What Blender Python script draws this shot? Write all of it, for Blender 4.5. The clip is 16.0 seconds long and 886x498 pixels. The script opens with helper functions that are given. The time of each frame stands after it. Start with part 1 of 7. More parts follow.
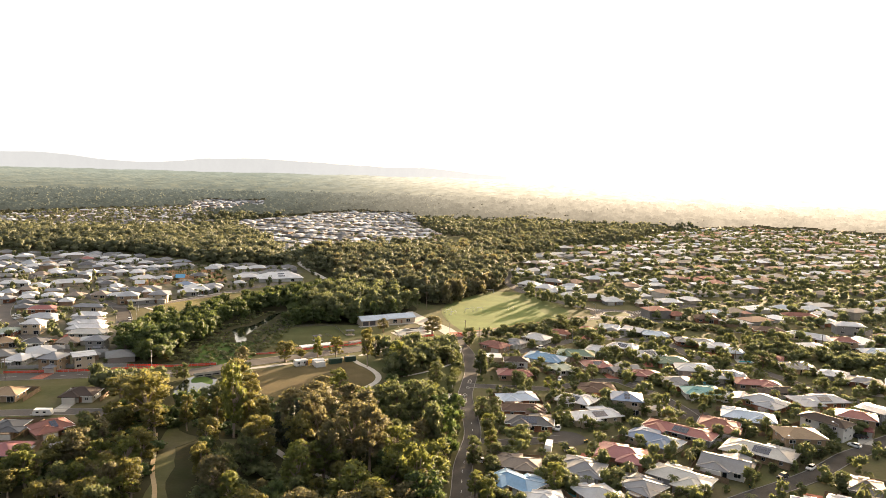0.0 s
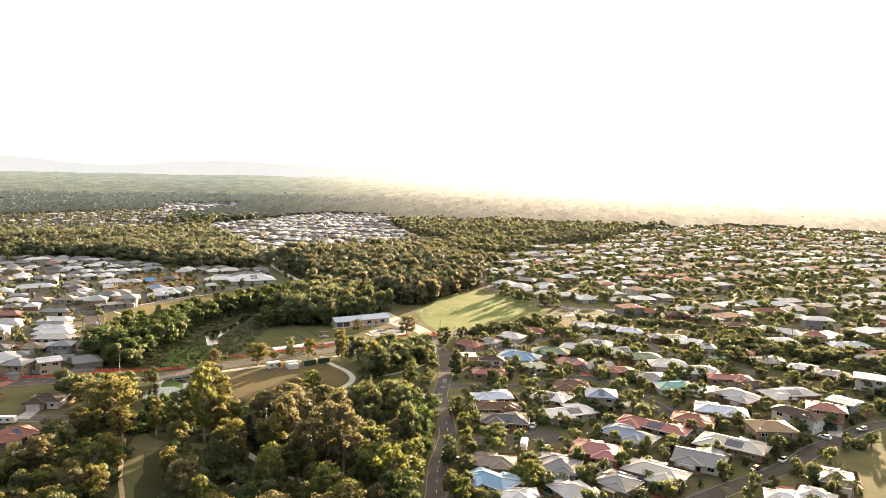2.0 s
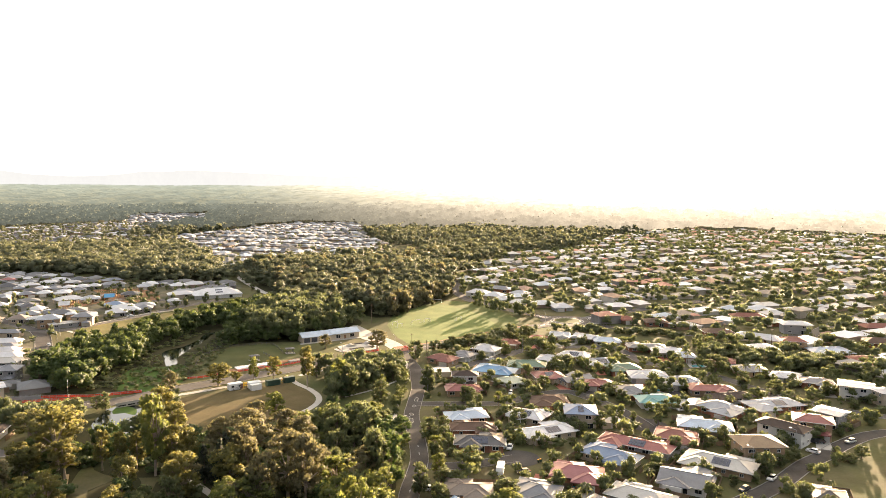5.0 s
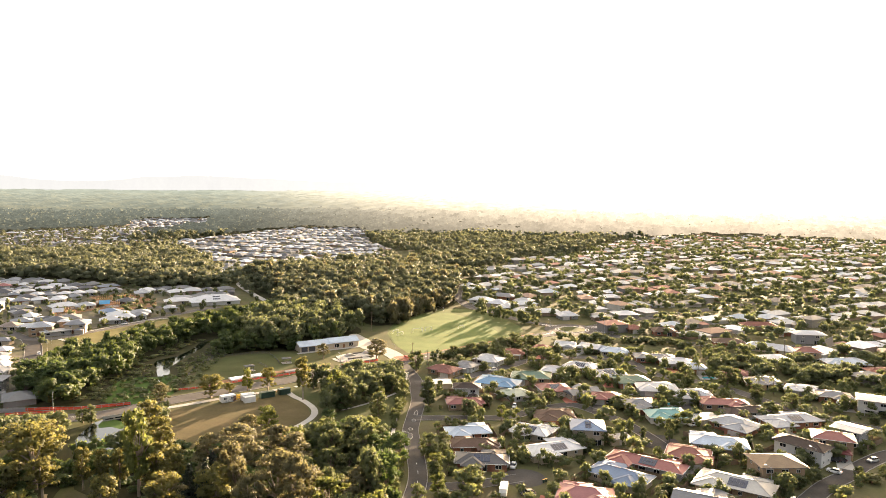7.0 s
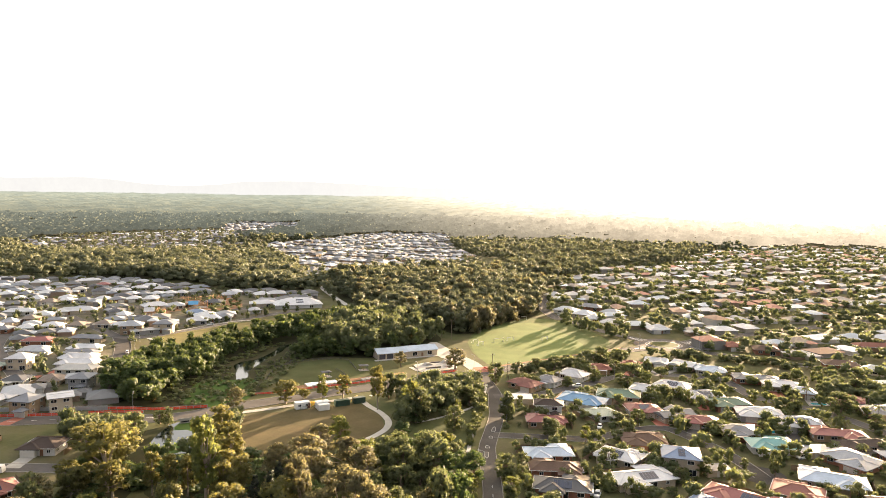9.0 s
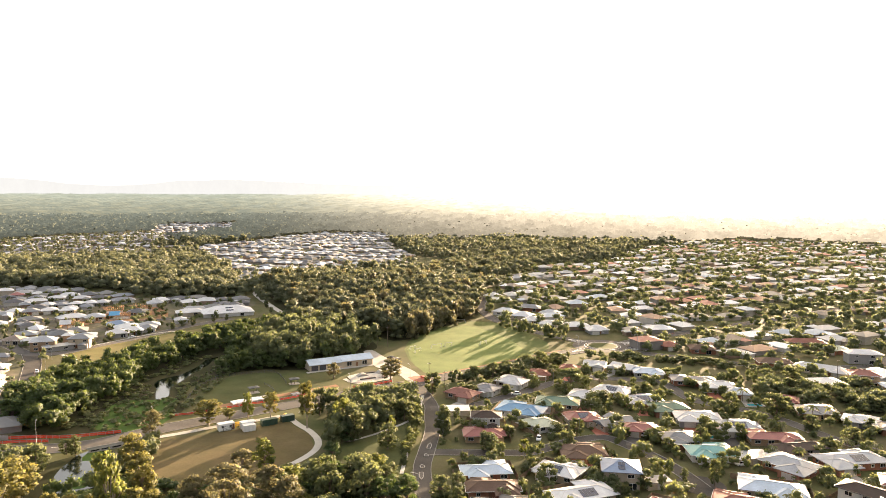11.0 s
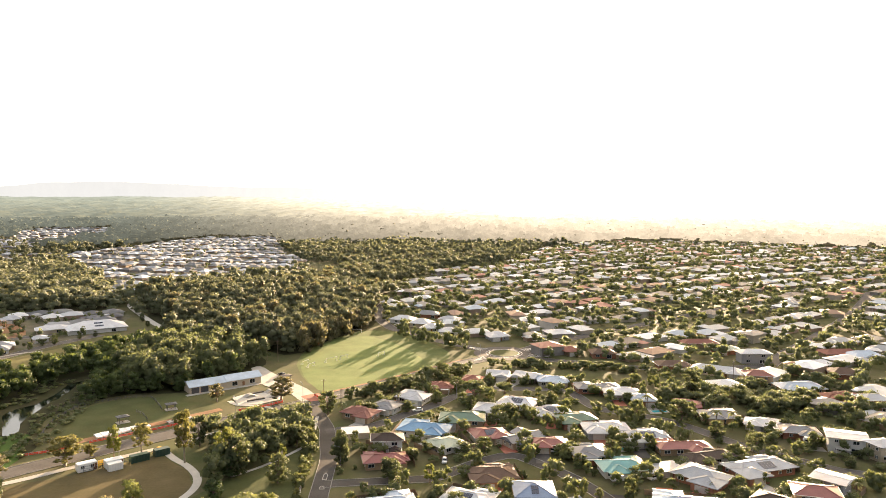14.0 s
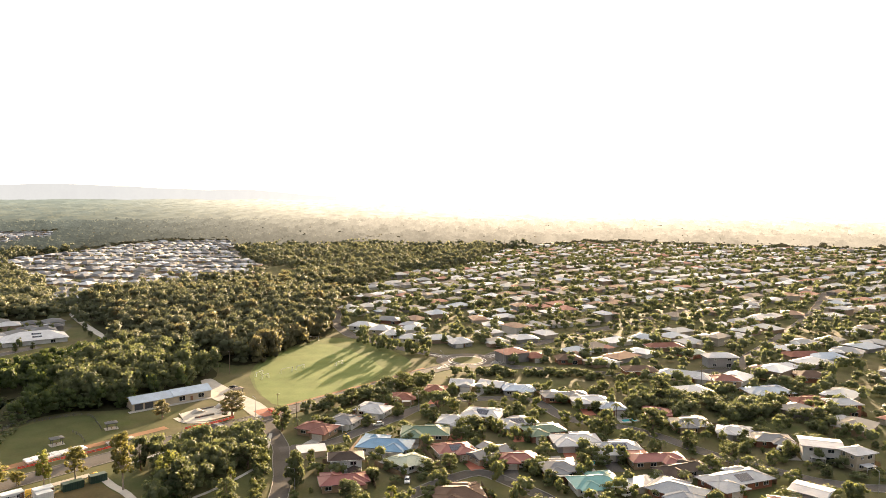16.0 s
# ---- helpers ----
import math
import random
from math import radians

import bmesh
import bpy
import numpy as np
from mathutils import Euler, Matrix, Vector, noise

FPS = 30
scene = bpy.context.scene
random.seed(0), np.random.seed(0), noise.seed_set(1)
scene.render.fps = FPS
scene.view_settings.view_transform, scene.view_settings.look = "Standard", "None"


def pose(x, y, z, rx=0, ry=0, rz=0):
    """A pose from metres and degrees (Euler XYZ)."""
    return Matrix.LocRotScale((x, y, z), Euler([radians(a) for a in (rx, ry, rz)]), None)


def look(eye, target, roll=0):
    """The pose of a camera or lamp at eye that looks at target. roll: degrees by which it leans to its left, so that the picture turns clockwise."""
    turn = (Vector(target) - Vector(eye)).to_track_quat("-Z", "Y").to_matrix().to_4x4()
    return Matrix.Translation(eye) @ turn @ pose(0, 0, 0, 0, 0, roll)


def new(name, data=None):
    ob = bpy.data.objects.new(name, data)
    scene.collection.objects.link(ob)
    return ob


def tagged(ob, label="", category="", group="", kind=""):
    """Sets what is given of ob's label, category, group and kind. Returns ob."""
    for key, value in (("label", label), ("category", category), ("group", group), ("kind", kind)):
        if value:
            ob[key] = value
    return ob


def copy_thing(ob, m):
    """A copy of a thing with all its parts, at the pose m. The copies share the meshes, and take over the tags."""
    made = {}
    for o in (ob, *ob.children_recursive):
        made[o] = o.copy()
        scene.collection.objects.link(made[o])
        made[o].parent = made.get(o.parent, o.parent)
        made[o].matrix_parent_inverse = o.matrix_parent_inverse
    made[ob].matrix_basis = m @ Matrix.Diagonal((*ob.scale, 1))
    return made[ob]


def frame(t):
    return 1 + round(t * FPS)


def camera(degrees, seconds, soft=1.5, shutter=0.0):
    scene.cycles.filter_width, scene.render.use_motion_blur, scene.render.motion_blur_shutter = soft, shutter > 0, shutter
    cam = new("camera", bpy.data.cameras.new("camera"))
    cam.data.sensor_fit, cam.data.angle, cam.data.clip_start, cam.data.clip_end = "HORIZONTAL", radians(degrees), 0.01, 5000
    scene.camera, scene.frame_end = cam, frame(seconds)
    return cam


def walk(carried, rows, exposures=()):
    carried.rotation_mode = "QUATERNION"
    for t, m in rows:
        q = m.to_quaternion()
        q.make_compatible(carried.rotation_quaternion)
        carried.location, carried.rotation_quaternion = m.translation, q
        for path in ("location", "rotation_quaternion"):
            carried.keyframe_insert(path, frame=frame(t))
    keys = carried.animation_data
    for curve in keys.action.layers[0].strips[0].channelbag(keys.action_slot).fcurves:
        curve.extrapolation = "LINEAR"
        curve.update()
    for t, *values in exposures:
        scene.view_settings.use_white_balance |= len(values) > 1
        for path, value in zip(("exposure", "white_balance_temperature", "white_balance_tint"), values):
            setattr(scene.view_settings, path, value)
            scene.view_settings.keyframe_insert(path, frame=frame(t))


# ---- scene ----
cam = camera(63.9, 16.0, soft=0.75)
PATH = [
    (0, (-0.214, 22.022, 89.572), (-0.522, 23.987, 89.362), 1.6),
    (0.5, (-0.035, 22.202, 88.882), (-0.327, 24.17, 88.676), 1.5),
    (1, (0.045, 22.184, 88.602), (-0.23, 24.154, 88.397), 1.5),
    (1.5, (0.036, 22.74, 88.621), (-0.219, 24.712, 88.414), 1.4),
    (2, (0.32, 23.685, 88.457), (0.081, 25.661, 88.252), 1.2),
    (2.5, (0.308, 25.008, 88.725), (0.088, 26.986, 88.522), 1.0),
    (3, (0.321, 26.966, 88.926), (0.119, 28.945, 88.724), 0.9),
    (3.5, (0.4, 29.436, 89.213), (0.217, 31.418, 89.012), 0.7),
    (4, (0.464, 32.055, 89.069), (0.292, 34.038, 88.874), 0.6),
    (6.5, (0.898, 47.4, 88.731), (0.729, 49.385, 88.556), 0.3),
    (7, (0.676, 49.929, 88.516), (0.498, 51.914, 88.346), 0.5),
    (7.5, (0.791, 53.377, 87.985), (0.59, 55.361, 87.822), 0.5),
    (8, (0.369, 56.808, 87.605), (0.087, 58.782, 87.448), 0.6),
    (8.5, (0.067, 60.627, 87.38), (-0.314, 62.585, 87.226), 0.9),
    (8.7, (0.362, 61.883, 87.396), (-0.056, 63.833, 87.242), 0.9),
    (10.8, (2.526, 75.816, 91.063), (2.235, 77.788, 90.898), 0.4),
    (11, (2.411, 77.079, 90.976), (2.155, 79.056, 90.813), 0.3),
    (11.5, (1.306, 80.819, 91.362), (1.097, 82.802, 91.198), 0.5),
    (12, (0.504, 83.983, 91.342), (0.348, 85.971, 91.18), 0.4),
    (12.5, (0.315, 87.257, 90.654), (0.186, 89.246, 90.498), 0.4),
    (13, (-0.424, 91.129, 91.155), (-0.452, 93.123, 90.998), 0.4),
    (13.5, (-0.785, 94.621, 91.35), (-0.797, 96.614, 91.193), 0.3),
    (14, (-0.877, 98.131, 91.313), (-0.835, 100.125, 91.158), 0.3),
    (14.5, (-1.158, 101.637, 90.933), (-1.095, 103.631, 90.782), 0.3),
    (15, (-1.556, 105.346, 91.251), (-1.48, 107.339, 91.1), 0.3),
    (15.5, (-1.541, 108.843, 91.347), (-1.396, 110.832, 91.197), 0.2),
    (16, (-1.159, 112.881, 91.257), (-1.003, 114.869, 91.108), 0.2),
]
EXPOSURES = [(0, 2.68, 7100, 15), (2, 2.90, 7100, 15), (4, 2.96, 7100, 15), (12, 2.94, 7100, 15), (14, 2.88, 7100, 15), (16, 2.74, 7100, 15)]
walk(cam, [(t, look(eye, target, roll)) for t, eye, target, roll in PATH], EXPOSURES)

# ---- world, sun, exposure ----
SUN_AZ, SUN_EL = 20.0, 6.0
world = bpy.data.worlds.new("morning_sky")
scene.world = world
world.use_nodes = True
wn = world.node_tree
wn.nodes.clear()
w_out = wn.nodes.new("ShaderNodeOutputWorld")
w_bg = wn.nodes.new("ShaderNodeBackground")
w_sky = wn.nodes.new("ShaderNodeTexSky")
w_sky.sky_type = "NISHITA"
w_sky.sun_disc = False
w_sky.sun_elevation = radians(SUN_EL)
w_sky.sun_rotation = radians(SUN_AZ)
w_sky.air_density, w_sky.dust_density, w_sky.ozone_density = 1.0, 4.0, 1.0
w_bg.inputs["Strength"].default_value = 0.10
# thin high cloud and haze whitens the sky
w_co = wn.nodes.new("ShaderNodeTexCoord")
w_no = wn.nodes.new("ShaderNodeTexNoise")
w_no.inputs["Scale"].default_value = 2.2
w_no.inputs["Detail"].default_value = 6
w_map = wn.nodes.new("ShaderNodeMapping")
w_map.inputs["Scale"].default_value = (1, 1, 3.5)
w_rng = wn.nodes.new("ShaderNodeMapRange")
w_rng.inputs["From Min"].default_value, w_rng.inputs["From Max"].default_value = 0.3, 0.7
w_rng.inputs["To Min"].default_value, w_rng.inputs["To Max"].default_value = 0.72, 0.92
w_mix = wn.nodes.new("ShaderNodeMix")
w_mix.data_type = "RGBA"
w_mix.inputs["B"].default_value = (2.85, 2.72, 2.5, 1)
wn.links.new(w_co.outputs["Generated"], w_map.inputs["Vector"])
wn.links.new(w_map.outputs["Vector"], w_no.inputs["Vector"])
wn.links.new(w_no.outputs["Fac"], w_rng.inputs["Value"])
wn.links.new(w_rng.outputs["Result"], w_mix.inputs["Factor"])
wn.links.new(w_sky.outputs["Color"], w_mix.inputs["A"])
# the hazy sky is brightest round the sun and dims towards the far side
w_dot = wn.nodes.new("ShaderNodeVectorMath")
w_dot.operation = "DOT_PRODUCT"
w_dot.inputs[1].default_value = (math.sin(radians(SUN_AZ)) * math.cos(radians(SUN_EL)), math.cos(radians(SUN_AZ)) * math.cos(radians(SUN_EL)), math.sin(radians(SUN_EL)))
w_ramp = wn.nodes.new("ShaderNodeValToRGB")
w_half = wn.nodes.new("ShaderNodeMath")
w_half.operation = "MULTIPLY_ADD"
w_half.inputs[1].default_value, w_half.inputs[2].default_value = 0.5, 0.5
w_ramp.color_ramp.elements[0].color = (0.095, 0.115, 0.15, 1)
w_ramp.color_ramp.elements[1].color = (1.0, 0.86, 0.64, 1)
for w_pos, w_col in ((0.5, (0.20, 0.22, 0.25, 1)), (0.74, (0.25, 0.285, 0.325, 1)), (0.84, (0.40, 0.42, 0.44, 1)), (0.93, (0.80, 0.71, 0.57, 1))):
    w_ramp.color_ramp.elements.new(w_pos).color = w_col
w_mul = wn.nodes.new("ShaderNodeVectorMath")
w_mul.operation = "MULTIPLY"
w_gain = wn.nodes.new("ShaderNodeVectorMath")
w_gain.operation = "SCALE"
w_gain.inputs["Scale"].default_value = 2.6
wn.links.new(w_co.outputs["Generated"], w_dot.inputs[0])
wn.links.new(w_dot.outputs["Value"], w_half.inputs[0])
wn.links.new(w_half.outputs[0], w_ramp.inputs["Fac"])
wn.links.new(w_mix.outputs["Result"], w_mul.inputs[0])
wn.links.new(w_ramp.outputs["Color"], w_mul.inputs[1])
wn.links.new(w_mul.outputs["Vector"], w_gain.inputs[0])
wn.links.new(w_gain.outputs["Vector"], w_bg.inputs["Color"])
wn.links.new(w_bg.outputs["Background"], w_out.inputs["Surface"])

sun_data = bpy.data.lights.new("sun", "SUN")
sun_data.energy = 5.0
sun_data.angle = radians(0.6)
sun_data.color = (1.0, 0.79, 0.54)
sun = new("sun", sun_data)
SUN_DIR = Vector((math.sin(radians(SUN_AZ)) * math.cos(radians(SUN_EL)), math.cos(radians(SUN_AZ)) * math.cos(radians(SUN_EL)), math.sin(radians(SUN_EL))))
sun.matrix_world = look(SUN_DIR * 900, (0, 0, 0))

# ---- materials ----
def shade(name, col, rough=0.7, spec=0.3, vary=0.18, size=6.0, fine=0.6, bump=0.0, bump_size=0.3, metal=0.0, islands=0.0, coat=0.0):
    """A surface with colour variation at two scales and a little relief."""
    m = bpy.data.materials.new(name)
    m.use_nodes = True
    nt = m.node_tree
    b = nt.nodes["Principled BSDF"]
    b.inputs["Roughness"].default_value = rough
    b.inputs["Specular IOR Level"].default_value = spec
    b.inputs["Metallic"].default_value = metal
    b.inputs["Coat Weight"].default_value = coat
    geo = nt.nodes.new("ShaderNodeNewGeometry")
    info = nt.nodes.new("ShaderNodeObjectInfo")
    hsv = nt.nodes.new("ShaderNodeHueSaturation")
    hsv.inputs["Color"].default_value = (*col, 1)
    total = None
    for scale, amount in ((1.0 / size, vary), (1.0 / fine, vary * 0.6)):
        n = nt.nodes.new("ShaderNodeTexNoise")
        n.inputs["Scale"].default_value = scale
        n.inputs["Detail"].default_value = 4
        nt.links.new(geo.outputs["Position"], n.inputs["Vector"])
        k = nt.nodes.new("ShaderNodeMapRange")
        k.inputs["From Min"].default_value, k.inputs["From Max"].default_value = 0.25, 0.75
        k.inputs["To Min"].default_value, k.inputs["To Max"].default_value = -amount, amount
        nt.links.new(n.outputs["Fac"], k.inputs["Value"])
        add = nt.nodes.new("ShaderNodeMath")
        add.operation = "ADD"
        nt.links.new(k.outputs["Result"], add.inputs[0])
        if total is None:
            add.inputs[1].default_value = 1.0
        else:
            nt.links.new(total, add.inputs[1])
        total = add.outputs[0]
    for source, amount in ((info.outputs["Random"], vary * 0.5), (geo.outputs["Random Per Island"], islands)):
        if amount:
            k = nt.nodes.new("ShaderNodeMapRange")
            k.inputs["To Min"].default_value, k.inputs["To Max"].default_value = -amount, amount
            nt.links.new(source, k.inputs["Value"])
            add = nt.nodes.new("ShaderNodeMath")
            add.operation = "ADD"
            nt.links.new(k.outputs["Result"], add.inputs[0])
            nt.links.new(total, add.inputs[1])
            total = add.outputs[0]
    nt.links.new(total, hsv.inputs["Value"])
    nt.links.new(hsv.outputs["Color"], b.inputs["Base Color"])
    if bump:
        n = nt.nodes.new("ShaderNodeTexNoise")
        n.inputs["Scale"].default_value = 1.0 / bump_size
        n.inputs["Detail"].default_value = 3
        nt.links.new(geo.outputs["Position"], n.inputs["Vector"])
        bp = nt.nodes.new("ShaderNodeBump")
        bp.inputs["Strength"].default_value = bump
        bp.inputs["Distance"].default_value = bump_size * 0.5
        nt.links.new(n.outputs["Fac"], bp.inputs["Height"])
        nt.links.new(bp.outputs["Normal"], b.inputs["Normal"])
    return m


def blotched(name, cols, size, rough=0.95, spec=0.06, bump=0.10, bump_size=0.5):
    """Ground with patches of several colours: cols from the driest to the greenest."""
    m = shade(name, cols[0], rough, spec, 0.15, 9.0, 0.9, bump, bump_size)
    nt = m.node_tree
    hsv = [n for n in nt.nodes if n.type == "HUE_SAT"][0]
    geo = [n for n in nt.nodes if n.type == "NEW_GEOMETRY"][0]
    big = nt.nodes.new("ShaderNodeTexNoise")
    big.inputs["Scale"].default_value = 1.0 / size
    big.inputs["Detail"].default_value = 8
    big.inputs["Roughness"].default_value = 0.65
    nt.links.new(geo.outputs["Position"], big.inputs["Vector"])
    ramp = nt.nodes.new("ShaderNodeValToRGB")
    ramp.color_ramp.elements[0].position, ramp.color_ramp.elements[0].color = 0.3, (*cols[0], 1)
    ramp.color_ramp.elements[1].position, ramp.color_ramp.elements[1].color = 0.7, (*cols[-1], 1)
    for n, c in enumerate(cols[1:-1]):
        e = ramp.color_ramp.elements.new(0.3 + 0.4 * (n + 1) / (len(cols) - 1))
        e.color = (*c, 1)
    nt.links.new(big.outputs["Fac"], ramp.inputs["Fac"])
    nt.links.new(ramp.outputs["Color"], hsv.inputs["Color"])
    return m


def foliage(name, dark, light, glow, through_leaf=0.35, rough=0.75):
    """Leaves: hue varies leaf by leaf and tree by tree; light comes through them."""
    m = bpy.data.materials.new(name)
    m.use_nodes = True
    nt = m.node_tree
    b = nt.nodes["Principled BSDF"]
    out = nt.nodes["Material Output"]
    b.inputs["Roughness"].default_value = rough
    b.inputs["Specular IOR Level"].default_value = 0.45
    geo = nt.nodes.new("ShaderNodeNewGeometry")
    info = nt.nodes.new("ShaderNodeObjectInfo")
    n = nt.nodes.new("ShaderNodeTexNoise")
    n.inputs["Scale"].default_value = 0.11
    n.inputs["Detail"].default_value = 3
    nt.links.new(geo.outputs["Position"], n.inputs["Vector"])
    mix = nt.nodes.new("ShaderNodeMath")
    mix.operation = "MULTIPLY_ADD"
    mix.inputs[1].default_value = 0.34
    nt.links.new(geo.outputs["Random Per Island"], mix.inputs[0])
    k = nt.nodes.new("ShaderNodeMapRange")
    k.inputs["From Min"].default_value, k.inputs["From Max"].default_value = 0.3, 0.7
    k.inputs["To Min"].default_value, k.inputs["To Max"].default_value = -0.05, 0.5
    nt.links.new(n.outputs["Fac"], k.inputs["Value"])
    add = nt.nodes.new("ShaderNodeMath")
    add.operation = "MULTIPLY_ADD"
    add.inputs[1].default_value = 0.2
    nt.links.new(info.outputs["Random"], add.inputs[0])
    nt.links.new(k.outputs["Result"], add.inputs[2])
    nt.links.new(add.outputs[0], mix.inputs[2])
    ramp = nt.nodes.new("ShaderNodeValToRGB")
    ramp.color_ramp.elements[0].color = (*dark, 1)
    ramp.color_ramp.elements[1].color = (*light, 1)
    ramp.color_ramp.elements[1].position = 0.9
    nt.links.new(mix.outputs[0], ramp.inputs["Fac"])
    nt.links.new(ramp.outputs["Color"], b.inputs["Base Color"])
    tr = nt.nodes.new("ShaderNodeBsdfTranslucent")
    tr.inputs["Color"].default_value = (*glow, 1)
    ms = nt.nodes.new("ShaderNodeMixShader")
    ms.inputs["Fac"].default_value = through_leaf
    nt.links.new(b.outputs["BSDF"], ms.inputs[1])
    nt.links.new(tr.outputs["BSDF"], ms.inputs[2])
    nt.links.new(ms.outputs["Shader"], out.inputs["Surface"])
    return m


def palette(name, cols, rough, spec, size=5.0):
    """One material for a crowd: each island takes one of the colours."""
    m = shade(name, cols[0], rough, spec, 0.12, size, 0.8, islands=0.12)
    nt = m.node_tree
    hsv = [n for n in nt.nodes if n.type == "HUE_SAT"][0]
    geo = [n for n in nt.nodes if n.type == "NEW_GEOMETRY"][0]
    ramp = nt.nodes.new("ShaderNodeValToRGB")
    ramp.color_ramp.interpolation = "CONSTANT"
    ramp.color_ramp.elements[0].color = (*cols[0], 1)
    ramp.color_ramp.elements[1].position, ramp.color_ramp.elements[1].color = 1 / len(cols), (*cols[1], 1)
    for n, c in enumerate(cols[2:]):
        e = ramp.color_ramp.elements.new((n + 2) / len(cols))
        e.color = (*c, 1)
    nt.links.new(geo.outputs["Random Per Island"], ramp.inputs["Fac"])
    nt.links.new(ramp.outputs["Color"], hsv.inputs["Color"])
    return m


ROOF = {
    "white": (0.50, 0.50, 0.51), "offwhite": (0.43, 0.41, 0.375), "grey": (0.18, 0.185, 0.20), "greylight": (0.32, 0.335, 0.36),
    "charcoal": (0.07, 0.07, 0.075), "taupe": (0.22, 0.18, 0.15), "brown": (0.12, 0.075, 0.055), "darkbrown": (0.06, 0.043, 0.036),
    "red": (0.27, 0.095, 0.085), "maroon": (0.22, 0.07, 0.065), "pinkred": (0.30, 0.12, 0.12), "terracotta": (0.25, 0.112, 0.09),
    "rust": (0.235, 0.095, 0.07), "tan": (0.28, 0.20, 0.13), "blue": (0.13, 0.26, 0.40), "steelblue": (0.17, 0.23, 0.33),
    "paleblue": (0.38, 0.45, 0.53), "bluegrey": (0.28, 0.33, 0.40), "teal": (0.14, 0.33, 0.32), "green": (0.10, 0.17, 0.12),
    "greengrey": (0.30, 0.34, 0.27),
}
ROOF_WORDS = {
    "white": "white", "offwhite": "off-white", "grey": "mid-grey", "greylight": "light grey", "charcoal": "charcoal", "taupe": "grey-brown",
    "brown": "brown tiled", "darkbrown": "dark brown tiled", "red": "red", "maroon": "maroon", "pinkred": "faded red", "terracotta": "terracotta tiled",
    "rust": "rust-red tiled", "tan": "tan tiled", "blue": "bright blue", "steelblue": "steel-blue", "paleblue": "pale blue", "bluegrey": "blue-grey",
    "teal": "teal", "green": "dark green", "greengrey": "green-grey",
}
TILED = ("brown", "darkbrown", "terracotta", "rust", "tan", "taupe")
M_ROOF = {k: shade("roof_" + k, c, 0.8 if k in TILED else 0.5, 0.25 if k in TILED else 0.32, 0.16, 3.5, 0.5, 0.25 if k in TILED else 0.08, 0.35) for k, c in ROOF.items()}
M_WALL = {
    "cream rendered": shade("wall_cream", (0.44, 0.37, 0.28), 0.85, 0.2, 0.1, 3, 0.4, 0.1, 0.1),
    "white rendered": shade("wall_white", (0.60, 0.585, 0.55), 0.8, 0.2, 0.08, 3, 0.4, 0.1, 0.1),
    "tan brick": shade("wall_tan_brick", (0.33, 0.235, 0.155), 0.9, 0.2, 0.2, 2, 0.15, 0.3, 0.1),
    "red-brown brick": shade("wall_red_brick", (0.27, 0.13, 0.085), 0.9, 0.2, 0.2, 2, 0.15, 0.3, 0.1),
    "grey rendered": shade("wall_grey", (0.28, 0.275, 0.27), 0.85, 0.2, 0.1, 3, 0.4, 0.1, 0.1),
}
M_TRIM = shade("trim_white", (0.72, 0.71, 0.68), 0.5, 0.4, 0.08)
M_DARKTRIM = shade("trim_dark", (0.06, 0.06, 0.065), 0.5, 0.4, 0.1)
M_GLASS = shade("window_glass", (0.015, 0.018, 0.022), 0.06, 0.6, 0.1)
M_DOOR = shade("door_paint", (0.18, 0.09, 0.05), 0.5, 0.4, 0.1)
M_GARAGE = shade("garage_door_paint", (0.52, 0.49, 0.44), 0.55, 0.4, 0.08)
M_SOLAR = shade("solar_cells", (0.012, 0.018, 0.045), 0.15, 0.6, 0.15)
M_ALU = shade("aluminium", (0.6, 0.61, 0.63), 0.35, 0.5, 0.08, metal=0.8)
M_STEEL = shade("galvanised_steel", (0.4, 0.41, 0.42), 0.5, 0.5, 0.12, metal=0.6)
M_ASPHALT = shade("asphalt", (0.082, 0.074, 0.067), 0.95, 0.08, 0.22, 7, 0.6, 0.15, 0.12)
M_ASPHALT_OLD = shade("asphalt_worn", (0.115, 0.104, 0.095), 0.95, 0.08, 0.22, 9, 0.7, 0.15, 0.12)
M_CONCRETE = shade("concrete", (0.38, 0.355, 0.315), 0.9, 0.12, 0.15, 4, 0.4, 0.08, 0.1)
M_KERB = shade("kerb_concrete", (0.27, 0.25, 0.225), 0.9, 0.12, 0.2, 4, 0.4)
M_PATH = shade("path_concrete", (0.46, 0.43, 0.38), 0.9, 0.12, 0.12, 4, 0.4)
M_PAVER = shade("red_pavers", (0.36, 0.13, 0.085), 0.85, 0.25, 0.18, 3, 0.3)
M_PAINT = shade("road_paint", (0.74, 0.73, 0.70), 0.6, 0.3, 0.15, 2, 0.2)
M_FENCE = shade("fence_timber", (0.20, 0.145, 0.095), 0.9, 0.2, 0.25, 3, 0.25, 0.2, 0.12, islands=0.15)
M_BARK = shade("bark", (0.17, 0.13, 0.10), 0.9, 0.2, 0.3, 2, 0.3, 0.4, 0.15)
M_PALEBARK = shade("pale_bark", (0.27, 0.225, 0.175), 0.85, 0.2, 0.25, 2, 0.3, 0.3, 0.2)
M_WATER = shade("creek_water", (0.012, 0.016, 0.012), 0.05, 0.6, 0.3, 8, 1.5, 0.05, 0.6)
M_POOL = shade("pool_water", (0.06, 0.38, 0.42), 0.06, 0.6, 0.1)
M_NETTING = shade("orange_netting", (0.75, 0.09, 0.05), 0.7, 0.3, 0.15, 3, 0.3)
M_WHITEMETAL = shade("white_painted_metal", (0.74, 0.73, 0.70), 0.45, 0.45, 0.08)
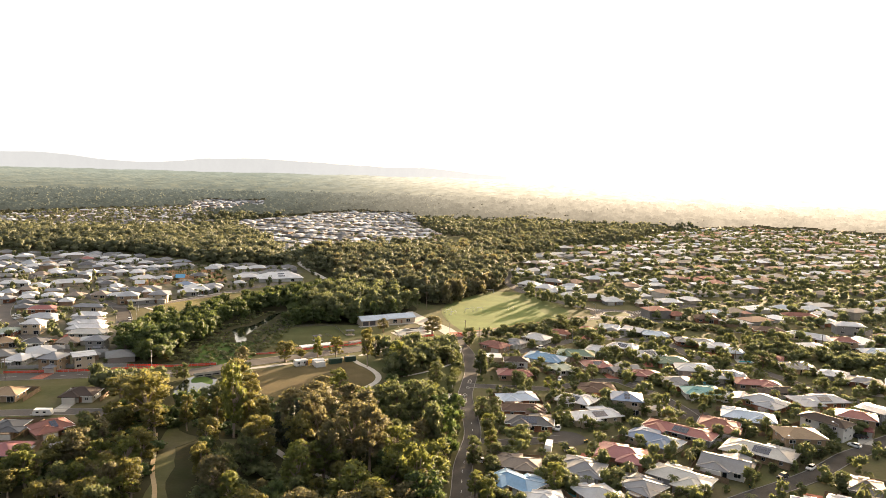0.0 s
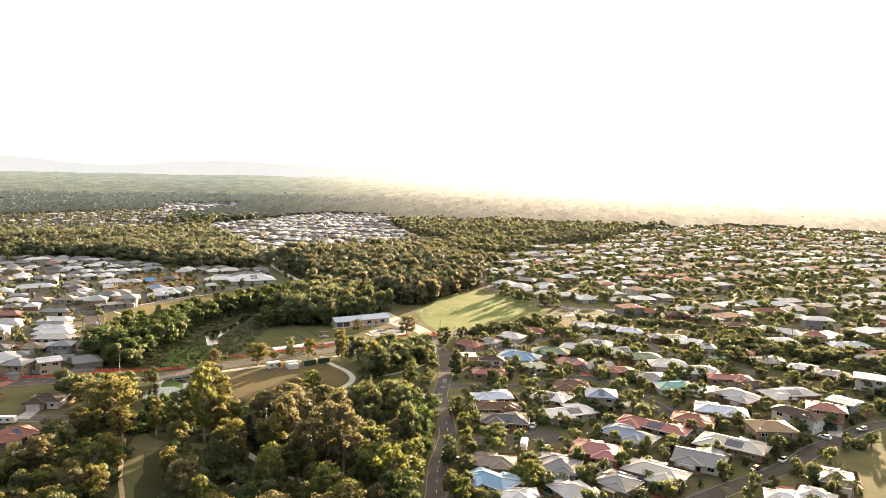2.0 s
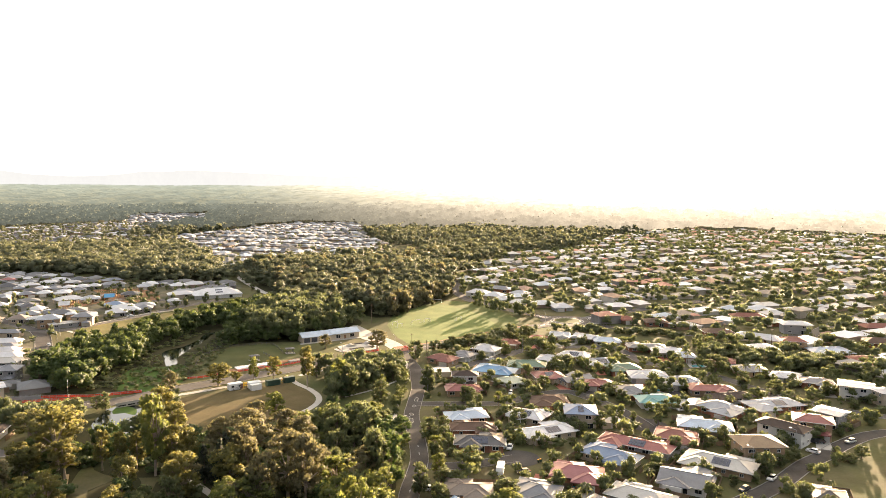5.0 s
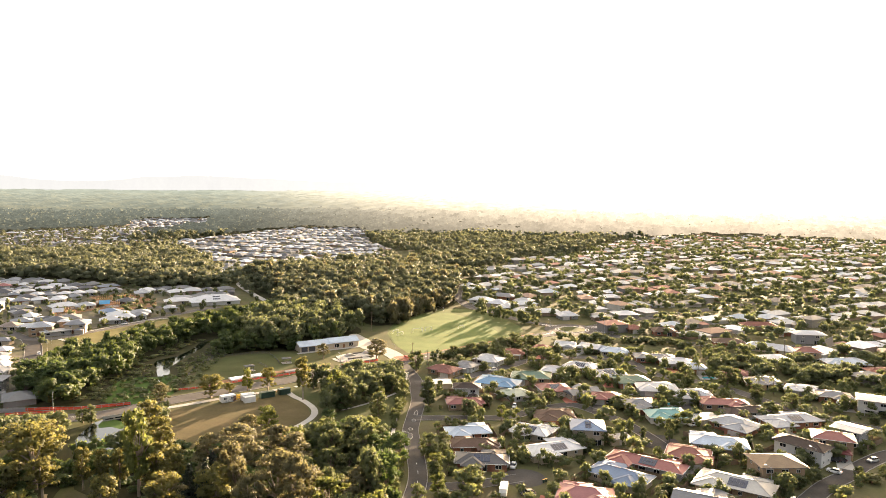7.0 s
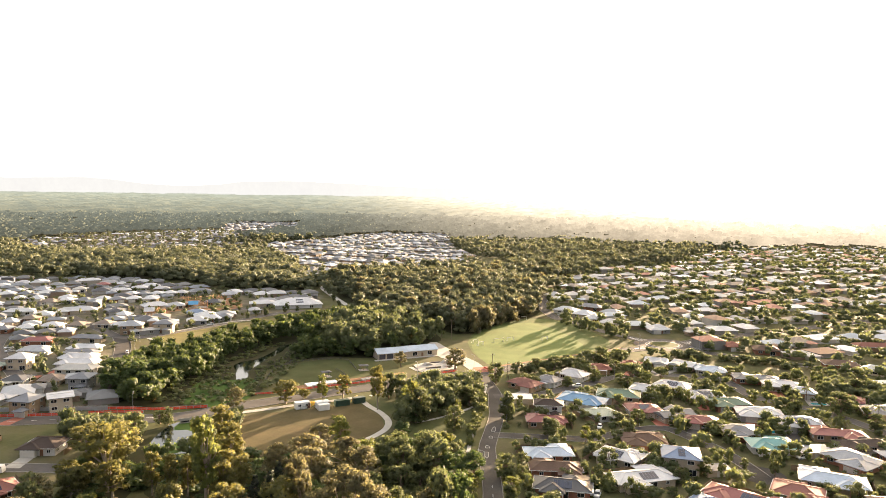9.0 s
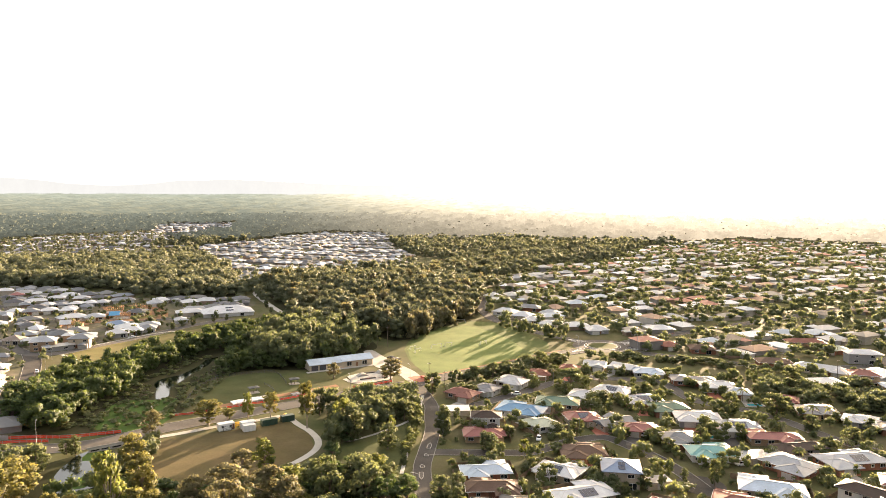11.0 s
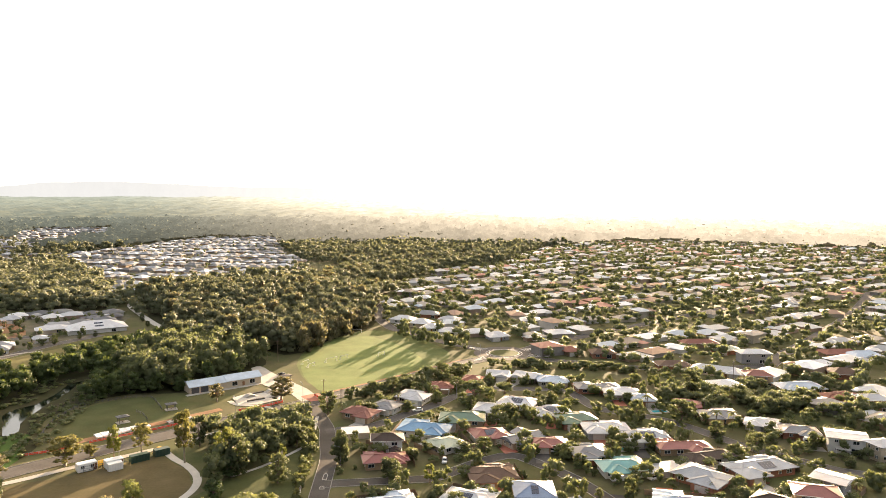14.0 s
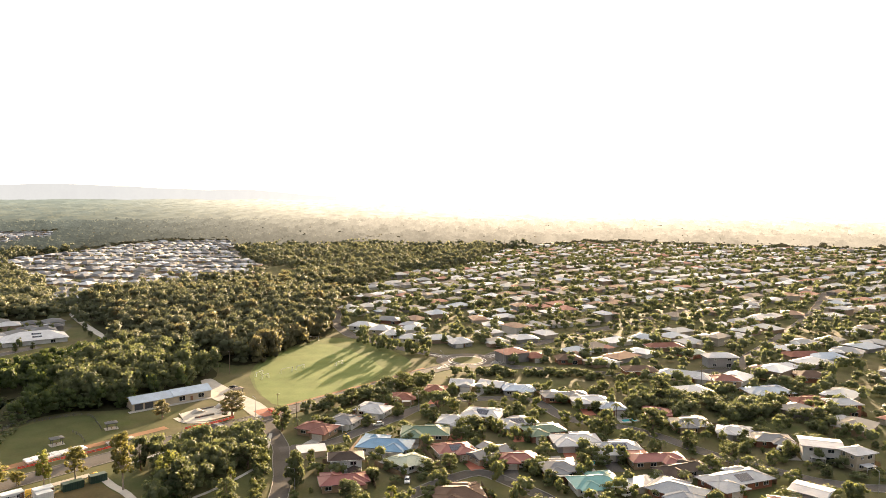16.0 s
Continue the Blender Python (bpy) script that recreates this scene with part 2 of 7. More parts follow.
M_YELLOW = shade("yellow_paint", (0.72, 0.40, 0.04), 0.5, 0.4, 0.12)
M_GREENMETAL = shade("dark_green_metal", (0.025, 0.055, 0.04), 0.5, 0.4, 0.15)
M_TYRE = shade("tyre_rubber", (0.02, 0.02, 0.02), 0.8, 0.3, 0.1)
M_LIGHTRED = shade("tail_light", (0.45, 0.02, 0.02), 0.2, 0.5, 0.05)
M_LAMPGLASS = shade("lamp_glass", (0.75, 0.75, 0.72), 0.2, 0.5, 0.05)
M_GROUND = blotched("suburban_ground", ((0.125, 0.105, 0.064), (0.098, 0.094, 0.045), (0.066, 0.08, 0.03)), 30)
# lawn and dry grass: base colours lowered to stand for tree shadow
M_LAWN = blotched("park_lawn", ((0.092, 0.092, 0.042), (0.068, 0.082, 0.033)), 14)
M_DRYGRASS_SHADE = blotched("dry_grass_shade", ((0.128, 0.096, 0.052), (0.088, 0.076, 0.036)), 16)
# the same kind of dry grass without the shadow darkening
M_VERGE = blotched("dry_verge", ((0.20, 0.165, 0.075), (0.135, 0.125, 0.05)), 16)
M_PITCH = blotched("sports_turf", ((0.150, 0.180, 0.066), (0.112, 0.150, 0.05)), 20)
M_PITCH_EDGE = blotched("sports_turf_edge", ((0.135, 0.150, 0.060), (0.100, 0.128, 0.045)), 16)
# leaf litter and soil, darkened further to stand for tree shade
M_FLOOR_SHADE = blotched("forest_floor_shade", ((0.055, 0.048, 0.027), (0.038, 0.043, 0.018)), 12)
M_SAND = blotched("building_sand", ((0.42, 0.33, 0.2), (0.36, 0.26, 0.15)), 8)
M_EARTH = blotched("bare_earth", ((0.30, 0.16, 0.09), (0.24, 0.15, 0.09)), 6)
M_ESTATE = blotched("estate_ground", ((0.19, 0.165, 0.13), (0.12, 0.11, 0.075), (0.075, 0.085, 0.04)), 22)
M_REEDS = blotched("reed_bed", ((0.075, 0.115, 0.03), (0.05, 0.09, 0.024)), 5)
LEAF = {
    "gum_gold": foliage("leaves_gum_gold", (0.032, 0.038, 0.012), (0.115, 0.112, 0.034), (0.36, 0.33, 0.09), 0.34),
    "gum_lime": foliage("leaves_gum_lime", (0.030, 0.042, 0.012), (0.105, 0.120, 0.034), (0.35, 0.38, 0.09), 0.36),
    "gum_brown": foliage("leaves_gum_brown", (0.042, 0.041, 0.022), (0.135, 0.122, 0.062), (0.31, 0.28, 0.12), 0.34),
    "round": foliage("leaves_broad", (0.042, 0.051, 0.023), (0.098, 0.112, 0.044), (0.24, 0.27, 0.10), 0.33),
    "creek": foliage("leaves_creek", (0.019, 0.031, 0.010), (0.066, 0.092, 0.024), (0.21, 0.27, 0.06), 0.32),
    "fig": foliage("leaves_fig", (0.017, 0.031, 0.011), (0.058, 0.086, 0.027), (0.19, 0.27, 0.07), 0.30),
    "dark": foliage("leaves_conifer", (0.010, 0.015, 0.009), (0.024, 0.032, 0.016), (0.05, 0.07, 0.02), 0.2),
    "palm": foliage("leaves_palm", (0.05, 0.06, 0.024), (0.14, 0.15, 0.06), (0.30, 0.31, 0.11), 0.36),
    # forest leaf tones lifted and evened to stand for haze over the woods
    "forest": foliage("leaves_forest_hazed", (0.060, 0.069, 0.036), (0.120, 0.130, 0.066), (0.24, 0.25, 0.12), 0.30),
    "shrub": foliage("leaves_shrub", (0.042, 0.052, 0.022), (0.110, 0.124, 0.048), (0.26, 0.29, 0.09), 0.33),
}

# ---- building helpers ----
def mesh_of(name, verts, faces, mats, index=None, smooth=False):
    me = bpy.data.meshes.new(name)
    me.from_pydata([tuple(v) for v in verts] if not isinstance(verts, np.ndarray) else verts.tolist(), [], faces if not isinstance(faces, np.ndarray) else faces.tolist())
    for m in mats if isinstance(mats, (list, tuple)) else [mats]:
        me.materials.append(m)
    if index is not None:
        me.polygons.foreach_set("material_index", np.asarray(index, np.int32))
    if smooth:
        me.polygons.foreach_set("use_smooth", np.ones(len(me.polygons), bool))
    me.update()
    return me


def part(name, me, parent, label="", place=None):
    """Links a mesh as one part under a thing or a part."""
    ob = new(name, me)
    ob.parent = parent
    if place is not None:
        ob.matrix_basis = place
    return tagged(ob, label)


def thing(name, place, label, category, group="", me=None):
    ob = new(name, me)
    ob.matrix_basis = place
    return tagged(ob, label, category, group)


class Shape:
    """Gathers boxes, prisms and tubes into one mesh."""

    def __init__(self):
        self.v, self.f = [], []

    def add(self, verts, faces):
        o = len(self.v)
        self.v += [tuple(p) for p in verts]
        self.f += [tuple(i + o for i in q) for q in faces]
        return self

    def box(self, x0, y0, z0, x1, y1, z1, b=0.0):
        """A box; b chamfers its upper edges."""
        if b:
            lo = [(x0, y0, z0), (x1, y0, z0), (x1, y1, z0), (x0, y1, z0)]
            mi = [(x0, y0, z1 - b), (x1, y0, z1 - b), (x1, y1, z1 - b), (x0, y1, z1 - b)]
            hi = [(x0 + b, y0 + b, z1), (x1 - b, y0 + b, z1), (x1 - b, y1 - b, z1), (x0 + b, y1 - b, z1)]
            fs = [(3, 2, 1, 0), (8, 9, 10, 11)]
            for k in range(4):
                j = (k + 1) % 4
                fs += [(k, j, j + 4, k + 4), (k + 4, j + 4, j + 8, k + 8)]
            return self.add(lo + mi + hi, fs)
        return self.add([(x0, y0, z0), (x1, y0, z0), (x1, y1, z0), (x0, y1, z0), (x0, y0, z1), (x1, y0, z1), (x1, y1, z1), (x0, y1, z1)],
                        [(3, 2, 1, 0), (4, 5, 6, 7), (0, 1, 5, 4), (1, 2, 6, 5), (2, 3, 7, 6), (3, 0, 4, 7)])

    def tube(self, a, b, r0, r1, n=10):
        a, b = Vector(a), Vector(b)
        q = (b - a).to_track_quat("Z", "Y")
        vs, fs = [], []
        for p, r in ((a, r0), (b, r1)):
            for k in range(n):
                c = 2 * math.pi * k / n
                vs.append(p + q @ Vector((r * math.cos(c), r * math.sin(c), 0)))
        for k in range(n):
            j = (k + 1) % n
            fs.append((k, j, j + n, k + n))
        fs += [tuple(range(n - 1, -1, -1)), tuple(range(n, 2 * n))]
        return self.add(vs, fs)

    def beam(self, a, b, w, h):
        """A flat bar of width w and height h along a to b."""
        a, b = Vector(a), Vector(b)
        d = (b - a).normalized()
        s = Vector((-d.y, d.x, 0))
        s = s.normalized() * w / 2 if s.length > 1e-6 else Vector((w / 2, 0, 0))
        u = s.normalized().cross(d) * -h
        vs = [a - s, a + s, a + s + u, a - s + u, b - s, b + s, b + s + u, b - s + u]
        return self.add(vs, [(0, 1, 2, 3), (7, 6, 5, 4), (0, 4, 5, 1), (1, 5, 6, 2), (2, 6, 7, 3), (3, 7, 4, 0)])

    def mesh(self, name, mat, smooth=False):
        return mesh_of(name, self.v, self.f, mat, smooth=smooth)


def inside(poly, pts):
    """Which of the points (n, 2) lie in the polygon."""
    pts = np.asarray(pts, float)
    x, y = pts[:, 0], pts[:, 1]
    hit = np.zeros(len(pts), bool)
    for (x0, y0), (x1, y1) in zip(poly, poly[1:] + poly[:1]):
        if y0 != y1:
            cross = ((y0 > y) != (y1 > y)) & (x < (x1 - x0) * (y - y0) / (y1 - y0) + x0)
            hit ^= cross
    return hit


def curve_of(pts, step=4.0):
    """A smooth line through the points."""
    p = [np.array(q, float) for q in pts]
    p = [2 * p[0] - p[1]] + p + [2 * p[-1] - p[-2]]
    out = []
    for a, b, c, d in zip(p, p[1:], p[2:], p[3:]):
        n = max(2, int(np.linalg.norm(c - b) / step))
        for k in range(n):
            t = k / n
            out.append(0.5 * (2 * b + (c - a) * t + (2 * a - 5 * b + 4 * c - d) * t * t + (3 * b - a - 3 * c + d) * t ** 3))
    out.append(p[-2])
    return np.array(out)


def sides(line):
    d = np.gradient(line, axis=0)
    d /= np.linalg.norm(d, axis=1)[:, None] + 1e-9
    return np.stack([-d[:, 1], d[:, 0]], 1)


def rise(x, y):
    """The land climbs gently towards the far woods."""
    r = np.hypot(np.asarray(x, float), np.asarray(y, float))
    return 52.0 * np.clip((r - 1700) / 3100, 0, 1.2) ** 1.4


LEVEL = [0.02]
ROADS = []
KEEP_OFF = []


def strip(name, pts, width, mat, z=None, label="", category="", step=4.0, kind="structure", thick=0.0):
    """A ribbon along a line, lying on the ground."""
    line = curve_of(pts, step)
    s = sides(line) * width / 2
    if z is None:
        LEVEL[0] += 0.0012
        z = LEVEL[0]
    n = len(line)
    zz = rise(line[:, 0], line[:, 1]) + z
    v = np.concatenate([np.c_[line + s, zz], np.c_[line - s, zz]])
    f = [(k, n + k, n + k + 1, k + 1) for k in range(n - 1)]
    if thick:
        v = np.concatenate([v, v - [0, 0, thick]])
        f += [(k, k + 1, 2 * n + k + 1, 2 * n + k) for k in range(n - 1)] + [(n + k + 1, n + k, 3 * n + k, 3 * n + k + 1) for k in range(n - 1)]
    ob = new(name, mesh_of(name, v, f, mat))
    return tagged(ob, label, category, kind=kind)


def patch(name, pts, mat, z=None, label="", category="ground", rough=1.0):
    """A flat piece of ground with an uneven edge."""
    line = curve_of(list(pts) + [pts[0]], 5.0)[:-1]
    s = sides(line)
    line = line + s * np.array([rough * noise.noise(Vector((p[0] * 0.13, p[1] * 0.13, 3.1))) * 1.6 for p in line])[:, None]
    if z is None:
        LEVEL[0] += 0.0012
        z = LEVEL[0]
    bm = bmesh.new()
    f = bm.faces.new([bm.verts.new((x, y, float(rise(x, y)) + z)) for x, y in line])
    f.normal_update()
    if f.normal.z < 0:
        f.normal_flip()
    bmesh.ops.triangulate(bm, faces=[f])
    me = bpy.data.meshes.new(name)
    bm.to_mesh(me)
    bm.free()
    me.materials.append(mat)
    return tagged(new(name, me), label, category, kind="structure")


def street(pts, width, mat, label, kerbs=True, name="road", foot=False):
    """A sealed street with raised concrete kerbs."""
    ob = strip(name, pts, width, mat, label=label, category="road")
    line = curve_of(pts, 4.0)
    ROADS.append((line, width / 2))
    if kerbs:
        s = sides(line)
        for sign in (1, -1):
            off = line + s * sign * (width / 2 + 0.12)
            k = Shape()
            for a, b in zip(off, off[1:]):
                if not any(np.min(np.hypot(*(l - (a + b) / 2).T)) < h + 0.3 for l, h in ROADS[:-1]):
                    k.beam((a[0], a[1], 0.0), (b[0], b[1], 0.0), 0.22, 0.16)
            if k.v:
                kb = new("kerb", k.mesh("kerb", M_KERB))
                kb.parent = ob
    if foot:
        s = sides(line)
        strip("footpath", [tuple(p) for p in (line + s * foot * (width / 2 + 2.4))[::3]], 1.5, M_PATH, label="pale concrete footpath beside the street", category="path")
    return ob


def near_road(x, y, margin):
    p = np.array((x, y))
    return any(np.min(np.hypot(*(l - p).T)) < h + margin for l, h in ROADS)


def near_house(x, y, margin):
    for hx, hy, ca, sa, hl, hd in KEEP_OFF:
        u, v = (x - hx) * ca + (y - hy) * sa, -(x - hx) * sa + (y - hy) * ca
        if abs(u) < hl + margin and abs(v) < hd + margin:
            return True
    return False


def off_limits(pts, road=2.0, home=1.5):
    """Which of the points lie on a street or against a house."""
    pts = np.asarray(pts, float)
    bad = np.zeros(len(pts), bool)
    for line, half in ROADS:
        for a in line:
            bad |= np.hypot(pts[:, 0] - a[0], pts[:, 1] - a[1]) < half + road
    for hx, hy, ca, sa, hl, hd in KEEP_OFF:
        u, v = (pts[:, 0] - hx) * ca + (pts[:, 1] - hy) * sa, -(pts[:, 0] - hx) * sa + (pts[:, 1] - hy) * ca
        bad |= (np.abs(u) < hl + home) & (np.abs(v) < hd + home)
    return bad

# ---- the land ----
def make_ground():
    radii = [0, 60, 130, 220, 330, 460, 620, 800, 1000, 1250, 1500, 1750, 2000, 2300, 2600, 2900, 3200, 3500, 3800, 4100, 4400, 4650, 4850]
    n = 120
    v, f, m = [(0, 60, 0)], [], []
    for r in radii[1:]:
        for k in range(n):
            a = 2 * math.pi * k / n
            x, y = r * math.sin(a), 60 + r * math.cos(a)
            v.append((x, y, float(rise(x, y))))
    for k in range(n):
        f.append((0, 1 + (k + 1) % n, 1 + k))
        m.append(0)
    for i in range(len(radii) - 2):
        for k in range(n):
            a, b = 1 + i * n + k, 1 + i * n + (k + 1) % n
            f.append((a, b, b + n, a + n))
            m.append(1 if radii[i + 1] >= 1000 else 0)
    me = mesh_of("ground", v, f, [M_GROUND, M_FLOOR_SHADE], m)
    tagged(new("ground", me), "dry olive grass and wooded land running to the horizon", "ground", kind="structure")


make_ground()

FOREST_C = [(-149, 516), (-104, 513), (-78, 497), (-60, 540), (-38, 592), (-42, 684), (-50, 736), (-40, 800), (-20, 900), (-90, 880), (-120, 790), (-150, 760), (-190, 735), (-245, 712), (-245, 690), (-195, 600)]
FOREST_CREEK = [(-208, 330), (-188, 312), (-150, 318), (-140, 345), (-152, 368), (-152, 398), (-135, 417), (-112, 420), (-95, 452), (-88, 478), (-108, 508), (-146, 512), (-165, 530), (-190, 480), (-205, 430), (-222, 385), (-214, 352)]
FOREST_BELT = [(-640, 740), (-571, 690), (-491, 676), (-381, 676), (-305, 640), (-250, 637), (-282, 725), (-350, 830), (-400, 905), (-440, 935), (-529, 881), (-610, 850), (-660, 800)]
CREEK_EAST = [(-150, 424), (-134, 421), (-113, 424), (-98, 452), (-88, 478), (-108, 508), (-146, 512), (-156, 470)]
FOREST_NEAR = [(-90, 186), (-60, 172), (-31, 168), (-29, 215), (-32, 262), (-42, 292), (-66, 300), (-78, 288), (-92, 276), (-86, 252), (-100, 238), (-97, 222), (-91, 205)]
FOREST_WEST = [(-152, 176), (-106, 172), (-110, 200), (-118, 214), (-126, 232), (-130, 250), (-128, 268), (-133, 286), (-152, 296), (-162, 262), (-146, 240), (-142, 214)]
FOREST_MID = [(-132, 258), (-124, 240), (-106, 236), (-88, 244), (-84, 262), (-92, 278), (-108, 275), (-124, 288), (-131, 272)]
for poly, words in ((FOREST_C, "leaf litter darkened for shade under the central woods"), (FOREST_CREEK, "shaded ground along the wooded creek"), (FOREST_BELT, "leaf litter under the belt of woods"),
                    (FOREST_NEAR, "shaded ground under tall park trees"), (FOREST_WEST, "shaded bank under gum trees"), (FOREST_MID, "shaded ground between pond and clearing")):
    patch("woodland_floor", poly, M_FLOOR_SHADE, label=words)
FIELD = [(-52, 424), (-42, 420), (-25, 440), (3, 472), (11, 502), (-13, 553), (-42, 566), (-67, 523), (-72, 484), (-63, 447)]
DOGPARK = [(-144, 360), (-147, 392), (-133, 411), (-113, 407), (-108, 385), (-118, 374), (-129, 362)]
DRY = [(-128, 296), (-132, 314), (-119, 321), (-97, 339), (-88, 336), (-76, 320), (-74, 300), (-92, 284), (-114, 275)]
LAWN2 = [(-72, 306), (-64, 322), (-56, 331), (-42, 354), (-40, 330), (-41, 308), (-38, 290), (-46, 293), (-60, 303)]
VERGE_L = [(-226, 375), (-205, 380), (-208, 420), (-200, 450), (-194, 500), (-188, 535), (-192, 556), (-202, 540), (-222, 500), (-240, 466), (-252, 440), (-240, 410)]
patch("sports_ground", FIELD, M_PITCH_EDGE, label="dull green grass verge round the sports field", category="field", rough=0.4)
patch("sports_field", [(-52, 424), (-42, 420), (-26, 440), (-7, 468), (-6, 494), (-27, 536), (-46, 549), (-65, 520), (-70, 484), (-62, 447)], M_PITCH, label="bright mown green sports field", category="field", rough=0.4)
patch("park_lawn", DOGPARK, M_LAWN, label="fenced grassy dog park", category="lawn")
patch("dry_paddock", DRY, M_DRYGRASS_SHADE, label="dry brown mown grass beside the park path, darkened for tree shadow", category="field")
patch("park_lawn", LAWN2, M_LAWN, label="shaded green park lawn between trees", category="lawn")
patch("dry_verge", VERGE_L, M_VERGE, label="dry yellow grass strip along the creek woods", category="field")
# the clearing takes the floor colour, its darkness standing for tree shade
patch("track_clearing", [(-117, 226), (-110, 212), (-104, 198), (-98, 190), (-92, 194), (-95, 210), (-101, 226), (-109, 238)], M_FLOOR_SHADE, label="trampled clearing between the trees", category="field")
patch("reed_bed", [(-165, 321), (-171, 340), (-173, 356), (-160, 360), (-152, 364), (-143, 344), (-140, 330), (-149, 320)], M_REEDS, label="bright green reeds beside the creek", category="reeds")
patch("pond", [(-147, 303), (-140, 299), (-133, 282), (-128, 270), (-134, 264), (-141, 268), (-150, 284), (-151, 300)], M_WATER, label="dark still pond below the culvert", category="water")
patch("creek", [(-171, 432), (-169, 414), (-170, 400), (-175, 390), (-168, 376), (-160, 361), (-157, 366), (-163, 381), (-164, 400), (-165, 420), (-168, 440)], M_WATER, label="narrow dark creek with reeds", category="water")
patch("lily_patch", [(-150, 299), (-147, 301), (-141, 297), (-138, 291), (-143, 293), (-147, 291)], M_REEDS, label="floating green pond weed", category="plants", rough=0.6)
patch("lily_patch", [(-139, 284), (-134, 281), (-132, 274), (-135, 270), (-139, 275)], M_REEDS, label="floating green pond weed", category="plants", rough=0.6)
ESTATE = [(-536, 1110), (-490, 1251), (-449, 1530), (-310, 1540), (-230, 1220), (-150, 1000), (-160, 890), (-227, 825), (-283, 745), (-409, 945)]
ESTATE2 = [(-724, 1336), (-891, 1614), (-931, 1832), (-754, 1872), (-623, 1519), (-622, 1298)]
ESTATE3 = [(-540, 2096), (-412, 2103), (-361, 1856), (-434, 1851)]
ESTATE5 = [(-900, 1010), (-738, 876), (-679, 900), (-607, 915), (-576, 880), (-486, 1025), (-540, 1125), (-610, 1130), (-622, 1285), (-806, 1486), (-930, 1180)]
LEFT = [(-640, 640), (-507, 638), (-450, 669), (-305, 628), (-227, 632), (-215, 544), (-238, 490), (-262, 440), (-236, 380), (-205, 345), (-190, 312), (-230, 300), (-420, 330), (-640, 480)]
SUBURB = [(-46, 605), (-20, 588), (20, 540), (56, 532), (66, 488), (120, 452), (150, 410), (176, 340), (200, 300), (420, 330), (760, 800), (820, 1250), (600, 1380), (385, 1470), (195, 1290), (95, 1020), (20, 970), (-28, 800), (-32, 700)]
for poly in (ESTATE, ESTATE2, ESTATE3, ESTATE5, LEFT):
    patch("estate_ground", poly, M_ESTATE, label="pale paved and grassed plots between new houses")

# streets
ROAD_A = [(-22, 150), (-22, 190), (-23, 212), (-25, 233), (-25, 257), (-28, 276), (-33, 300), (-34, 316), (-35, 338), (-38, 356), (-40, 369), (-46, 387), (-51, 403)]
MAIN = [(-420, 205), (-320, 243), (-225, 279), (-192, 292), (-157, 304), (-138, 325), (-118, 344), (-98, 363), (-76, 384), (-51, 406), (-33, 424), (-12, 444), (8, 466), (24, 481), (36, 490)]
street(MAIN, 9.5, M_ASPHALT_OLD, "worn grey main road past the park and sports field")
street(ROAD_A, 5.6, M_ASPHALT, "dark asphalt street curving between park and houses")
street([(-25, 254), (-15, 254), (-4, 258), (6, 263)], 5.4, M_ASPHALT, "short dark cul-de-sac street")
street([(-40, 366), (-23, 372), (-12, 384), (3, 401), (12, 413), (30, 424), (62, 422), (72, 395), (90, 383), (101, 372), (114, 350), (130, 332), (141, 323), (165, 318), (230, 330)], 5.4, M_ASPHALT_OLD, "grey residential street winding between gardens")
street([(-33, 316), (-8, 319), (2, 321), (17, 334), (29, 340), (38, 331), (46, 320), (52, 307), (55, 298)], 5.2, M_ASPHALT, "dark residential street ending in a turning circle")
street([(36, 208), (58, 228), (71, 239), (84, 251), (98, 267), (108, 276), (119, 287), (138, 300), (175, 308)], 5.8, M_ASPHALT, "dark street climbing past two-storey houses")
street([(183, 470), (206, 500), (246, 543), (330, 640), (420, 760)], 7.0, M_ASPHALT_OLD, "pale straight street between far houses")
street([(33, 508), (14, 526), (0, 541), (-13, 561), (-27, 580), (-40, 640), (-34, 720)], 7.0, M_ASPHALT_OLD, "grey street along the far side of the sports field")
street([(53, 505), (73, 528), (92, 543), (150, 590), (260, 680)], 8.0, M_ASPHALT_OLD, "grey road leaving the roundabout")
street([(48, 492), (75, 480), (130, 462), (180, 470)], 7.0, M_ASPHALT_OLD, "grey collector road beside back gardens")
street([(-274, 432), (-257, 412), (-232, 376), (-214, 352)], 8.0, M_ASPHALT, "dark side street beside the dry grass")
street([(-420, 530), (-329, 467), (-297, 446), (-272, 430), (-257, 436), (-250, 454), (-237, 484), (-226, 520), (-210, 552)], 7.0, M_ASPHALT_OLD, "pale estate street along the park edge")
street([(-260, 340), (-300, 372), (-320, 390), (-346, 426), (-372, 470)], 7.0, M_ASPHALT_OLD, "pale estate street with parked cars")
street([(-240, 224), (-193, 241), (-172, 248), (-155, 251)], 6.5, M_ASPHALT_OLD, "short grey street of older houses")
street([(-420, 580), (-350, 535), (-290, 530), (-250, 545), (-215, 575)], 7.0, M_ASPHALT_OLD, "new estate street among building plots")
strip("track", [(-245, 690), (-238, 665), (-190, 590), (-151, 540), (-141, 528)], 4.5, M_PATH, label="pale gravel track through the woods", category="track")
strip("track", [(-293, 1375), (-250, 1225), (-185, 1032), (-140, 940), (-132, 890), (-133, 850), (-148, 815), (-190, 800), (-240, 780)], 9.0, M_PATH, label="pale perimeter road round the far estate", category="road", step=12)
strip("footpath", [(-96, 348), (-88, 338), (-81, 331), (-75, 322), (-73, 313), (-75, 303), (-80, 292)], 2.6, M_PATH, label="winding pale concrete park path", category="path", step=1.5)
strip("footpath", [(-98, 240), (-88, 233), (-81, 227), (-75, 222), (-62, 214)], 2.4, M_PATH, label="pale concrete path under the trees", category="path", step=2)
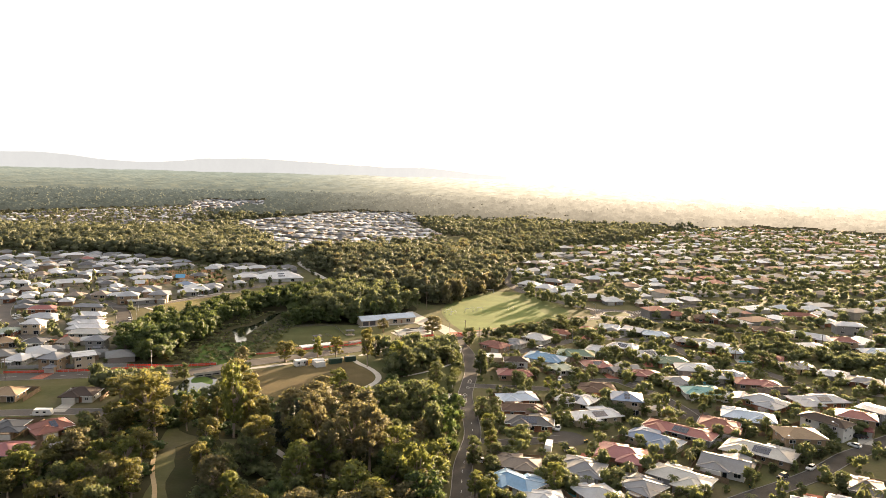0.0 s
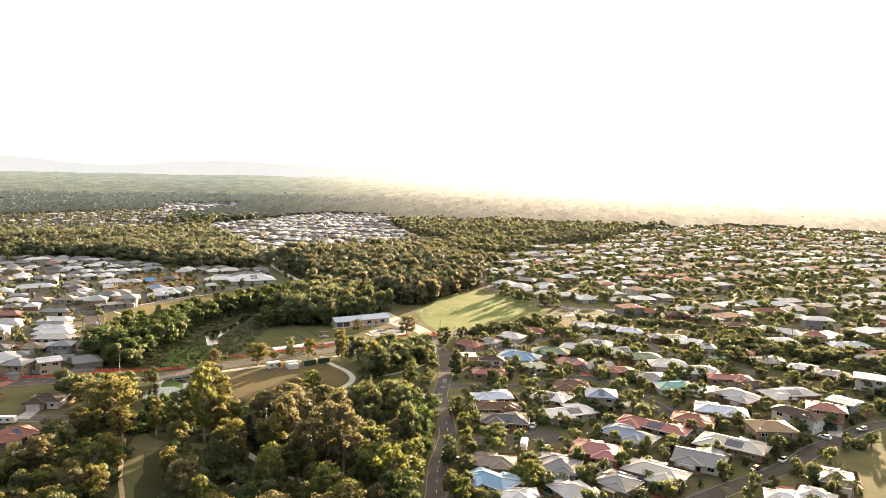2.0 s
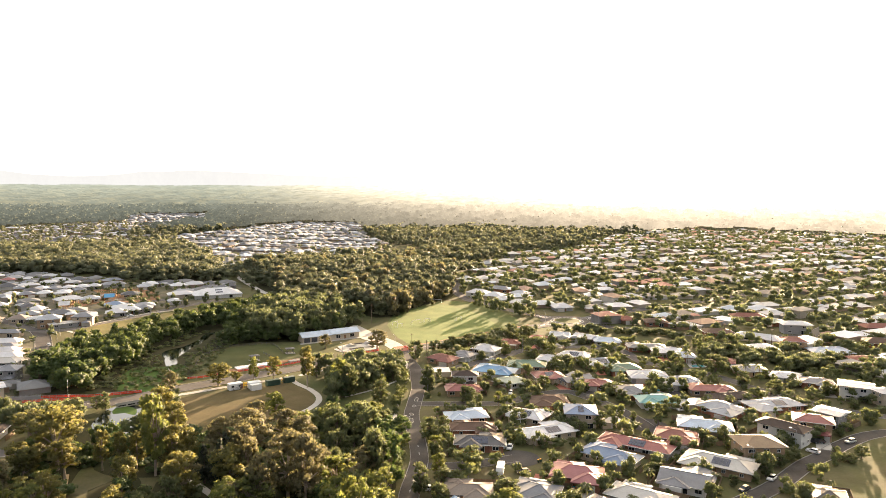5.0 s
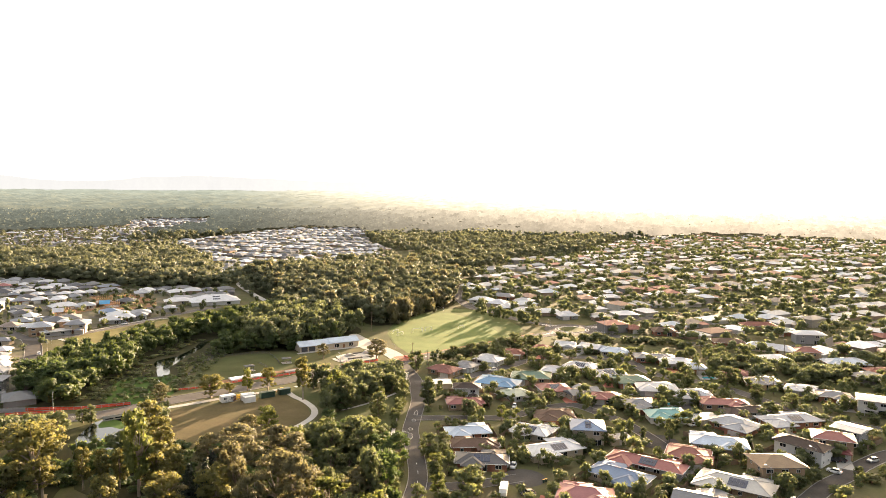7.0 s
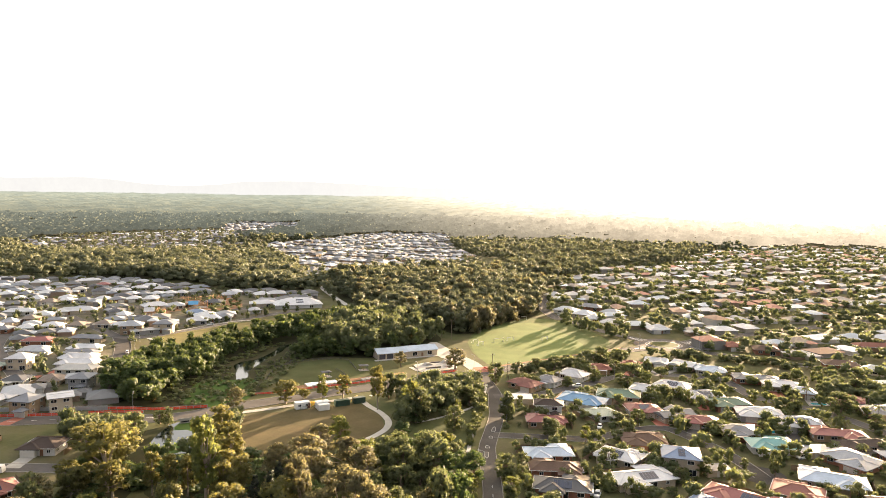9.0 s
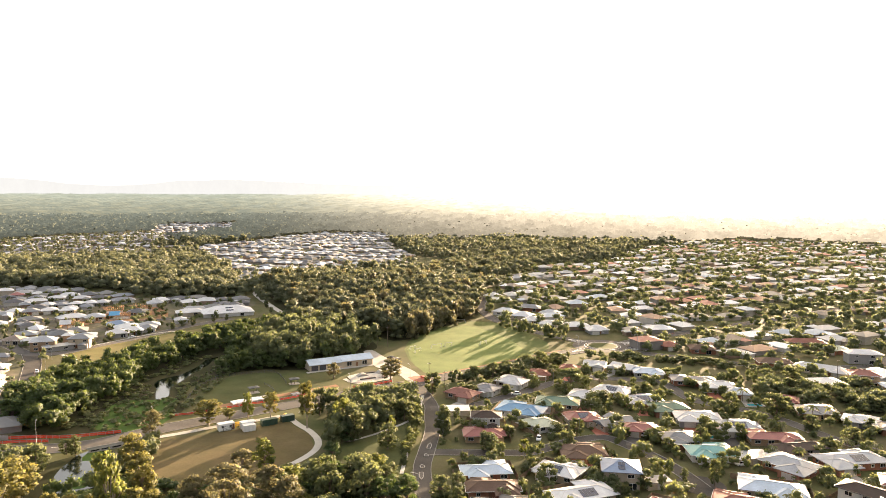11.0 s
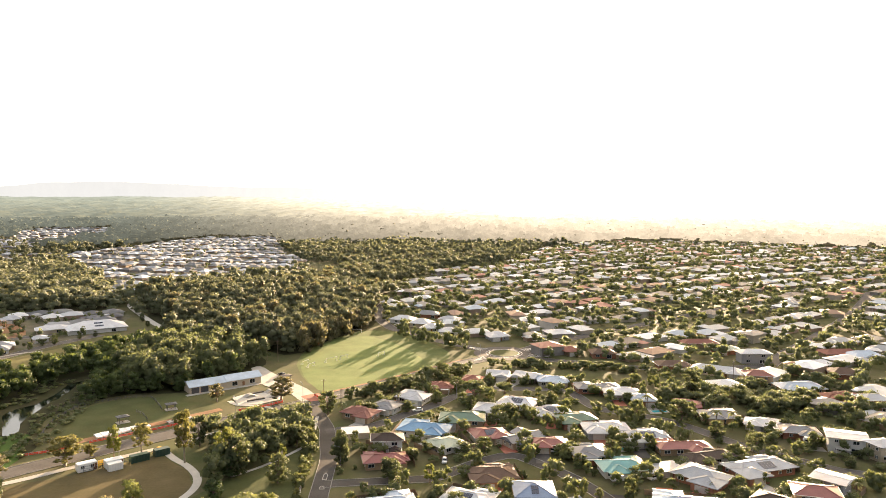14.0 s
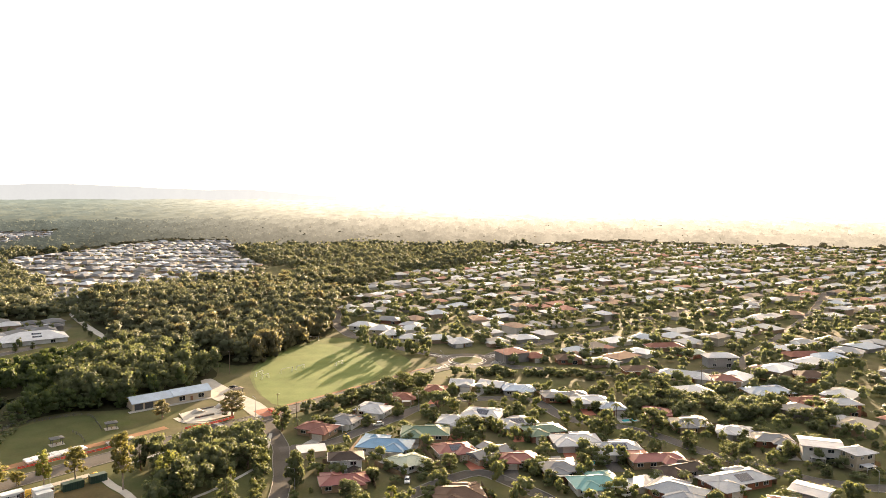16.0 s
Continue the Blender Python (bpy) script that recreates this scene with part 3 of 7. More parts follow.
strip("footpath", [(-64, 322), (-56, 331), (-48, 344), (-43, 356)], 1.4, M_PATH, label="narrow concrete path across the lawn", category="path", step=2)
strip("footpath", [(-46, 384), (-44, 360), (-43, 340), (-41, 318), (-39, 296)], 1.3, M_PATH, label="concrete path along the street verge", category="path", step=2)
strip("footpath", [(-252, 456), (-244, 476), (-234, 496), (-222, 505)], 2.0, M_PATH, label="pale path along the park edge", category="path", step=2)
strip("footpath", [(-255, 432), (-240, 422), (-232, 410), (-226, 420), (-214, 425)], 2.0, M_PATH, label="curving path over dry grass", category="path", step=2)
strip("dirt_track", [(-130, 236), (-122, 222), (-115, 209), (-107, 197), (-102, 188)], 1.3, M_SAND, label="bare earth walking track", category="track", step=2)
strip("footpath", [(-92, 352), (-76, 372), (-66, 388), (-70, 398), (-82, 400), (-88, 406)], 2.2, M_PATH, label="concrete path to the clubhouse", category="path", step=2)
for a, b in (((-140, 312), (-118, 331)), ((-118, 331), (-98, 347))):
    strip("bare_verge", [a, ((a[0] + b[0]) / 2 + 1, (a[1] + b[1]) / 2), b], 3.0, M_CONCRETE, label="pale concrete verge beside the roadworks", category="verge")
strip("earth_strip", [(-131, 352), (-118, 366), (-104, 379), (-88, 394)], 4.0, M_EARTH, label="red bare earth along the roadworks", category="earth")
strip("earth_strip", [(-46, 420), (-25, 440), (-3, 462), (18, 484)], 2.0, M_EARTH, label="red bare earth edge of the sports field", category="earth")
patch("car_park", [(-93, 465), (-89, 469), (-78, 453), (-62, 432), (-54, 420), (-50, 410), (-56, 405), (-65, 420), (-78, 431), (-86, 446)], M_CONCRETE, label="pale car park beside the clubhouse", category="car park", rough=0.2)
patch("red_crossing", [(-58, 413), (-51, 418), (-46, 411), (-52, 405)], M_PAVER, label="red paved car park entrance", category="paving", rough=0.1)


def disc(name, x, y, r, mat, label, category, z=None):
    return patch(name, [(x + r * math.cos(a * math.pi / 8), y + r * math.sin(a * math.pi / 8)) for a in range(16)], mat, z, label, category, rough=0.0)


disc("turning_circle", 7, 263, 6.8, M_ASPHALT, "round end of the cul-de-sac", "road")
disc("turning_circle", 55, 300, 7.5, M_ASPHALT, "round end of the residential street", "road")
ROADS.append((np.array([(7.0, 263.0)]), 6.8))
ROADS.append((np.array([(55.0, 300.0)]), 7.5))


def ring(name, x, y, r0, r1, z0, z1, mat, parent=None, label="", category=""):
    v, f, n = [], [], 40
    for k in range(n):
        c, s = math.cos(2 * math.pi * k / n), math.sin(2 * math.pi * k / n)
        v += [(x + r0 * c, y + r0 * s, z1), (x + r1 * c, y + r1 * s, z1), (x + r1 * c, y + r1 * s, z0), (x + r0 * c, y + r0 * s, z0)]
    for k in range(n):
        a, b = 4 * k, 4 * ((k + 1) % n)
        f += [(a, b, b + 1, a + 1), (a + 1, b + 1, b + 2, a + 2), (a + 3, b + 3, b, a)]
    ob = new(name, mesh_of(name, v, f, mat))
    if parent:
        ob.parent = parent
    return tagged(ob, label, category)


# roundabout
disc("roundabout", 43, 500, 17.5, M_ASPHALT_OLD, "grey asphalt roundabout", "road")
island = disc("roundabout_island", 43, 500, 8.4, M_LAWN, "planted centre of the roundabout", "island", 0.2)
ring("kerb", 43, 500, 8.3, 8.9, 0.0, 0.24, M_CONCRETE, island)
ring("line_marking", 43, 500, 10.3, 10.6, 0.08, 0.101, M_PAINT, island)
ROADS.append((np.array([(43.0, 500.0)]), 17.5))
for ang in (140, 35, 225, -20):
    for off in (-2.0, 2.0):
        s = Shape()
        c, sn = math.cos(radians(ang)), math.sin(radians(ang))
        for a, b, k in ((14, 26, 0.3), (14, 26, 1.4)):
            x0, y0 = 43 + a * c - off * sn * (1.6 if k < 1 else 0.6), 500 + a * sn + off * c * (1.6 if k < 1 else 0.6)
            x1, y1 = 43 + b * c, 500 + b * sn
            s.beam((x0, y0, 0.13), (x1, y1, 0.13), 0.35, 0.01)
        tagged(new("line_marking", s.mesh("line_marking", M_PAINT)), "white painted splitter lines at the roundabout", "road marking", kind="structure")


def lane_line(pts, dash, gap, w=0.16, offset=0.0):
    line = curve_of(pts, 1.0)
    line = line + sides(line) * offset
    s, k = Shape(), 0
    while k + dash < len(line):
        for j in range(k, k + dash):
            a, b = line[j], line[j + 1]
            s.beam((a[0], a[1], 0.135), (b[0], b[1], 0.135), w, 0.01)
        k += dash + gap
    tagged(new("line_marking", s.mesh("line_marking", M_PAINT)), "white painted lane line on asphalt", "road marking", kind="structure")


lane_line(MAIN[:5], 3, 6)
lane_line(MAIN[8:], 3, 6)
lane_line(ROAD_A[:6], 2, 5, 0.12)


def traffic_island(x, y, ang, length, width):
    """A painted and kerbed median nose on the street."""
    t = thing("traffic_island", pose(x, y, 0.09, 0, 0, ang), "pale-edged median island on the dark street", "traffic island", "islands on the curving street")
    out = [(-length / 2, 0), (-length / 6, width / 2), (length / 2, width / 2), (length / 2, -width / 2), (-length / 6, -width / 2)]
    s = Shape()
    for a, b in zip(out, out[1:] + out[:1]):
        s.beam((*a, 0.0), (*b, 0.0), 0.24, 0.12)
    part("kerb", s.mesh("kerb", M_CONCRETE), t)
    part("infill", mesh_of("infill", [(*p, 0.07) for p in out], [tuple(range(len(out) - 1, -1, -1))], M_ASPHALT_OLD), t)


traffic_island(-33.8, 322, -88, 5.6, 1.3)
traffic_island(-33.6, 313, -80, 2.6, 1.3)
traffic_island(-33.4, 303, -75, 2.6, 1.3)
traffic_island(-32.4, 295, 100, 5.6, 1.3)

# ---- houses ----
def hip_roof(s, L, D, z0, over, pitch, cx=0.0, cy=0.0, along_x=True, gable=False, caps=None):
    """A hipped or gabled roof with a fascia, over a rectangle; caps gathers its ridge and hip cappings."""
    a, b = (L / 2 + over, D / 2 + over) if along_x else (D / 2 + over, L / 2 + over)
    h = b * math.tan(radians(pitch))
    if a < b:
        h = a * math.tan(radians(pitch))
    run = max(a - (0 if gable else b), 0.0)

    def put(u, v, z):
        return (cx + u, cy + v, z) if along_x else (cx - v, cy + u, z)

    lo, hi = z0 - 0.22, z0
    v = [put(-a, -b, hi), put(a, -b, hi), put(a, b, hi), put(-a, b, hi), put(-run, 0, hi + h), put(run, 0, hi + h)]
    v += [put(-a, -b, lo), put(a, -b, lo), put(a, b, lo), put(-a, b, lo)]
    s.add(v, [(0, 1, 5, 4), (2, 3, 4, 5), (1, 2, 5), (3, 0, 4), (0, 6, 7, 1), (1, 7, 8, 2), (2, 8, 9, 3), (3, 9, 6, 0), (6, 9, 8, 7)])
    if caps is not None:
        up = Vector((0, 0, 0.03))
        V = [Vector(p) + up for p in v[:6]]
        if run > 0.2:
            caps.beam(V[4], V[5], 0.42, 0.07)
        if not gable:
            for p, q in ((0, 4), (3, 4), (1, 5), (2, 5)):
                caps.beam(V[p], V[q], 0.32, 0.06)
    return h


def window_mesh(w, h):
    f = Shape()
    t = 0.09
    for x0, z0, x1, z1 in ((-w / 2, -h / 2, w / 2, -h / 2 + t), (-w / 2, h / 2 - t, w / 2, h / 2), (-w / 2, -h / 2, -w / 2 + t, h / 2), (w / 2 - t, -h / 2, w / 2, h / 2), (-0.04, -h / 2, 0.04, h / 2)):
        f.box(x0, -0.07, z0, x1, 0.02, z1)
    p = Shape().box(-w / 2 + 0.02, -0.02, -h / 2 + 0.02, w / 2 - 0.02, 0.0, h / 2 - 0.02)
    return f.mesh("window", M_TRIM), p.mesh("pane", M_GLASS)


WIN = {"wide": window_mesh(2.1, 1.3), "small": window_mesh(1.2, 1.1), "door": window_mesh(2.7, 2.1)}


def garage_mesh():
    s = Shape()
    for k in range(5):
        s.box(-2.2, -0.06, 0.03 + k * 0.44, 2.2, 0.0, 0.44 + k * 0.44, 0.0)
    return s.mesh("garage_door", M_GARAGE)


GARAGE = garage_mesh()
DOOR = Shape().box(-0.5, -0.06, 0.0, 0.5, 0.0, 2.05).box(-0.56, -0.03, 0.0, 0.56, 0.01, 2.12).mesh("front_door", M_DOOR)
PANEL = Shape().box(-0.5, -0.83, 0.05, 0.5, 0.83, 0.09).mesh("solar_panel", M_SOLAR)
HOUSES = []
rnd = random.Random(7)
WALL_KEYS = list(M_WALL)


def house(x, y, L, D, ang, colour, storeys=1, solar=False, style=""):
    """A house: its middle, length, depth, turn and roof colour."""
    rr = random.Random(int(x * 31 + y * 17))
    near = math.hypot(x, y) < 460
    deep = near and x > -60 and style not in ("shed", "flat")
    if deep:
        # deep plans with wings to the street and to the garden, as far as the neighbours leave room
        room = min([math.hypot(x - a, y - b) for a, b in PLOTS if (a, b) != (x, y)] + [40.0])
        whole = max(min(D * 1.2, room * 0.84), D * 0.84)
        away = math.hypot(x, y - 60)
        push = (whole - D * 0.84 - 1.2) / 2
        x, y = x + x / away * push, y + (y - 60) / away * push
        L, D = max(L - 2.2, 8.0), whole * 0.66
    elif style != "shed":
        L, D = max(L - 1.4, 8.0), D * 0.84 - 0.6
    KEEP_OFF.append((x, y, math.cos(radians(ang)), math.sin(radians(ang)), L / 2, D / 2))
    if style == "shed":
        t = thing("garden_shed", pose(x, y, 0, 0, 0, ang), "low metal garden shed with a %s roof" % ROOF_WORDS[colour], "shed")
        part("wall", Shape().box(-L / 2, -D / 2, -0.2, L / 2, D / 2, 2.2).mesh("wall", M_WALL["cream rendered"]), t)
        s = Shape()
        s.add([(-L / 2 - .2, -D / 2 - .3, 2.2), (L / 2 + .2, -D / 2 - .3, 2.2), (L / 2 + .2, D / 2 + .3, 2.65), (-L / 2 - .2, D / 2 + .3, 2.65),
               (-L / 2 - .2, -D / 2 - .3, 2.32), (L / 2 + .2, -D / 2 - .3, 2.32), (L / 2 + .2, D / 2 + .3, 2.77), (-L / 2 - .2, D / 2 + .3, 2.77)],
              [(3, 2, 1, 0), (4, 5, 6, 7), (0, 1, 5, 4), (1, 2, 6, 5), (2, 3, 7, 6), (3, 0, 4, 7)])
        part("roof", s.mesh("roof", M_ROOF[colour]), t)
        part("door", Shape().box(-0.9, -D / 2 - 0.05, 0, 0.9, -D / 2 + 0.02, 2.0).mesh("door", M_GARAGE), t)
        return t
    wallkey = {"darkbrown": "white rendered", "white": rr.choice(("white rendered", "cream rendered", "grey rendered")), "terracotta": "tan brick", "tan": "tan brick", "maroon": "tan brick",
               "brown": "red-brown brick", "rust": "tan brick"}.get(colour, rr.choice(WALL_KEYS))
    zt = 2.75 if storeys == 1 else 5.6
    pitch = 6 if style == "flat" else rr.uniform(17, 20) if deep else rr.uniform(20, 25)
    words = "%s %s house with a %s %s roof" % ("two-storey" if storeys == 2 else "single-storey", wallkey, ROOF_WORDS[colour], "low" if style == "flat" else "gabled" if style == "gable" else "hipped")
    t = thing("house", pose(x, y, 0, 0, 0, ang), words, "house")
    HOUSES.append((x, y, L, D, ang, near))
    # the wing looks to the street: towards the camera's side or away, by chance
    face = 1 if rr.random() < 0.55 else -1
    ww = min(7.6, L * 0.48) if deep else min(5.8, L * 0.45)
    wx = rr.choice((-1, 1)) * (L / 2 - ww / 2 - rr.uniform(0.0, 0.6))
    wd = whole * rr.uniform(0.2, 0.28) if deep else rr.uniform(1.6, 2.8)
    walls, roof, caps = Shape(), Shape(), Shape()
    walls.box(-L / 2, -D / 2, -0.3, L / 2, D / 2, zt - 0.15)
    over = 0.85
    h = hip_roof(roof, L, D, zt, over, pitch, gable=style in ("gable", "flat"), caps=caps)
    wing = style != "flat"
    if wing:
        y0, y1 = (-D / 2 - wd, 0.0) if face > 0 else (0.0, D / 2 + wd)
        walls.box(wx - ww / 2, y0, -0.3, wx + ww / 2, y1, 2.6 if storeys == 1 else 2.7)
        zw = min(zt - 0.02, 2.75)
        hip_roof(roof, y1 - y0 + (0 if storeys == 1 else -D / 2 + 0.3), ww, zw, over, pitch, wx, (y0 + y1) / 2 if storeys == 1 else (y0 - D / 2) / 2 * 1.0 if face > 0 else (y1 + D / 2) / 2, False, style == "gable", caps)
    if style == "wing" or (deep and storeys == 1) or (L > 15 and rr.random() < 0.45 and style == ""):
        # a second wing on the garden side
        w2, x2 = min(6.8 if deep else 5.5, L * 0.42), -wx * 0.8
        back = whole * 0.16 if deep else 2.0
        y0, y1 = (0.0, D / 2 + back) if face > 0 else (-D / 2 - back, 0.0)
        walls.box(x2 - w2 / 2, y0, -0.3, x2 + w2 / 2, y1, 2.58)
        hip_roof(roof, y1 - y0, w2, 2.73, over, pitch, x2, (y0 + y1) / 2, False, False, caps)
    gabled = style in ("gable", "flat")
    if gabled:
        for sx in (-1, 1):
            xx = sx * L / 2
            hh = D / 2 * math.tan(radians(pitch)) * (1 + over / (D / 2)) - 0.1
            walls.add([(xx, -D / 2, zt - 0.15), (xx, D / 2, zt - 0.15), (xx, 0, zt + hh - 0.1), (xx - sx * 0.2, -D / 2, zt - 0.15), (xx - sx * 0.2, D / 2, zt - 0.15), (xx - sx * 0.2, 0, zt + hh - 0.1)],
                      [(0, 1, 2), (5, 4, 3), (0, 2, 5, 3), (1, 4, 5, 2)])
    part("wall", walls.mesh("wall", M_WALL[wallkey]), t)
    roofpart = part("roof", roof.mesh("roof", M_ROOF[colour]), t)
    if near:
        for k in range(0, len(caps.v), 8):
            part("ridge_cap", mesh_of("ridge_cap", caps.v[k:k + 8], [(0, 1, 2, 3), (7, 6, 5, 4), (0, 4, 5, 1), (1, 5, 6, 2), (2, 6, 7, 3), (3, 7, 4, 0)], M_ROOF[colour]), roofpart)
    # gutters
    g = Shape()
    a, b = L / 2 + over + 0.06, D / 2 + over + 0.06
    for p, q in (((-a, -b), (a, -b)), ((a, -b), (a, b)), ((a, b), (-a, b)), ((-a, b), (-a, -b))):
        g.beam((*p, zt - 0.12), (*q, zt - 0.12), 0.13, 0.12)
    part("gutter", g.mesh("gutter", M_TRIM if rr.random() < 0.6 else M_DARKTRIM), roofpart)
    # windows and doors
    levels = [1.5] if storeys == 1 else [1.5, 4.3]
    for z in levels:
        for sy in (-1, 1):
            n = max(2, int(L / 4.2)) if near else 2
            for k in range(n):
                px = -L / 2 + (k + 0.5 + rr.uniform(-0.12, 0.12)) * L / n
                if wing and sy == -face and abs(px - wx) < ww / 2 + 1.2 and z < 3:
                    continue
                key = "door" if (k == n // 2 and sy == face and z < 3) else rr.choice(("wide", "wide", "small"))
                zz = 1.1 if key == "door" else z
                w = part("window", WIN[key][0], t, place=pose(px, sy * (D / 2 + 0.012), zz, 0, 0, 0 if sy < 0 else 180))
                part("pane", WIN[key][1], w)
        for sx in (-1, 1) if near else ():
            for k in range(2):
                py = (-0.25 + 0.5 * k) * D
                w = part("window", WIN["small"][0], t, place=pose(sx * (L / 2 + 0.012), py, z, 0, 0, 90 if sx > 0 else -90))
                part("pane", WIN["small"][1], w)
    if wing:
        yy = -D / 2 - wd - 0.02 if face > 0 else D / 2 + wd + 0.02
        part("garage_door", GARAGE, t, "panelled garage door", pose(wx, yy, 0, 0, 0, 0 if face > 0 else 180))
        part("front_door", DOOR, t, place=pose(wx + (ww / 2 + 1.3) * (-1 if wx > 0 else 1), -face * (D / 2 + 0.03), 0.05, 0, 0, 0 if face > 0 else 180))
    # a covered patio on the garden side
    if near and rr.random() < 0.5:
        pw, pd = rr.uniform(3.5, 5), rr.uniform(2.6, 3.4)
        px = -wx * 0.55
        py = face * (D / 2 + pd / 2 + 0.45)
        pt = part("patio_roof", Shape().box(px - pw / 2, py - pd / 2, 2.42, px + pw / 2, py + pd / 2, 2.52).mesh("patio_roof", M_ROOF[rr.choice((colour, "white", "offwhite"))]), t)
        for sx in (-1, 1):
            part("post", Shape().tube((px + sx * (pw / 2 - 0.2), py + face * (pd / 2 - 0.2), -0.1), (px + sx * (pw / 2 - 0.2), py + face * (pd / 2 - 0.2), 2.43), 0.07, 0.07).mesh("post", M_TRIM), pt)
    if solar:
        side = -1 if math.cos(radians(ang)) > 0 else 1
        tilt = pitch
        nx = max(2, min(5, int((L - D) / 1.1) if not gabled else 5))
        run = D / 2 + over
        for r in range(2):
            for k in range(nx):
                d_in = run * (0.36 + 0.3 * r)
                px = (k - (nx - 1) / 2) * 1.06 + (0.0 if L < 16 else 1.0)
                py = side * (run - d_in)
                pz = zt + d_in * math.tan(radians(tilt)) + 0.02
                part("solar_panel", PANEL, roofpart, place=pose(px, py, pz, tilt if side < 0 else -tilt, 0, 0))
    # driveway
    if near and wing:
        c, s_ = math.cos(radians(ang)), math.sin(radians(ang))
        for reach in (9.0, 6.5, 4.5):
            q = [(wx - 2.3, -face * (D / 2 + wd)), (wx + 2.3, -face * (D / 2 + wd)), (wx + 2.6, -face * (D / 2 + wd + reach)), (wx - 2.6, -face * (D / 2 + wd + reach))]
            q = [(x + c * u - s_ * v, y + s_ * u + c * v) for u, v in q]
            mid = (q[2][0] + q[3][0]) / 2, (q[2][1] + q[3][1]) / 2
            if not any(math.hypot(mid[0] - o[0], mid[1] - o[1]) < 8 for o in HOUSES[:-1]):
                LEVEL[0] += 0.0004
                fs = [(0, 1, 2, 3)] if face < 0 else [(3, 2, 1, 0)]
                tagged(new("driveway", mesh_of("driveway", [(*p, LEVEL[0]) for p in q], fs, rr.choice((M_CONCRETE, M_CONCRETE, M_PAVER, M_ASPHALT_OLD)))), "short paved driveway in front of a garage", "driveway", kind="structure")
                break
    return t

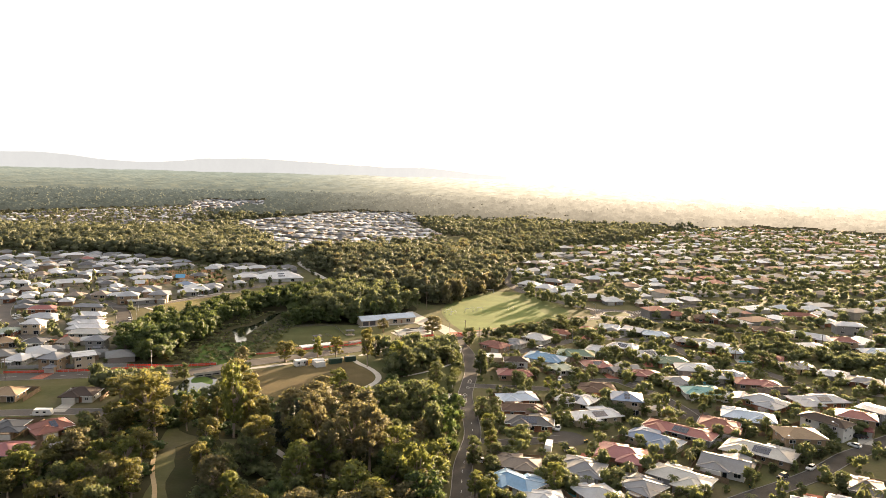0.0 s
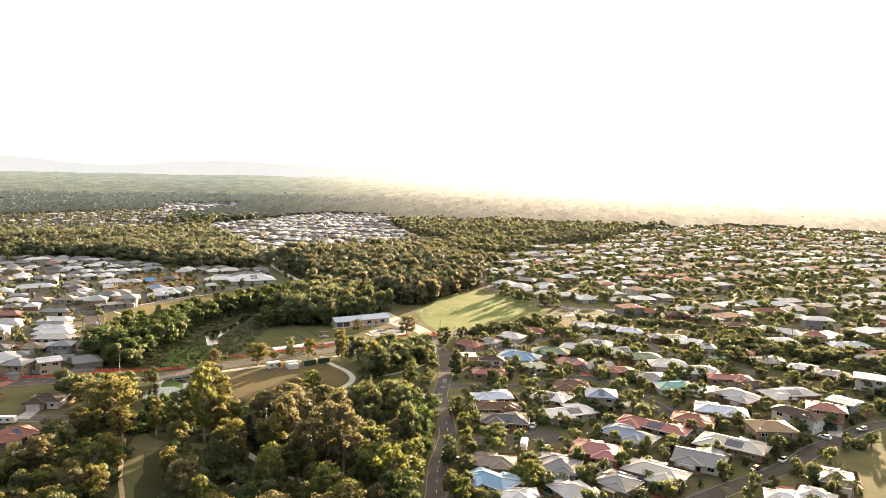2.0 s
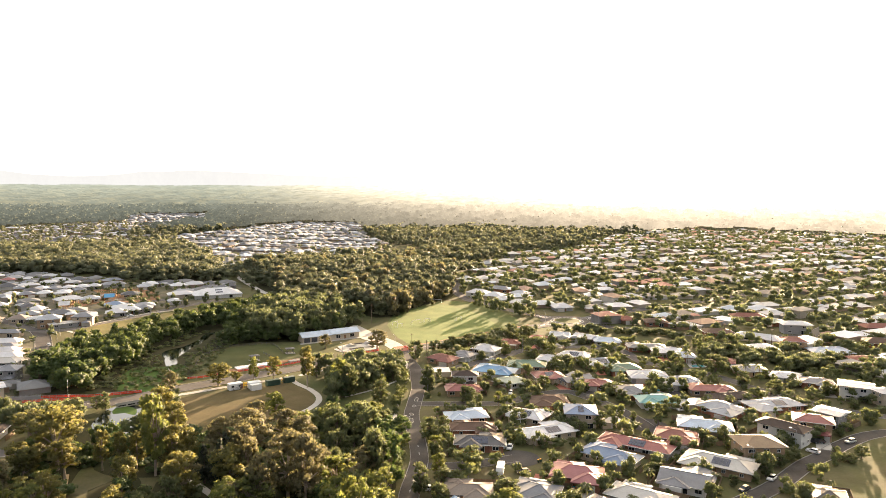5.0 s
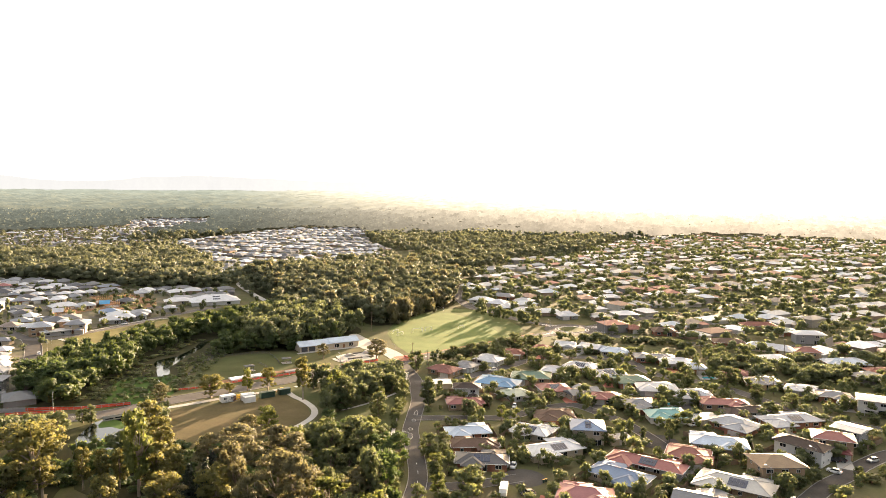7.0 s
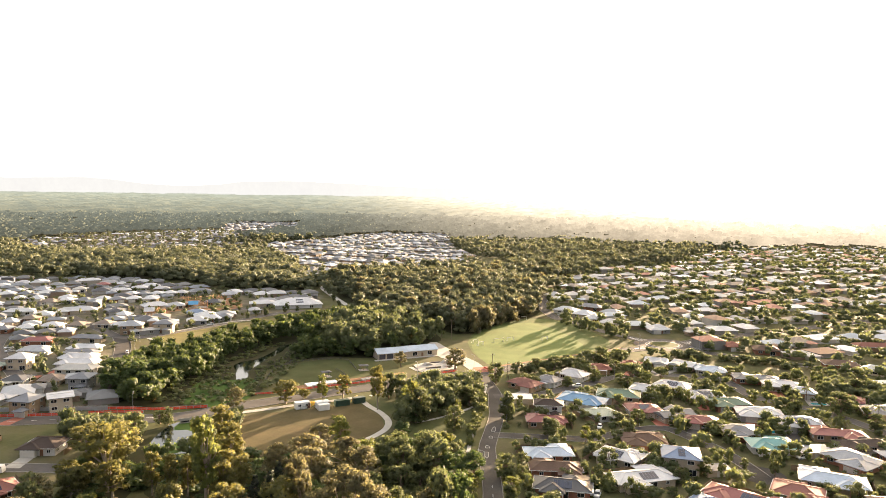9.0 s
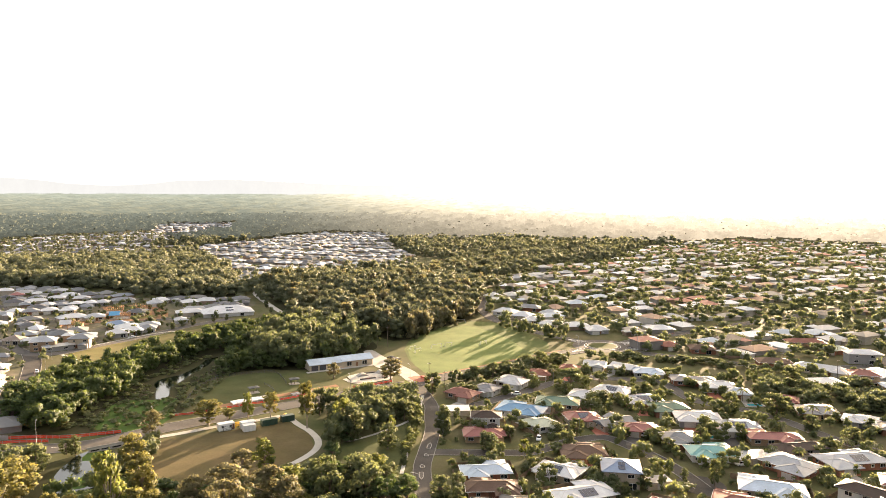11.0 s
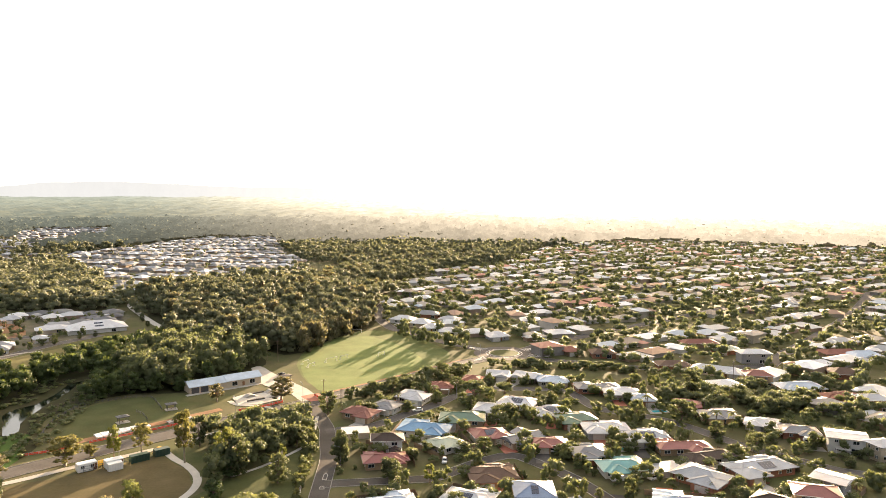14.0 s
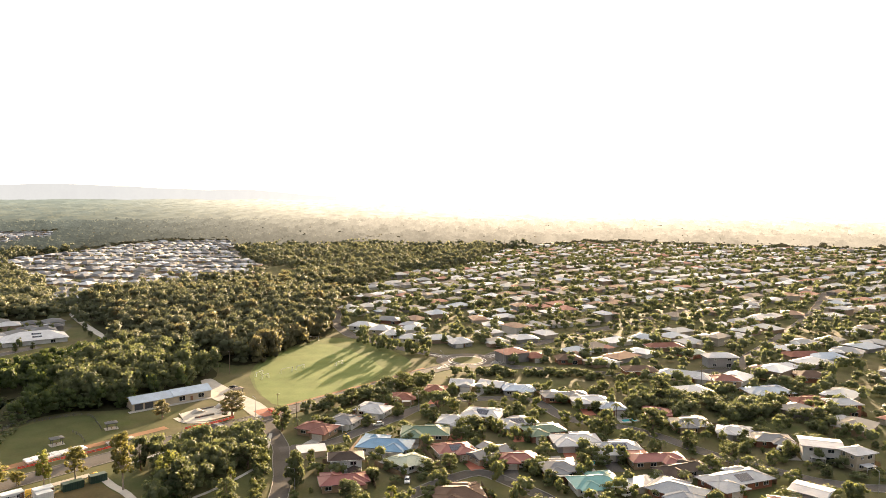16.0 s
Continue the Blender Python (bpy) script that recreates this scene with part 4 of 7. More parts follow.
# the houses, street by street: middle, length, depth, turn, roof, storeys, solar panels, style
HOME_LIST = [
    (-8, 219, 15.6, 11, -35, "blue", 1, False, "wing"),
    (-8, 232, 14.4, 11, 1, "taupe", 1, False, ""),
    (12, 232, 12.1, 14, -15, "grey", 1, False, ""),
    (15, 215, 11.2, 12, 31, "greylight", 1, False, ""),
    (28, 223, 11.1, 12, -39, "grey", 1, False, ""),
    (24, 246, 16.5, 12, -12, "pinkred", 1, False, ""),
    (36, 262, 19.3, 10, -33, "steelblue", 1, False, ""),
    (17, 282, 20.9, 10, 28, "white", 1, True, "wing"),
    (11, 299, 14.9, 10, -26, "white", 1, True, ""),
    (30, 297, 12.8, 13, -2, "steelblue", 2, True, ""),
    (-9, 284, 17.2, 10, 10, "brown", 1, False, ""),
    (-6, 270, 17.9, 11, 1, "charcoal", 1, True, ""),
    (-12, 296, 16.7, 9, 14, "paleblue", 1, False, ""),
    (41, 297, 8.0, 4, 22, "grey", 1, False, "shed"),
    (46, 273, 25.1, 9, -29, "red", 1, True, ""),
    (61, 282, 14.8, 13, -19, "terracotta", 1, False, ""),
    (74, 294, 19.6, 11, -12, "paleblue", 1, False, ""),
    (86, 315, 16.8, 12, -45, "greylight", 1, False, ""),
    (63, 323, 16.6, 11, 5, "teal", 1, False, ""),
    (95, 333, 19.4, 10, 18, "darkbrown", 1, False, ""),
    (108, 323, 23.6, 13, 17, "greylight", 1, True, ""),
    (99, 288, 17.4, 9, -45, "darkbrown", 2, False, ""),
    (112, 296, 14.0, 11, -18, "maroon", 2, False, ""),
    (123, 307, 10.2, 10, -47, "white", 2, False, "flat"),
    (84, 270, 15.1, 13, 7, "tan", 2, False, ""),
    (69, 259, 22.3, 12, -30, "offwhite", 1, True, ""),
    (55, 245, 15.0, 15, -23, "grey", 1, False, "gable"),
    (40, 233, 18.5, 14, -30, "offwhite", 1, False, ""),
    (92, 237, 10.2, 13, -17, "charcoal", 1, False, ""),
    (82, 224, 10.1, 11, -29, "white", 1, False, ""),
    (72, 221, 7.9, 8, -13, "white", 1, False, ""),
    (0, 207, 7.5, 10, 10, "white", 1, False, ""),
    (-28, 382, 15.5, 11, -26, "terracotta", 1, False, ""),
    (-18, 391, 12.1, 11, -27, "grey", 1, False, ""),
    (-7, 404, 14.6, 11, -24, "white", 1, False, ""),
    (-15, 343, 12.3, 10, 5, "darkbrown", 2, False, ""),
    (-2, 361, 20.4, 12, -13, "blue", 1, False, ""),
    (-15, 331, 16.1, 10, 11, "maroon", 1, False, ""),
    (13, 374, 18.9, 11, -6, "green", 1, False, ""),
    (6, 345, 11.8, 10, 39, "greengrey", 1, False, ""),
    (22, 357, 14.5, 13, 16, "red", 1, True, ""),
    (34, 352, 15.7, 12, 30, "grey", 1, True, "gable"),
    (25, 386, 13.7, 11, -15, "white", 1, False, ""),
    (38, 395, 17.0, 11, -27, "white", 1, True, ""),
    (49, 384, 17.5, 12, 10, "greylight", 1, True, ""),
    (43, 347, 13.9, 11, -6, "maroon", 1, False, ""),
    (20, 317, 15.4, 12, 6, "brown", 1, False, ""),
    (6, 421, 10.5, 10, -1, "rust", 1, False, ""),
    (21, 433, 10.4, 10, -14, "rust", 1, False, ""),
    (34, 443, 11.9, 11, -13, "white", 1, False, "gable"),
    (48, 440, 13.1, 11, -35, "white", 1, False, "gable"),
    (59, 432, 15.7, 11, -1, "paleblue", 1, False, ""),
    (58, 374, 16.5, 11, 10, "green", 1, False, ""),
    (67, 362, 18.4, 11, -1, "white", 1, False, ""),
    (55, 336, 13.5, 12, 4, "grey", 1, False, ""),
    (79, 353, 18.6, 12, -1, "greylight", 1, True, ""),
    (90, 343, 19.8, 11, 3, "red", 1, False, ""),
    (76, 323, 12.8, 6, 18, "greylight", 1, False, "shed"),
    (130, 368, 13.1, 12, -29, "white", 1, False, ""),
    (140, 359, 14.7, 12, -12, "grey", 1, False, ""),
    (150, 345, 13.5, 12, -24, "white", 2, False, "flat"),
    (158, 337, 9.9, 12, 14, "white", 2, False, ""),
    (117, 377, 16.3, 11, -7, "grey", 1, False, ""),
    (110, 392, 11.2, 10, -20, "maroon", 1, True, ""),
    (93, 402, 11.6, 11, -1, "bluegrey", 1, False, ""),
    (87, 413, 17.2, 12, -1, "white", 1, False, ""),
    (78, 421, 21.4, 12, 5, "grey", 1, False, ""),
    (147, 452, 25.6, 10, -32, "white", 1, False, ""),
    (158, 431, 13.8, 11, -11, "terracotta", 2, False, ""),
    (172, 419, 21.9, 12, -1, "paleblue", 1, False, ""),
    (183, 404, 18.1, 12, -1, "rust", 1, False, ""),
    (189, 391, 13.5, 11, -1, "greylight", 2, False, ""),
    (209, 446, 15.5, 12, -10, "brown", 1, False, ""),
    (205, 465, 19.4, 11, 8, "white", 1, False, ""),
    (178, 479, 17.5, 10, -1, "white", 2, False, ""),
    (172, 501, 15.5, 11, -0, "greengrey", 1, False, ""),
    (163, 519, 22.3, 11, -0, "rust", 1, False, ""),
    (128, 464, 17.4, 11, -1, "brown", 1, False, ""),
    (233, 491, 21.9, 11, 3, "rust", 1, False, ""),
    (243, 486, 19.3, 11, 5, "paleblue", 1, False, ""),
    (98, 491, 14.3, 10, -1, "brown", 1, False, ""),
    (81, 499, 10.0, 10, 19, "rust", 1, False, ""),
    (-281, 414, 19.2, 8, 10, "grey", 1, False, ""),
    (-265, 392, 16.9, 8, 11, "white", 1, False, ""),
    (-259, 381, 17.7, 8, 13, "grey", 1, False, ""),
    (-253, 372, 17.8, 8, 13, "white", 1, False, ""),
    (-245, 362, 19.1, 9, 11, "white", 1, False, ""),
    (-238, 352, 18.2, 9, 13, "offwhite", 1, False, ""),
    (-249, 328, 10.6, 11, 16, "charcoal", 1, False, ""),
    (-235, 333, 9.4, 11, 23, "taupe", 1, False, ""),
    (-217, 330, 9.2, 11, 16, "grey", 2, False, ""),
    (-234, 300, 9.1, 12, 4, "white", 1, False, ""),
    (-214, 296, 9.8, 12, 5, "grey", 2, False, ""),
    (-205, 303, 7.2, 11, 43, "white", 2, False, "flat"),
    (-302, 400, 16.0, 9, 17, "red", 1, False, ""),
    (-286, 381, 15.8, 11, 17, "greylight", 1, False, ""),
    (-270, 353, 10.8, 11, 17, "white", 2, False, ""),
    (-278, 344, 8.1, 12, 16, "greengrey", 1, False, ""),
    (-263, 325, 7.6, 12, 47, "tan", 1, False, ""),
    (-362, 444, 10.0, 10, 18, "greylight", 1, False, ""),
    (-357, 456, 10.3, 11, 19, "taupe", 1, False, ""),
    (-346, 423, 7.9, 11, 18, "grey", 1, False, ""),
    (-336, 430, 10.8, 11, 30, "white", 1, False, ""),
    (-327, 440, 12.4, 11, 18, "white", 1, False, ""),
    (-314, 446, 10.7, 11, 18, "taupe", 1, False, ""),
    (-301, 454, 10.9, 11, 18, "taupe", 1, False, ""),
    (-385, 477, 20.0, 10, 27, "white", 1, False, ""),
    (-352, 492, 25.5, 11, 34, "white", 1, False, ""),
    (-311, 486, 9.7, 11, 9, "white", 1, False, ""),
    (-273, 442, 13.4, 12, 28, "greylight", 2, False, ""),
    (-265, 443, 16.5, 10, 43, "offwhite", 1, False, "flat"),
    (-257, 452, 12.6, 11, 18, "grey", 2, False, ""),
    (-253, 482, 13.2, 11, 29, "white", 1, False, ""),
    (-248, 491, 12.3, 10, 27, "white", 1, False, ""),
    (-243, 499, 10.5, 10, 28, "grey", 1, False, ""),
    (-431, 526, 9.7, 11, 20, "white", 1, False, ""),
    (-419, 531, 10.5, 11, 20, "white", 1, False, ""),
    (-398, 520, 13.2, 11, 11, "taupe", 1, False, ""),
    (-392, 529, 10.5, 11, 20, "white", 1, False, ""),
    (-379, 533, 12.8, 11, 10, "grey", 1, False, ""),
    (-371, 543, 11.2, 11, 20, "white", 1, False, ""),
    (-360, 545, 11.2, 11, 38, "grey", 1, False, ""),
    (-350, 552, 10.5, 11, 39, "white", 1, False, ""),
    (-337, 555, 10.6, 11, 20, "white", 1, False, ""),
    (-368, 574, 10.7, 10, 8, "white", 1, False, ""),
    (-358, 576, 9.2, 10, 21, "grey", 1, False, ""),
    (-350, 582, 8.9, 10, 21, "white", 1, False, ""),
    (-342, 588, 9.0, 10, 21, "white", 1, False, ""),
    (-334, 592, 9.1, 10, 21, "white", 1, False, ""),
    (-324, 604, 16.7, 12, 35, "grey", 1, False, ""),
    (-292, 596, 12.8, 11, 38, "greylight", 1, False, ""),
    (-498, 603, 12.0, 11, 37, "white", 1, False, ""),
    (-483, 609, 12.2, 11, 37, "offwhite", 1, False, ""),
    (-459, 631, 13.6, 11, 36, "white", 1, False, ""),
    (-427, 616, 10.6, 10, 38, "red", 1, False, ""),
    (-450, 571, 13.5, 11, 21, "greylight", 1, False, ""),
    (-435, 575, 12.1, 11, 34, "taupe", 1, False, ""),
    (-424, 583, 10.9, 11, 36, "offwhite", 1, False, ""),
    (-400, 605, 12.0, 11, 22, "grey", 1, False, ""),
    (-383, 606, 12.5, 11, 34, "white", 1, False, ""),
    (-315, 527, 18.9, 12, 52, "white", 1, False, ""),
    (-301, 532, 12.5, 12, 34, "greylight", 1, False, ""),
    (-283, 555, 14.0, 12, 20, "charcoal", 1, False, ""),
    (-269, 508, 13.3, 11, 31, "steelblue", 1, False, ""),
    (-246, 561, 19.0, 13, 30, "white", 1, False, ""),
    (-220, 567, 36, 24, 31, "white", 1, True, ""),
    (-176, 262, 11.9, 11, 14, "darkbrown", 1, False, ""),
    (-202, 256, 4.8, 11, 14, "tan", 1, False, ""),
    (-163, 228, 11.8, 11, 57, "terracotta", 1, True, ""),
    (-176, 225, 6.0, 12, 13, "charcoal", 1, False, ""),
    (-162, 207, 6.7, 11, 13, "pinkred", 1, False, ""),
    (-28, 360, 9.8, 6, 12, "white", 1, False, "shed"),
    (-276, 742, 39.3, 14, -20, "greylight", 1, False, ""),
    (-32, 677, 13.6, 12, -30, "white", 1, False, ""),
    (-5, 702, 15.1, 12, 0, "white", 1, False, ""),
    (-18, 598, 17.9, 13, -24, "white", 1, False, ""),
    (-5, 584, 15.6, 14, -18, "white", 1, False, ""),
    (2, 568, 13.1, 13, -16, "white", 1, False, ""),
    (13, 555, 12.4, 13, -8, "white", 1, False, ""),
    (-1, 621, 19.6, 12, -17, "grey", 1, False, ""),
    (15, 599, 15.2, 12, -20, "greylight", 1, False, ""),
    (43, 540, 13.7, 12, 17, "white", 1, False, ""),
    (72, 597, 14.4, 12, -0, "white", 1, False, ""),
    (69, 647, 16.9, 12, -0, "white", 1, False, ""),
    (104, 681, 10.5, 12, 0, "white", 1, False, ""),
]
PLOTS = [(h[0], h[1]) for h in HOME_LIST if h[8] != "shed"]
for row in HOME_LIST:
    house(*row)

# ---- houses too far to count ----
def crowd(name, poly, turn, row_gap, house_gap, sizes, roof_mat, wall_mat, label, seed, skip=0.06, bend=0.0, avoid=(), depths=(9.5, 12.5), room=7.0, loose=1.0):
    """Rows of houses back to back along streets, filling a polygon, as one piece."""
    rng = np.random.default_rng(seed)
    c, s = math.cos(radians(turn)), math.sin(radians(turn))
    cx, cy = np.mean([p[0] for p in poly]), np.mean([p[1] for p in poly])
    reach = max(math.hypot(p[0] - cx, p[1] - cy) for p in poly)
    spots, rows = [], []
    v = -reach
    k = 0
    while v < reach:
        u = -reach + rng.uniform(0, house_gap)
        while u < reach:
            w = v + bend * math.sin(u / 140.0) * 14
            w += rng.normal() * loose
            spots.append((cx + u * c - w * s, cy + u * s + w * c, turn + rng.choice((0, 0, 90)) + rng.normal() * (3 + 2 * loose) + bend * 5 * math.cos(u / 140.0)))
            u += house_gap * rng.uniform(0.88, 1.2)
        v += row_gap * (0.72 if k % 2 == 0 else 1.28)
        k += 1
    xy = np.array([p[:2] for p in spots])
    ok = inside(poly, xy) & ~off_limits(xy, 6.5, room) & (rng.random(len(xy)) > skip)
    for other in avoid:
        ok &= ~inside(other, xy)
    RV, RF, WV, WF = [], [], [], []
    for (x, y, a), good in zip(spots, ok):
        if not good:
            continue
        L, D = rng.uniform(*sizes), rng.uniform(*depths)
        z = float(rise(x, y))
        ca, sa = math.cos(radians(a)), math.sin(radians(a))
        KEEP_OFF.append((x, y, ca, sa, L / 2, D / 2))
        zt = z + (5.2 if rng.random() < 0.05 else 2.6)
        boxes = [(0, 0, L, D)]
        if rng.random() < 0.75:
            ww = L * rng.uniform(0.35, 0.5)
            boxes.append((rng.choice((-1, 1)) * (L - ww) / 2, rng.choice((-1, 1)) * (D / 2 + 0.5), ww, 6.0))
        for bx, by, bl, bd in boxes:
            def w2(u, v2, zz):
                return (x + ca * (bx + u) - sa * (by + v2), y + sa * (bx + u) + ca * (by + v2), zz)
            o = len(WV)
            WV += [w2(-bl / 2, -bd / 2, z - 0.4), w2(bl / 2, -bd / 2, z - 0.4), w2(bl / 2, bd / 2, z - 0.4), w2(-bl / 2, bd / 2, z - 0.4)]
            WV += [w2(-bl / 2, -bd / 2, zt), w2(bl / 2, -bd / 2, zt), w2(bl / 2, bd / 2, zt), w2(-bl / 2, bd / 2, zt)]
            WF += [(o, o + 1, o + 5, o + 4), (o + 1, o + 2, o + 6, o + 5), (o + 2, o + 3, o + 7, o + 6), (o + 3, o, o + 4, o + 7)]
            A, B = bl / 2 + 0.85, bd / 2 + 0.85
            along = A >= B
            h = min(A, B) * rng.uniform(0.28, 0.38)
            run = abs(A - B)
            zr = zt - (0.0 if (bx, by) == (0, 0) else 0.05)
            o = len(RV)
            top = [w2(-run, 0, zr + h), w2(run, 0, zr + h)] if along else [w2(0, -run, zr + h), w2(0, run, zr + h)]
            RV += [w2(-A, -B, zr), w2(A, -B, zr), w2(A, B, zr), w2(-A, B, zr)] + top
            if along:
                RF += [(o, o + 1, o + 5, o + 4), (o + 2, o + 3, o + 4, o + 5), (o + 1, o + 2, o + 5), (o + 3, o, o + 4)]
            else:
                RF += [(o + 1, o + 2, o + 5, o + 4), (o + 3, o, o + 4, o + 5), (o, o + 1, o + 4), (o + 2, o + 3, o + 5)]
    me = mesh_of(name, RV + WV, RF + [tuple(i + len(RV) for i in q) for q in WF], [roof_mat, wall_mat], [0] * len(RF) + [1] * len(WF))
    return tagged(new(name, me), label, "houses", kind="stuff")


M_CROWD_NEW = palette("roofs_new", ((0.52, 0.53, 0.55), (0.20, 0.215, 0.24), (0.12, 0.125, 0.135), (0.085, 0.09, 0.10), (0.50, 0.51, 0.52), (0.15, 0.15, 0.15), (0.26, 0.265, 0.275), (0.07, 0.07, 0.078), (0.19, 0.205, 0.225), (0.36, 0.37, 0.385)), 0.6, 0.22)
M_CROWD_OLD = palette("roofs_old", ((0.60, 0.60, 0.60), (0.30, 0.17, 0.11), (0.40, 0.41, 0.42), (0.20, 0.16, 0.13), (0.46, 0.45, 0.43), (0.33, 0.13, 0.09), (0.26, 0.27, 0.28), (0.34, 0.39, 0.44), (0.22, 0.20, 0.18), (0.64, 0.64, 0.64)), 0.55, 0.4)
M_CROWD_WALL = palette("walls_far", ((0.42, 0.37, 0.30), (0.30, 0.22, 0.16), (0.48, 0.46, 0.43), (0.22, 0.205, 0.19)), 0.85, 0.2)
CONSTR = [(-338, 587), (-318, 601), (-283, 596), (-250, 552), (-262, 530), (-290, 515), (-298, 480), (-312, 488), (-316, 520), (-316, 555)]
NEAR_ESTATE_GAP = [(-272, 432), (-250, 455), (-215, 545), (-227, 600), (-200, 380), (-225, 350)]
crowd("new_estate_houses", LEFT, 35, 28, 14, (11, 16), M_CROWD_NEW, M_CROWD_WALL, "rows of new white and grey roofed houses", 11, 0.04, avoid=(VERGE_L, FOREST_CREEK, NEAR_ESTATE_GAP, CONSTR))
crowd("new_estate_houses", LEFT, 35, 15, 12, (8, 11), M_CROWD_NEW, M_CROWD_WALL, "small grey roofed houses and garages filling the plots", 24, 0.45, avoid=(VERGE_L, FOREST_CREEK, NEAR_ESTATE_GAP, CONSTR), depths=(7, 8.5), room=5.2)
crowd("far_estate_houses", ESTATE, -12, 32, 16, (11, 17), M_CROWD_NEW, M_CROWD_WALL, "tightly packed white and grey roofs of a far estate", 12, 0.04)
crowd("far_estate_houses", ESTATE2, 14, 34, 17, (12, 18), M_CROWD_NEW, M_CROWD_WALL, "distant white roofs on the wooded rise", 13, 0.15)
crowd("far_estate_houses", ESTATE3, 5, 36, 18, (12, 18), M_CROWD_NEW, M_CROWD_WALL, "distant row of white roofs", 14, 0.2)
crowd("suburb_houses", SUBURB, 24, 34, 20, (13, 18), M_CROWD_OLD, M_CROWD_WALL, "older suburb of mixed roofs reaching into the sun", 16, 0.08, bend=1.6, loose=3.5)
crowd("far_estate_houses", ESTATE5, 30, 34, 17, (12, 17), M_CROWD_NEW, M_CROWD_WALL, "white and grey roofs half hidden by trees", 19, 0.16, loose=3.0)
SUBURB3 = [(-60, 1450), (60, 1500), (60, 1640), (-100, 1600)]
crowd("suburb_houses", SUBURB3, 5, 44, 22, (14, 22), M_CROWD_NEW, M_CROWD_WALL, "small cluster of distant white roofs", 18, 0.3)

# ---- trees ----
def leaf_quads(rng, centres, radii, count, size, flat=0.92, up=0.15, loose=0.8):
    """Small leaf sprays lying over the lobes of a crown; the outward side is favoured."""
    k = rng.choice(len(centres), count, p=radii ** 2 / np.sum(radii ** 2))
    n = rng.normal(size=(count, 3))
    n[:, 2] = np.abs(n[:, 2]) * 0.65 + n[:, 2] * 0.35 + up
    n /= np.linalg.norm(n, axis=1)[:, None]
    r = radii[k] * (1.14 - 0.5 * rng.uniform(0, 1, count) ** 2)
    c = centres[k] + n * r[:, None] * [1, 1, flat]
    t = n * 0.8 + rng.normal(size=(count, 3)) * loose
    t /= np.linalg.norm(t, axis=1)[:, None]
    a = np.cross(t, rng.normal(size=(count, 3)))
    a /= np.linalg.norm(a, axis=1)[:, None]
    b = np.cross(t, a)
    s = (size * rng.uniform(0.6, 1.35, count))[:, None]
    a, b = a * s, b * s * 0.7
    v = np.stack([c - a - b * 0.5, c + a * 0.2 - b, c + a + b * 0.4, c - a * 0.3 + b], 1).reshape(-1, 3)
    f = np.arange(count * 4).reshape(-1, 4)
    side = np.sign(np.sum(t * n, axis=1))[:, None]
    soft = n * 0.75 + t * side * 0.5
    soft /= np.linalg.norm(soft, axis=1)[:, None]
    return v, f, np.repeat(soft, 4, axis=0)


def ico():
    bm = bmesh.new()
    bmesh.ops.create_icosphere(bm, subdivisions=1, radius=1.0)
    v = np.array([tuple(p.co) for p in bm.verts])
    f = np.array([[q.index for q in p.verts] for p in bm.faces if p.calc_center_median().z > -0.5])
    bm.free()
    return v, f


ICO_V, ICO_F = ico()


def lobes(rng, kind, n):
    """Centres and radii of a crown's lobes for a tree one metre high and one metre in crown radius."""
    if kind == "dark":
        z = np.linspace(0.15, 0.95, n)
        a = rng.uniform(0, 6.28, n)
        rr = (1 - z) * 0.55
        return np.c_[rr * np.cos(a), rr * np.sin(a), z], 0.5 * (1.05 - z) + 0.12
    a = rng.uniform(0, 6.28, n)
    clump = min(1.2 / math.sqrt(n), 0.52)
    lean = 1.0 + 0.22 * np.sin(a * 2 + rng.uniform(0, 6.28)) + 0.14 * np.sin(a * 3 + rng.uniform(0, 6.28))
    if kind.startswith("gum"):
        z = rng.uniform(0.24, 0.94, n)
        rad = 0.78 * rng.uniform(0.12, 1, n) ** 0.6 * np.sqrt(np.clip(1 - ((z - 0.52) / 0.5) ** 2, 0.12, 1))
        size = 1.3 * clump * rng.uniform(0.65, 1.3, n)
    elif kind == "umbrella":
        z = rng.uniform(0.66, 0.86, n)
        rad = 0.78 * np.sqrt(rng.uniform(0, 1, n))
        size = clump * rng.uniform(0.8, 1.25, n)
    else:
        z = rng.uniform(0.1, 0.88, n)
        lean = 1 + (lean - 1) * 0.5
        rad = (0.68 if n > 10 else 0.55) * rng.uniform(0.05, 1, n) ** 0.5 * np.sqrt(np.clip(1 - ((z - 0.48) / 0.52) ** 2, 0.2, 1))
        size = 1.15 * clump * rng.uniform(0.7, 1.3, n)
    rad = rad * lean
    z[0], rad[0] = z.max(), 0.1
    return np.c_[rad * np.cos(a), rad * np.sin(a), z], size


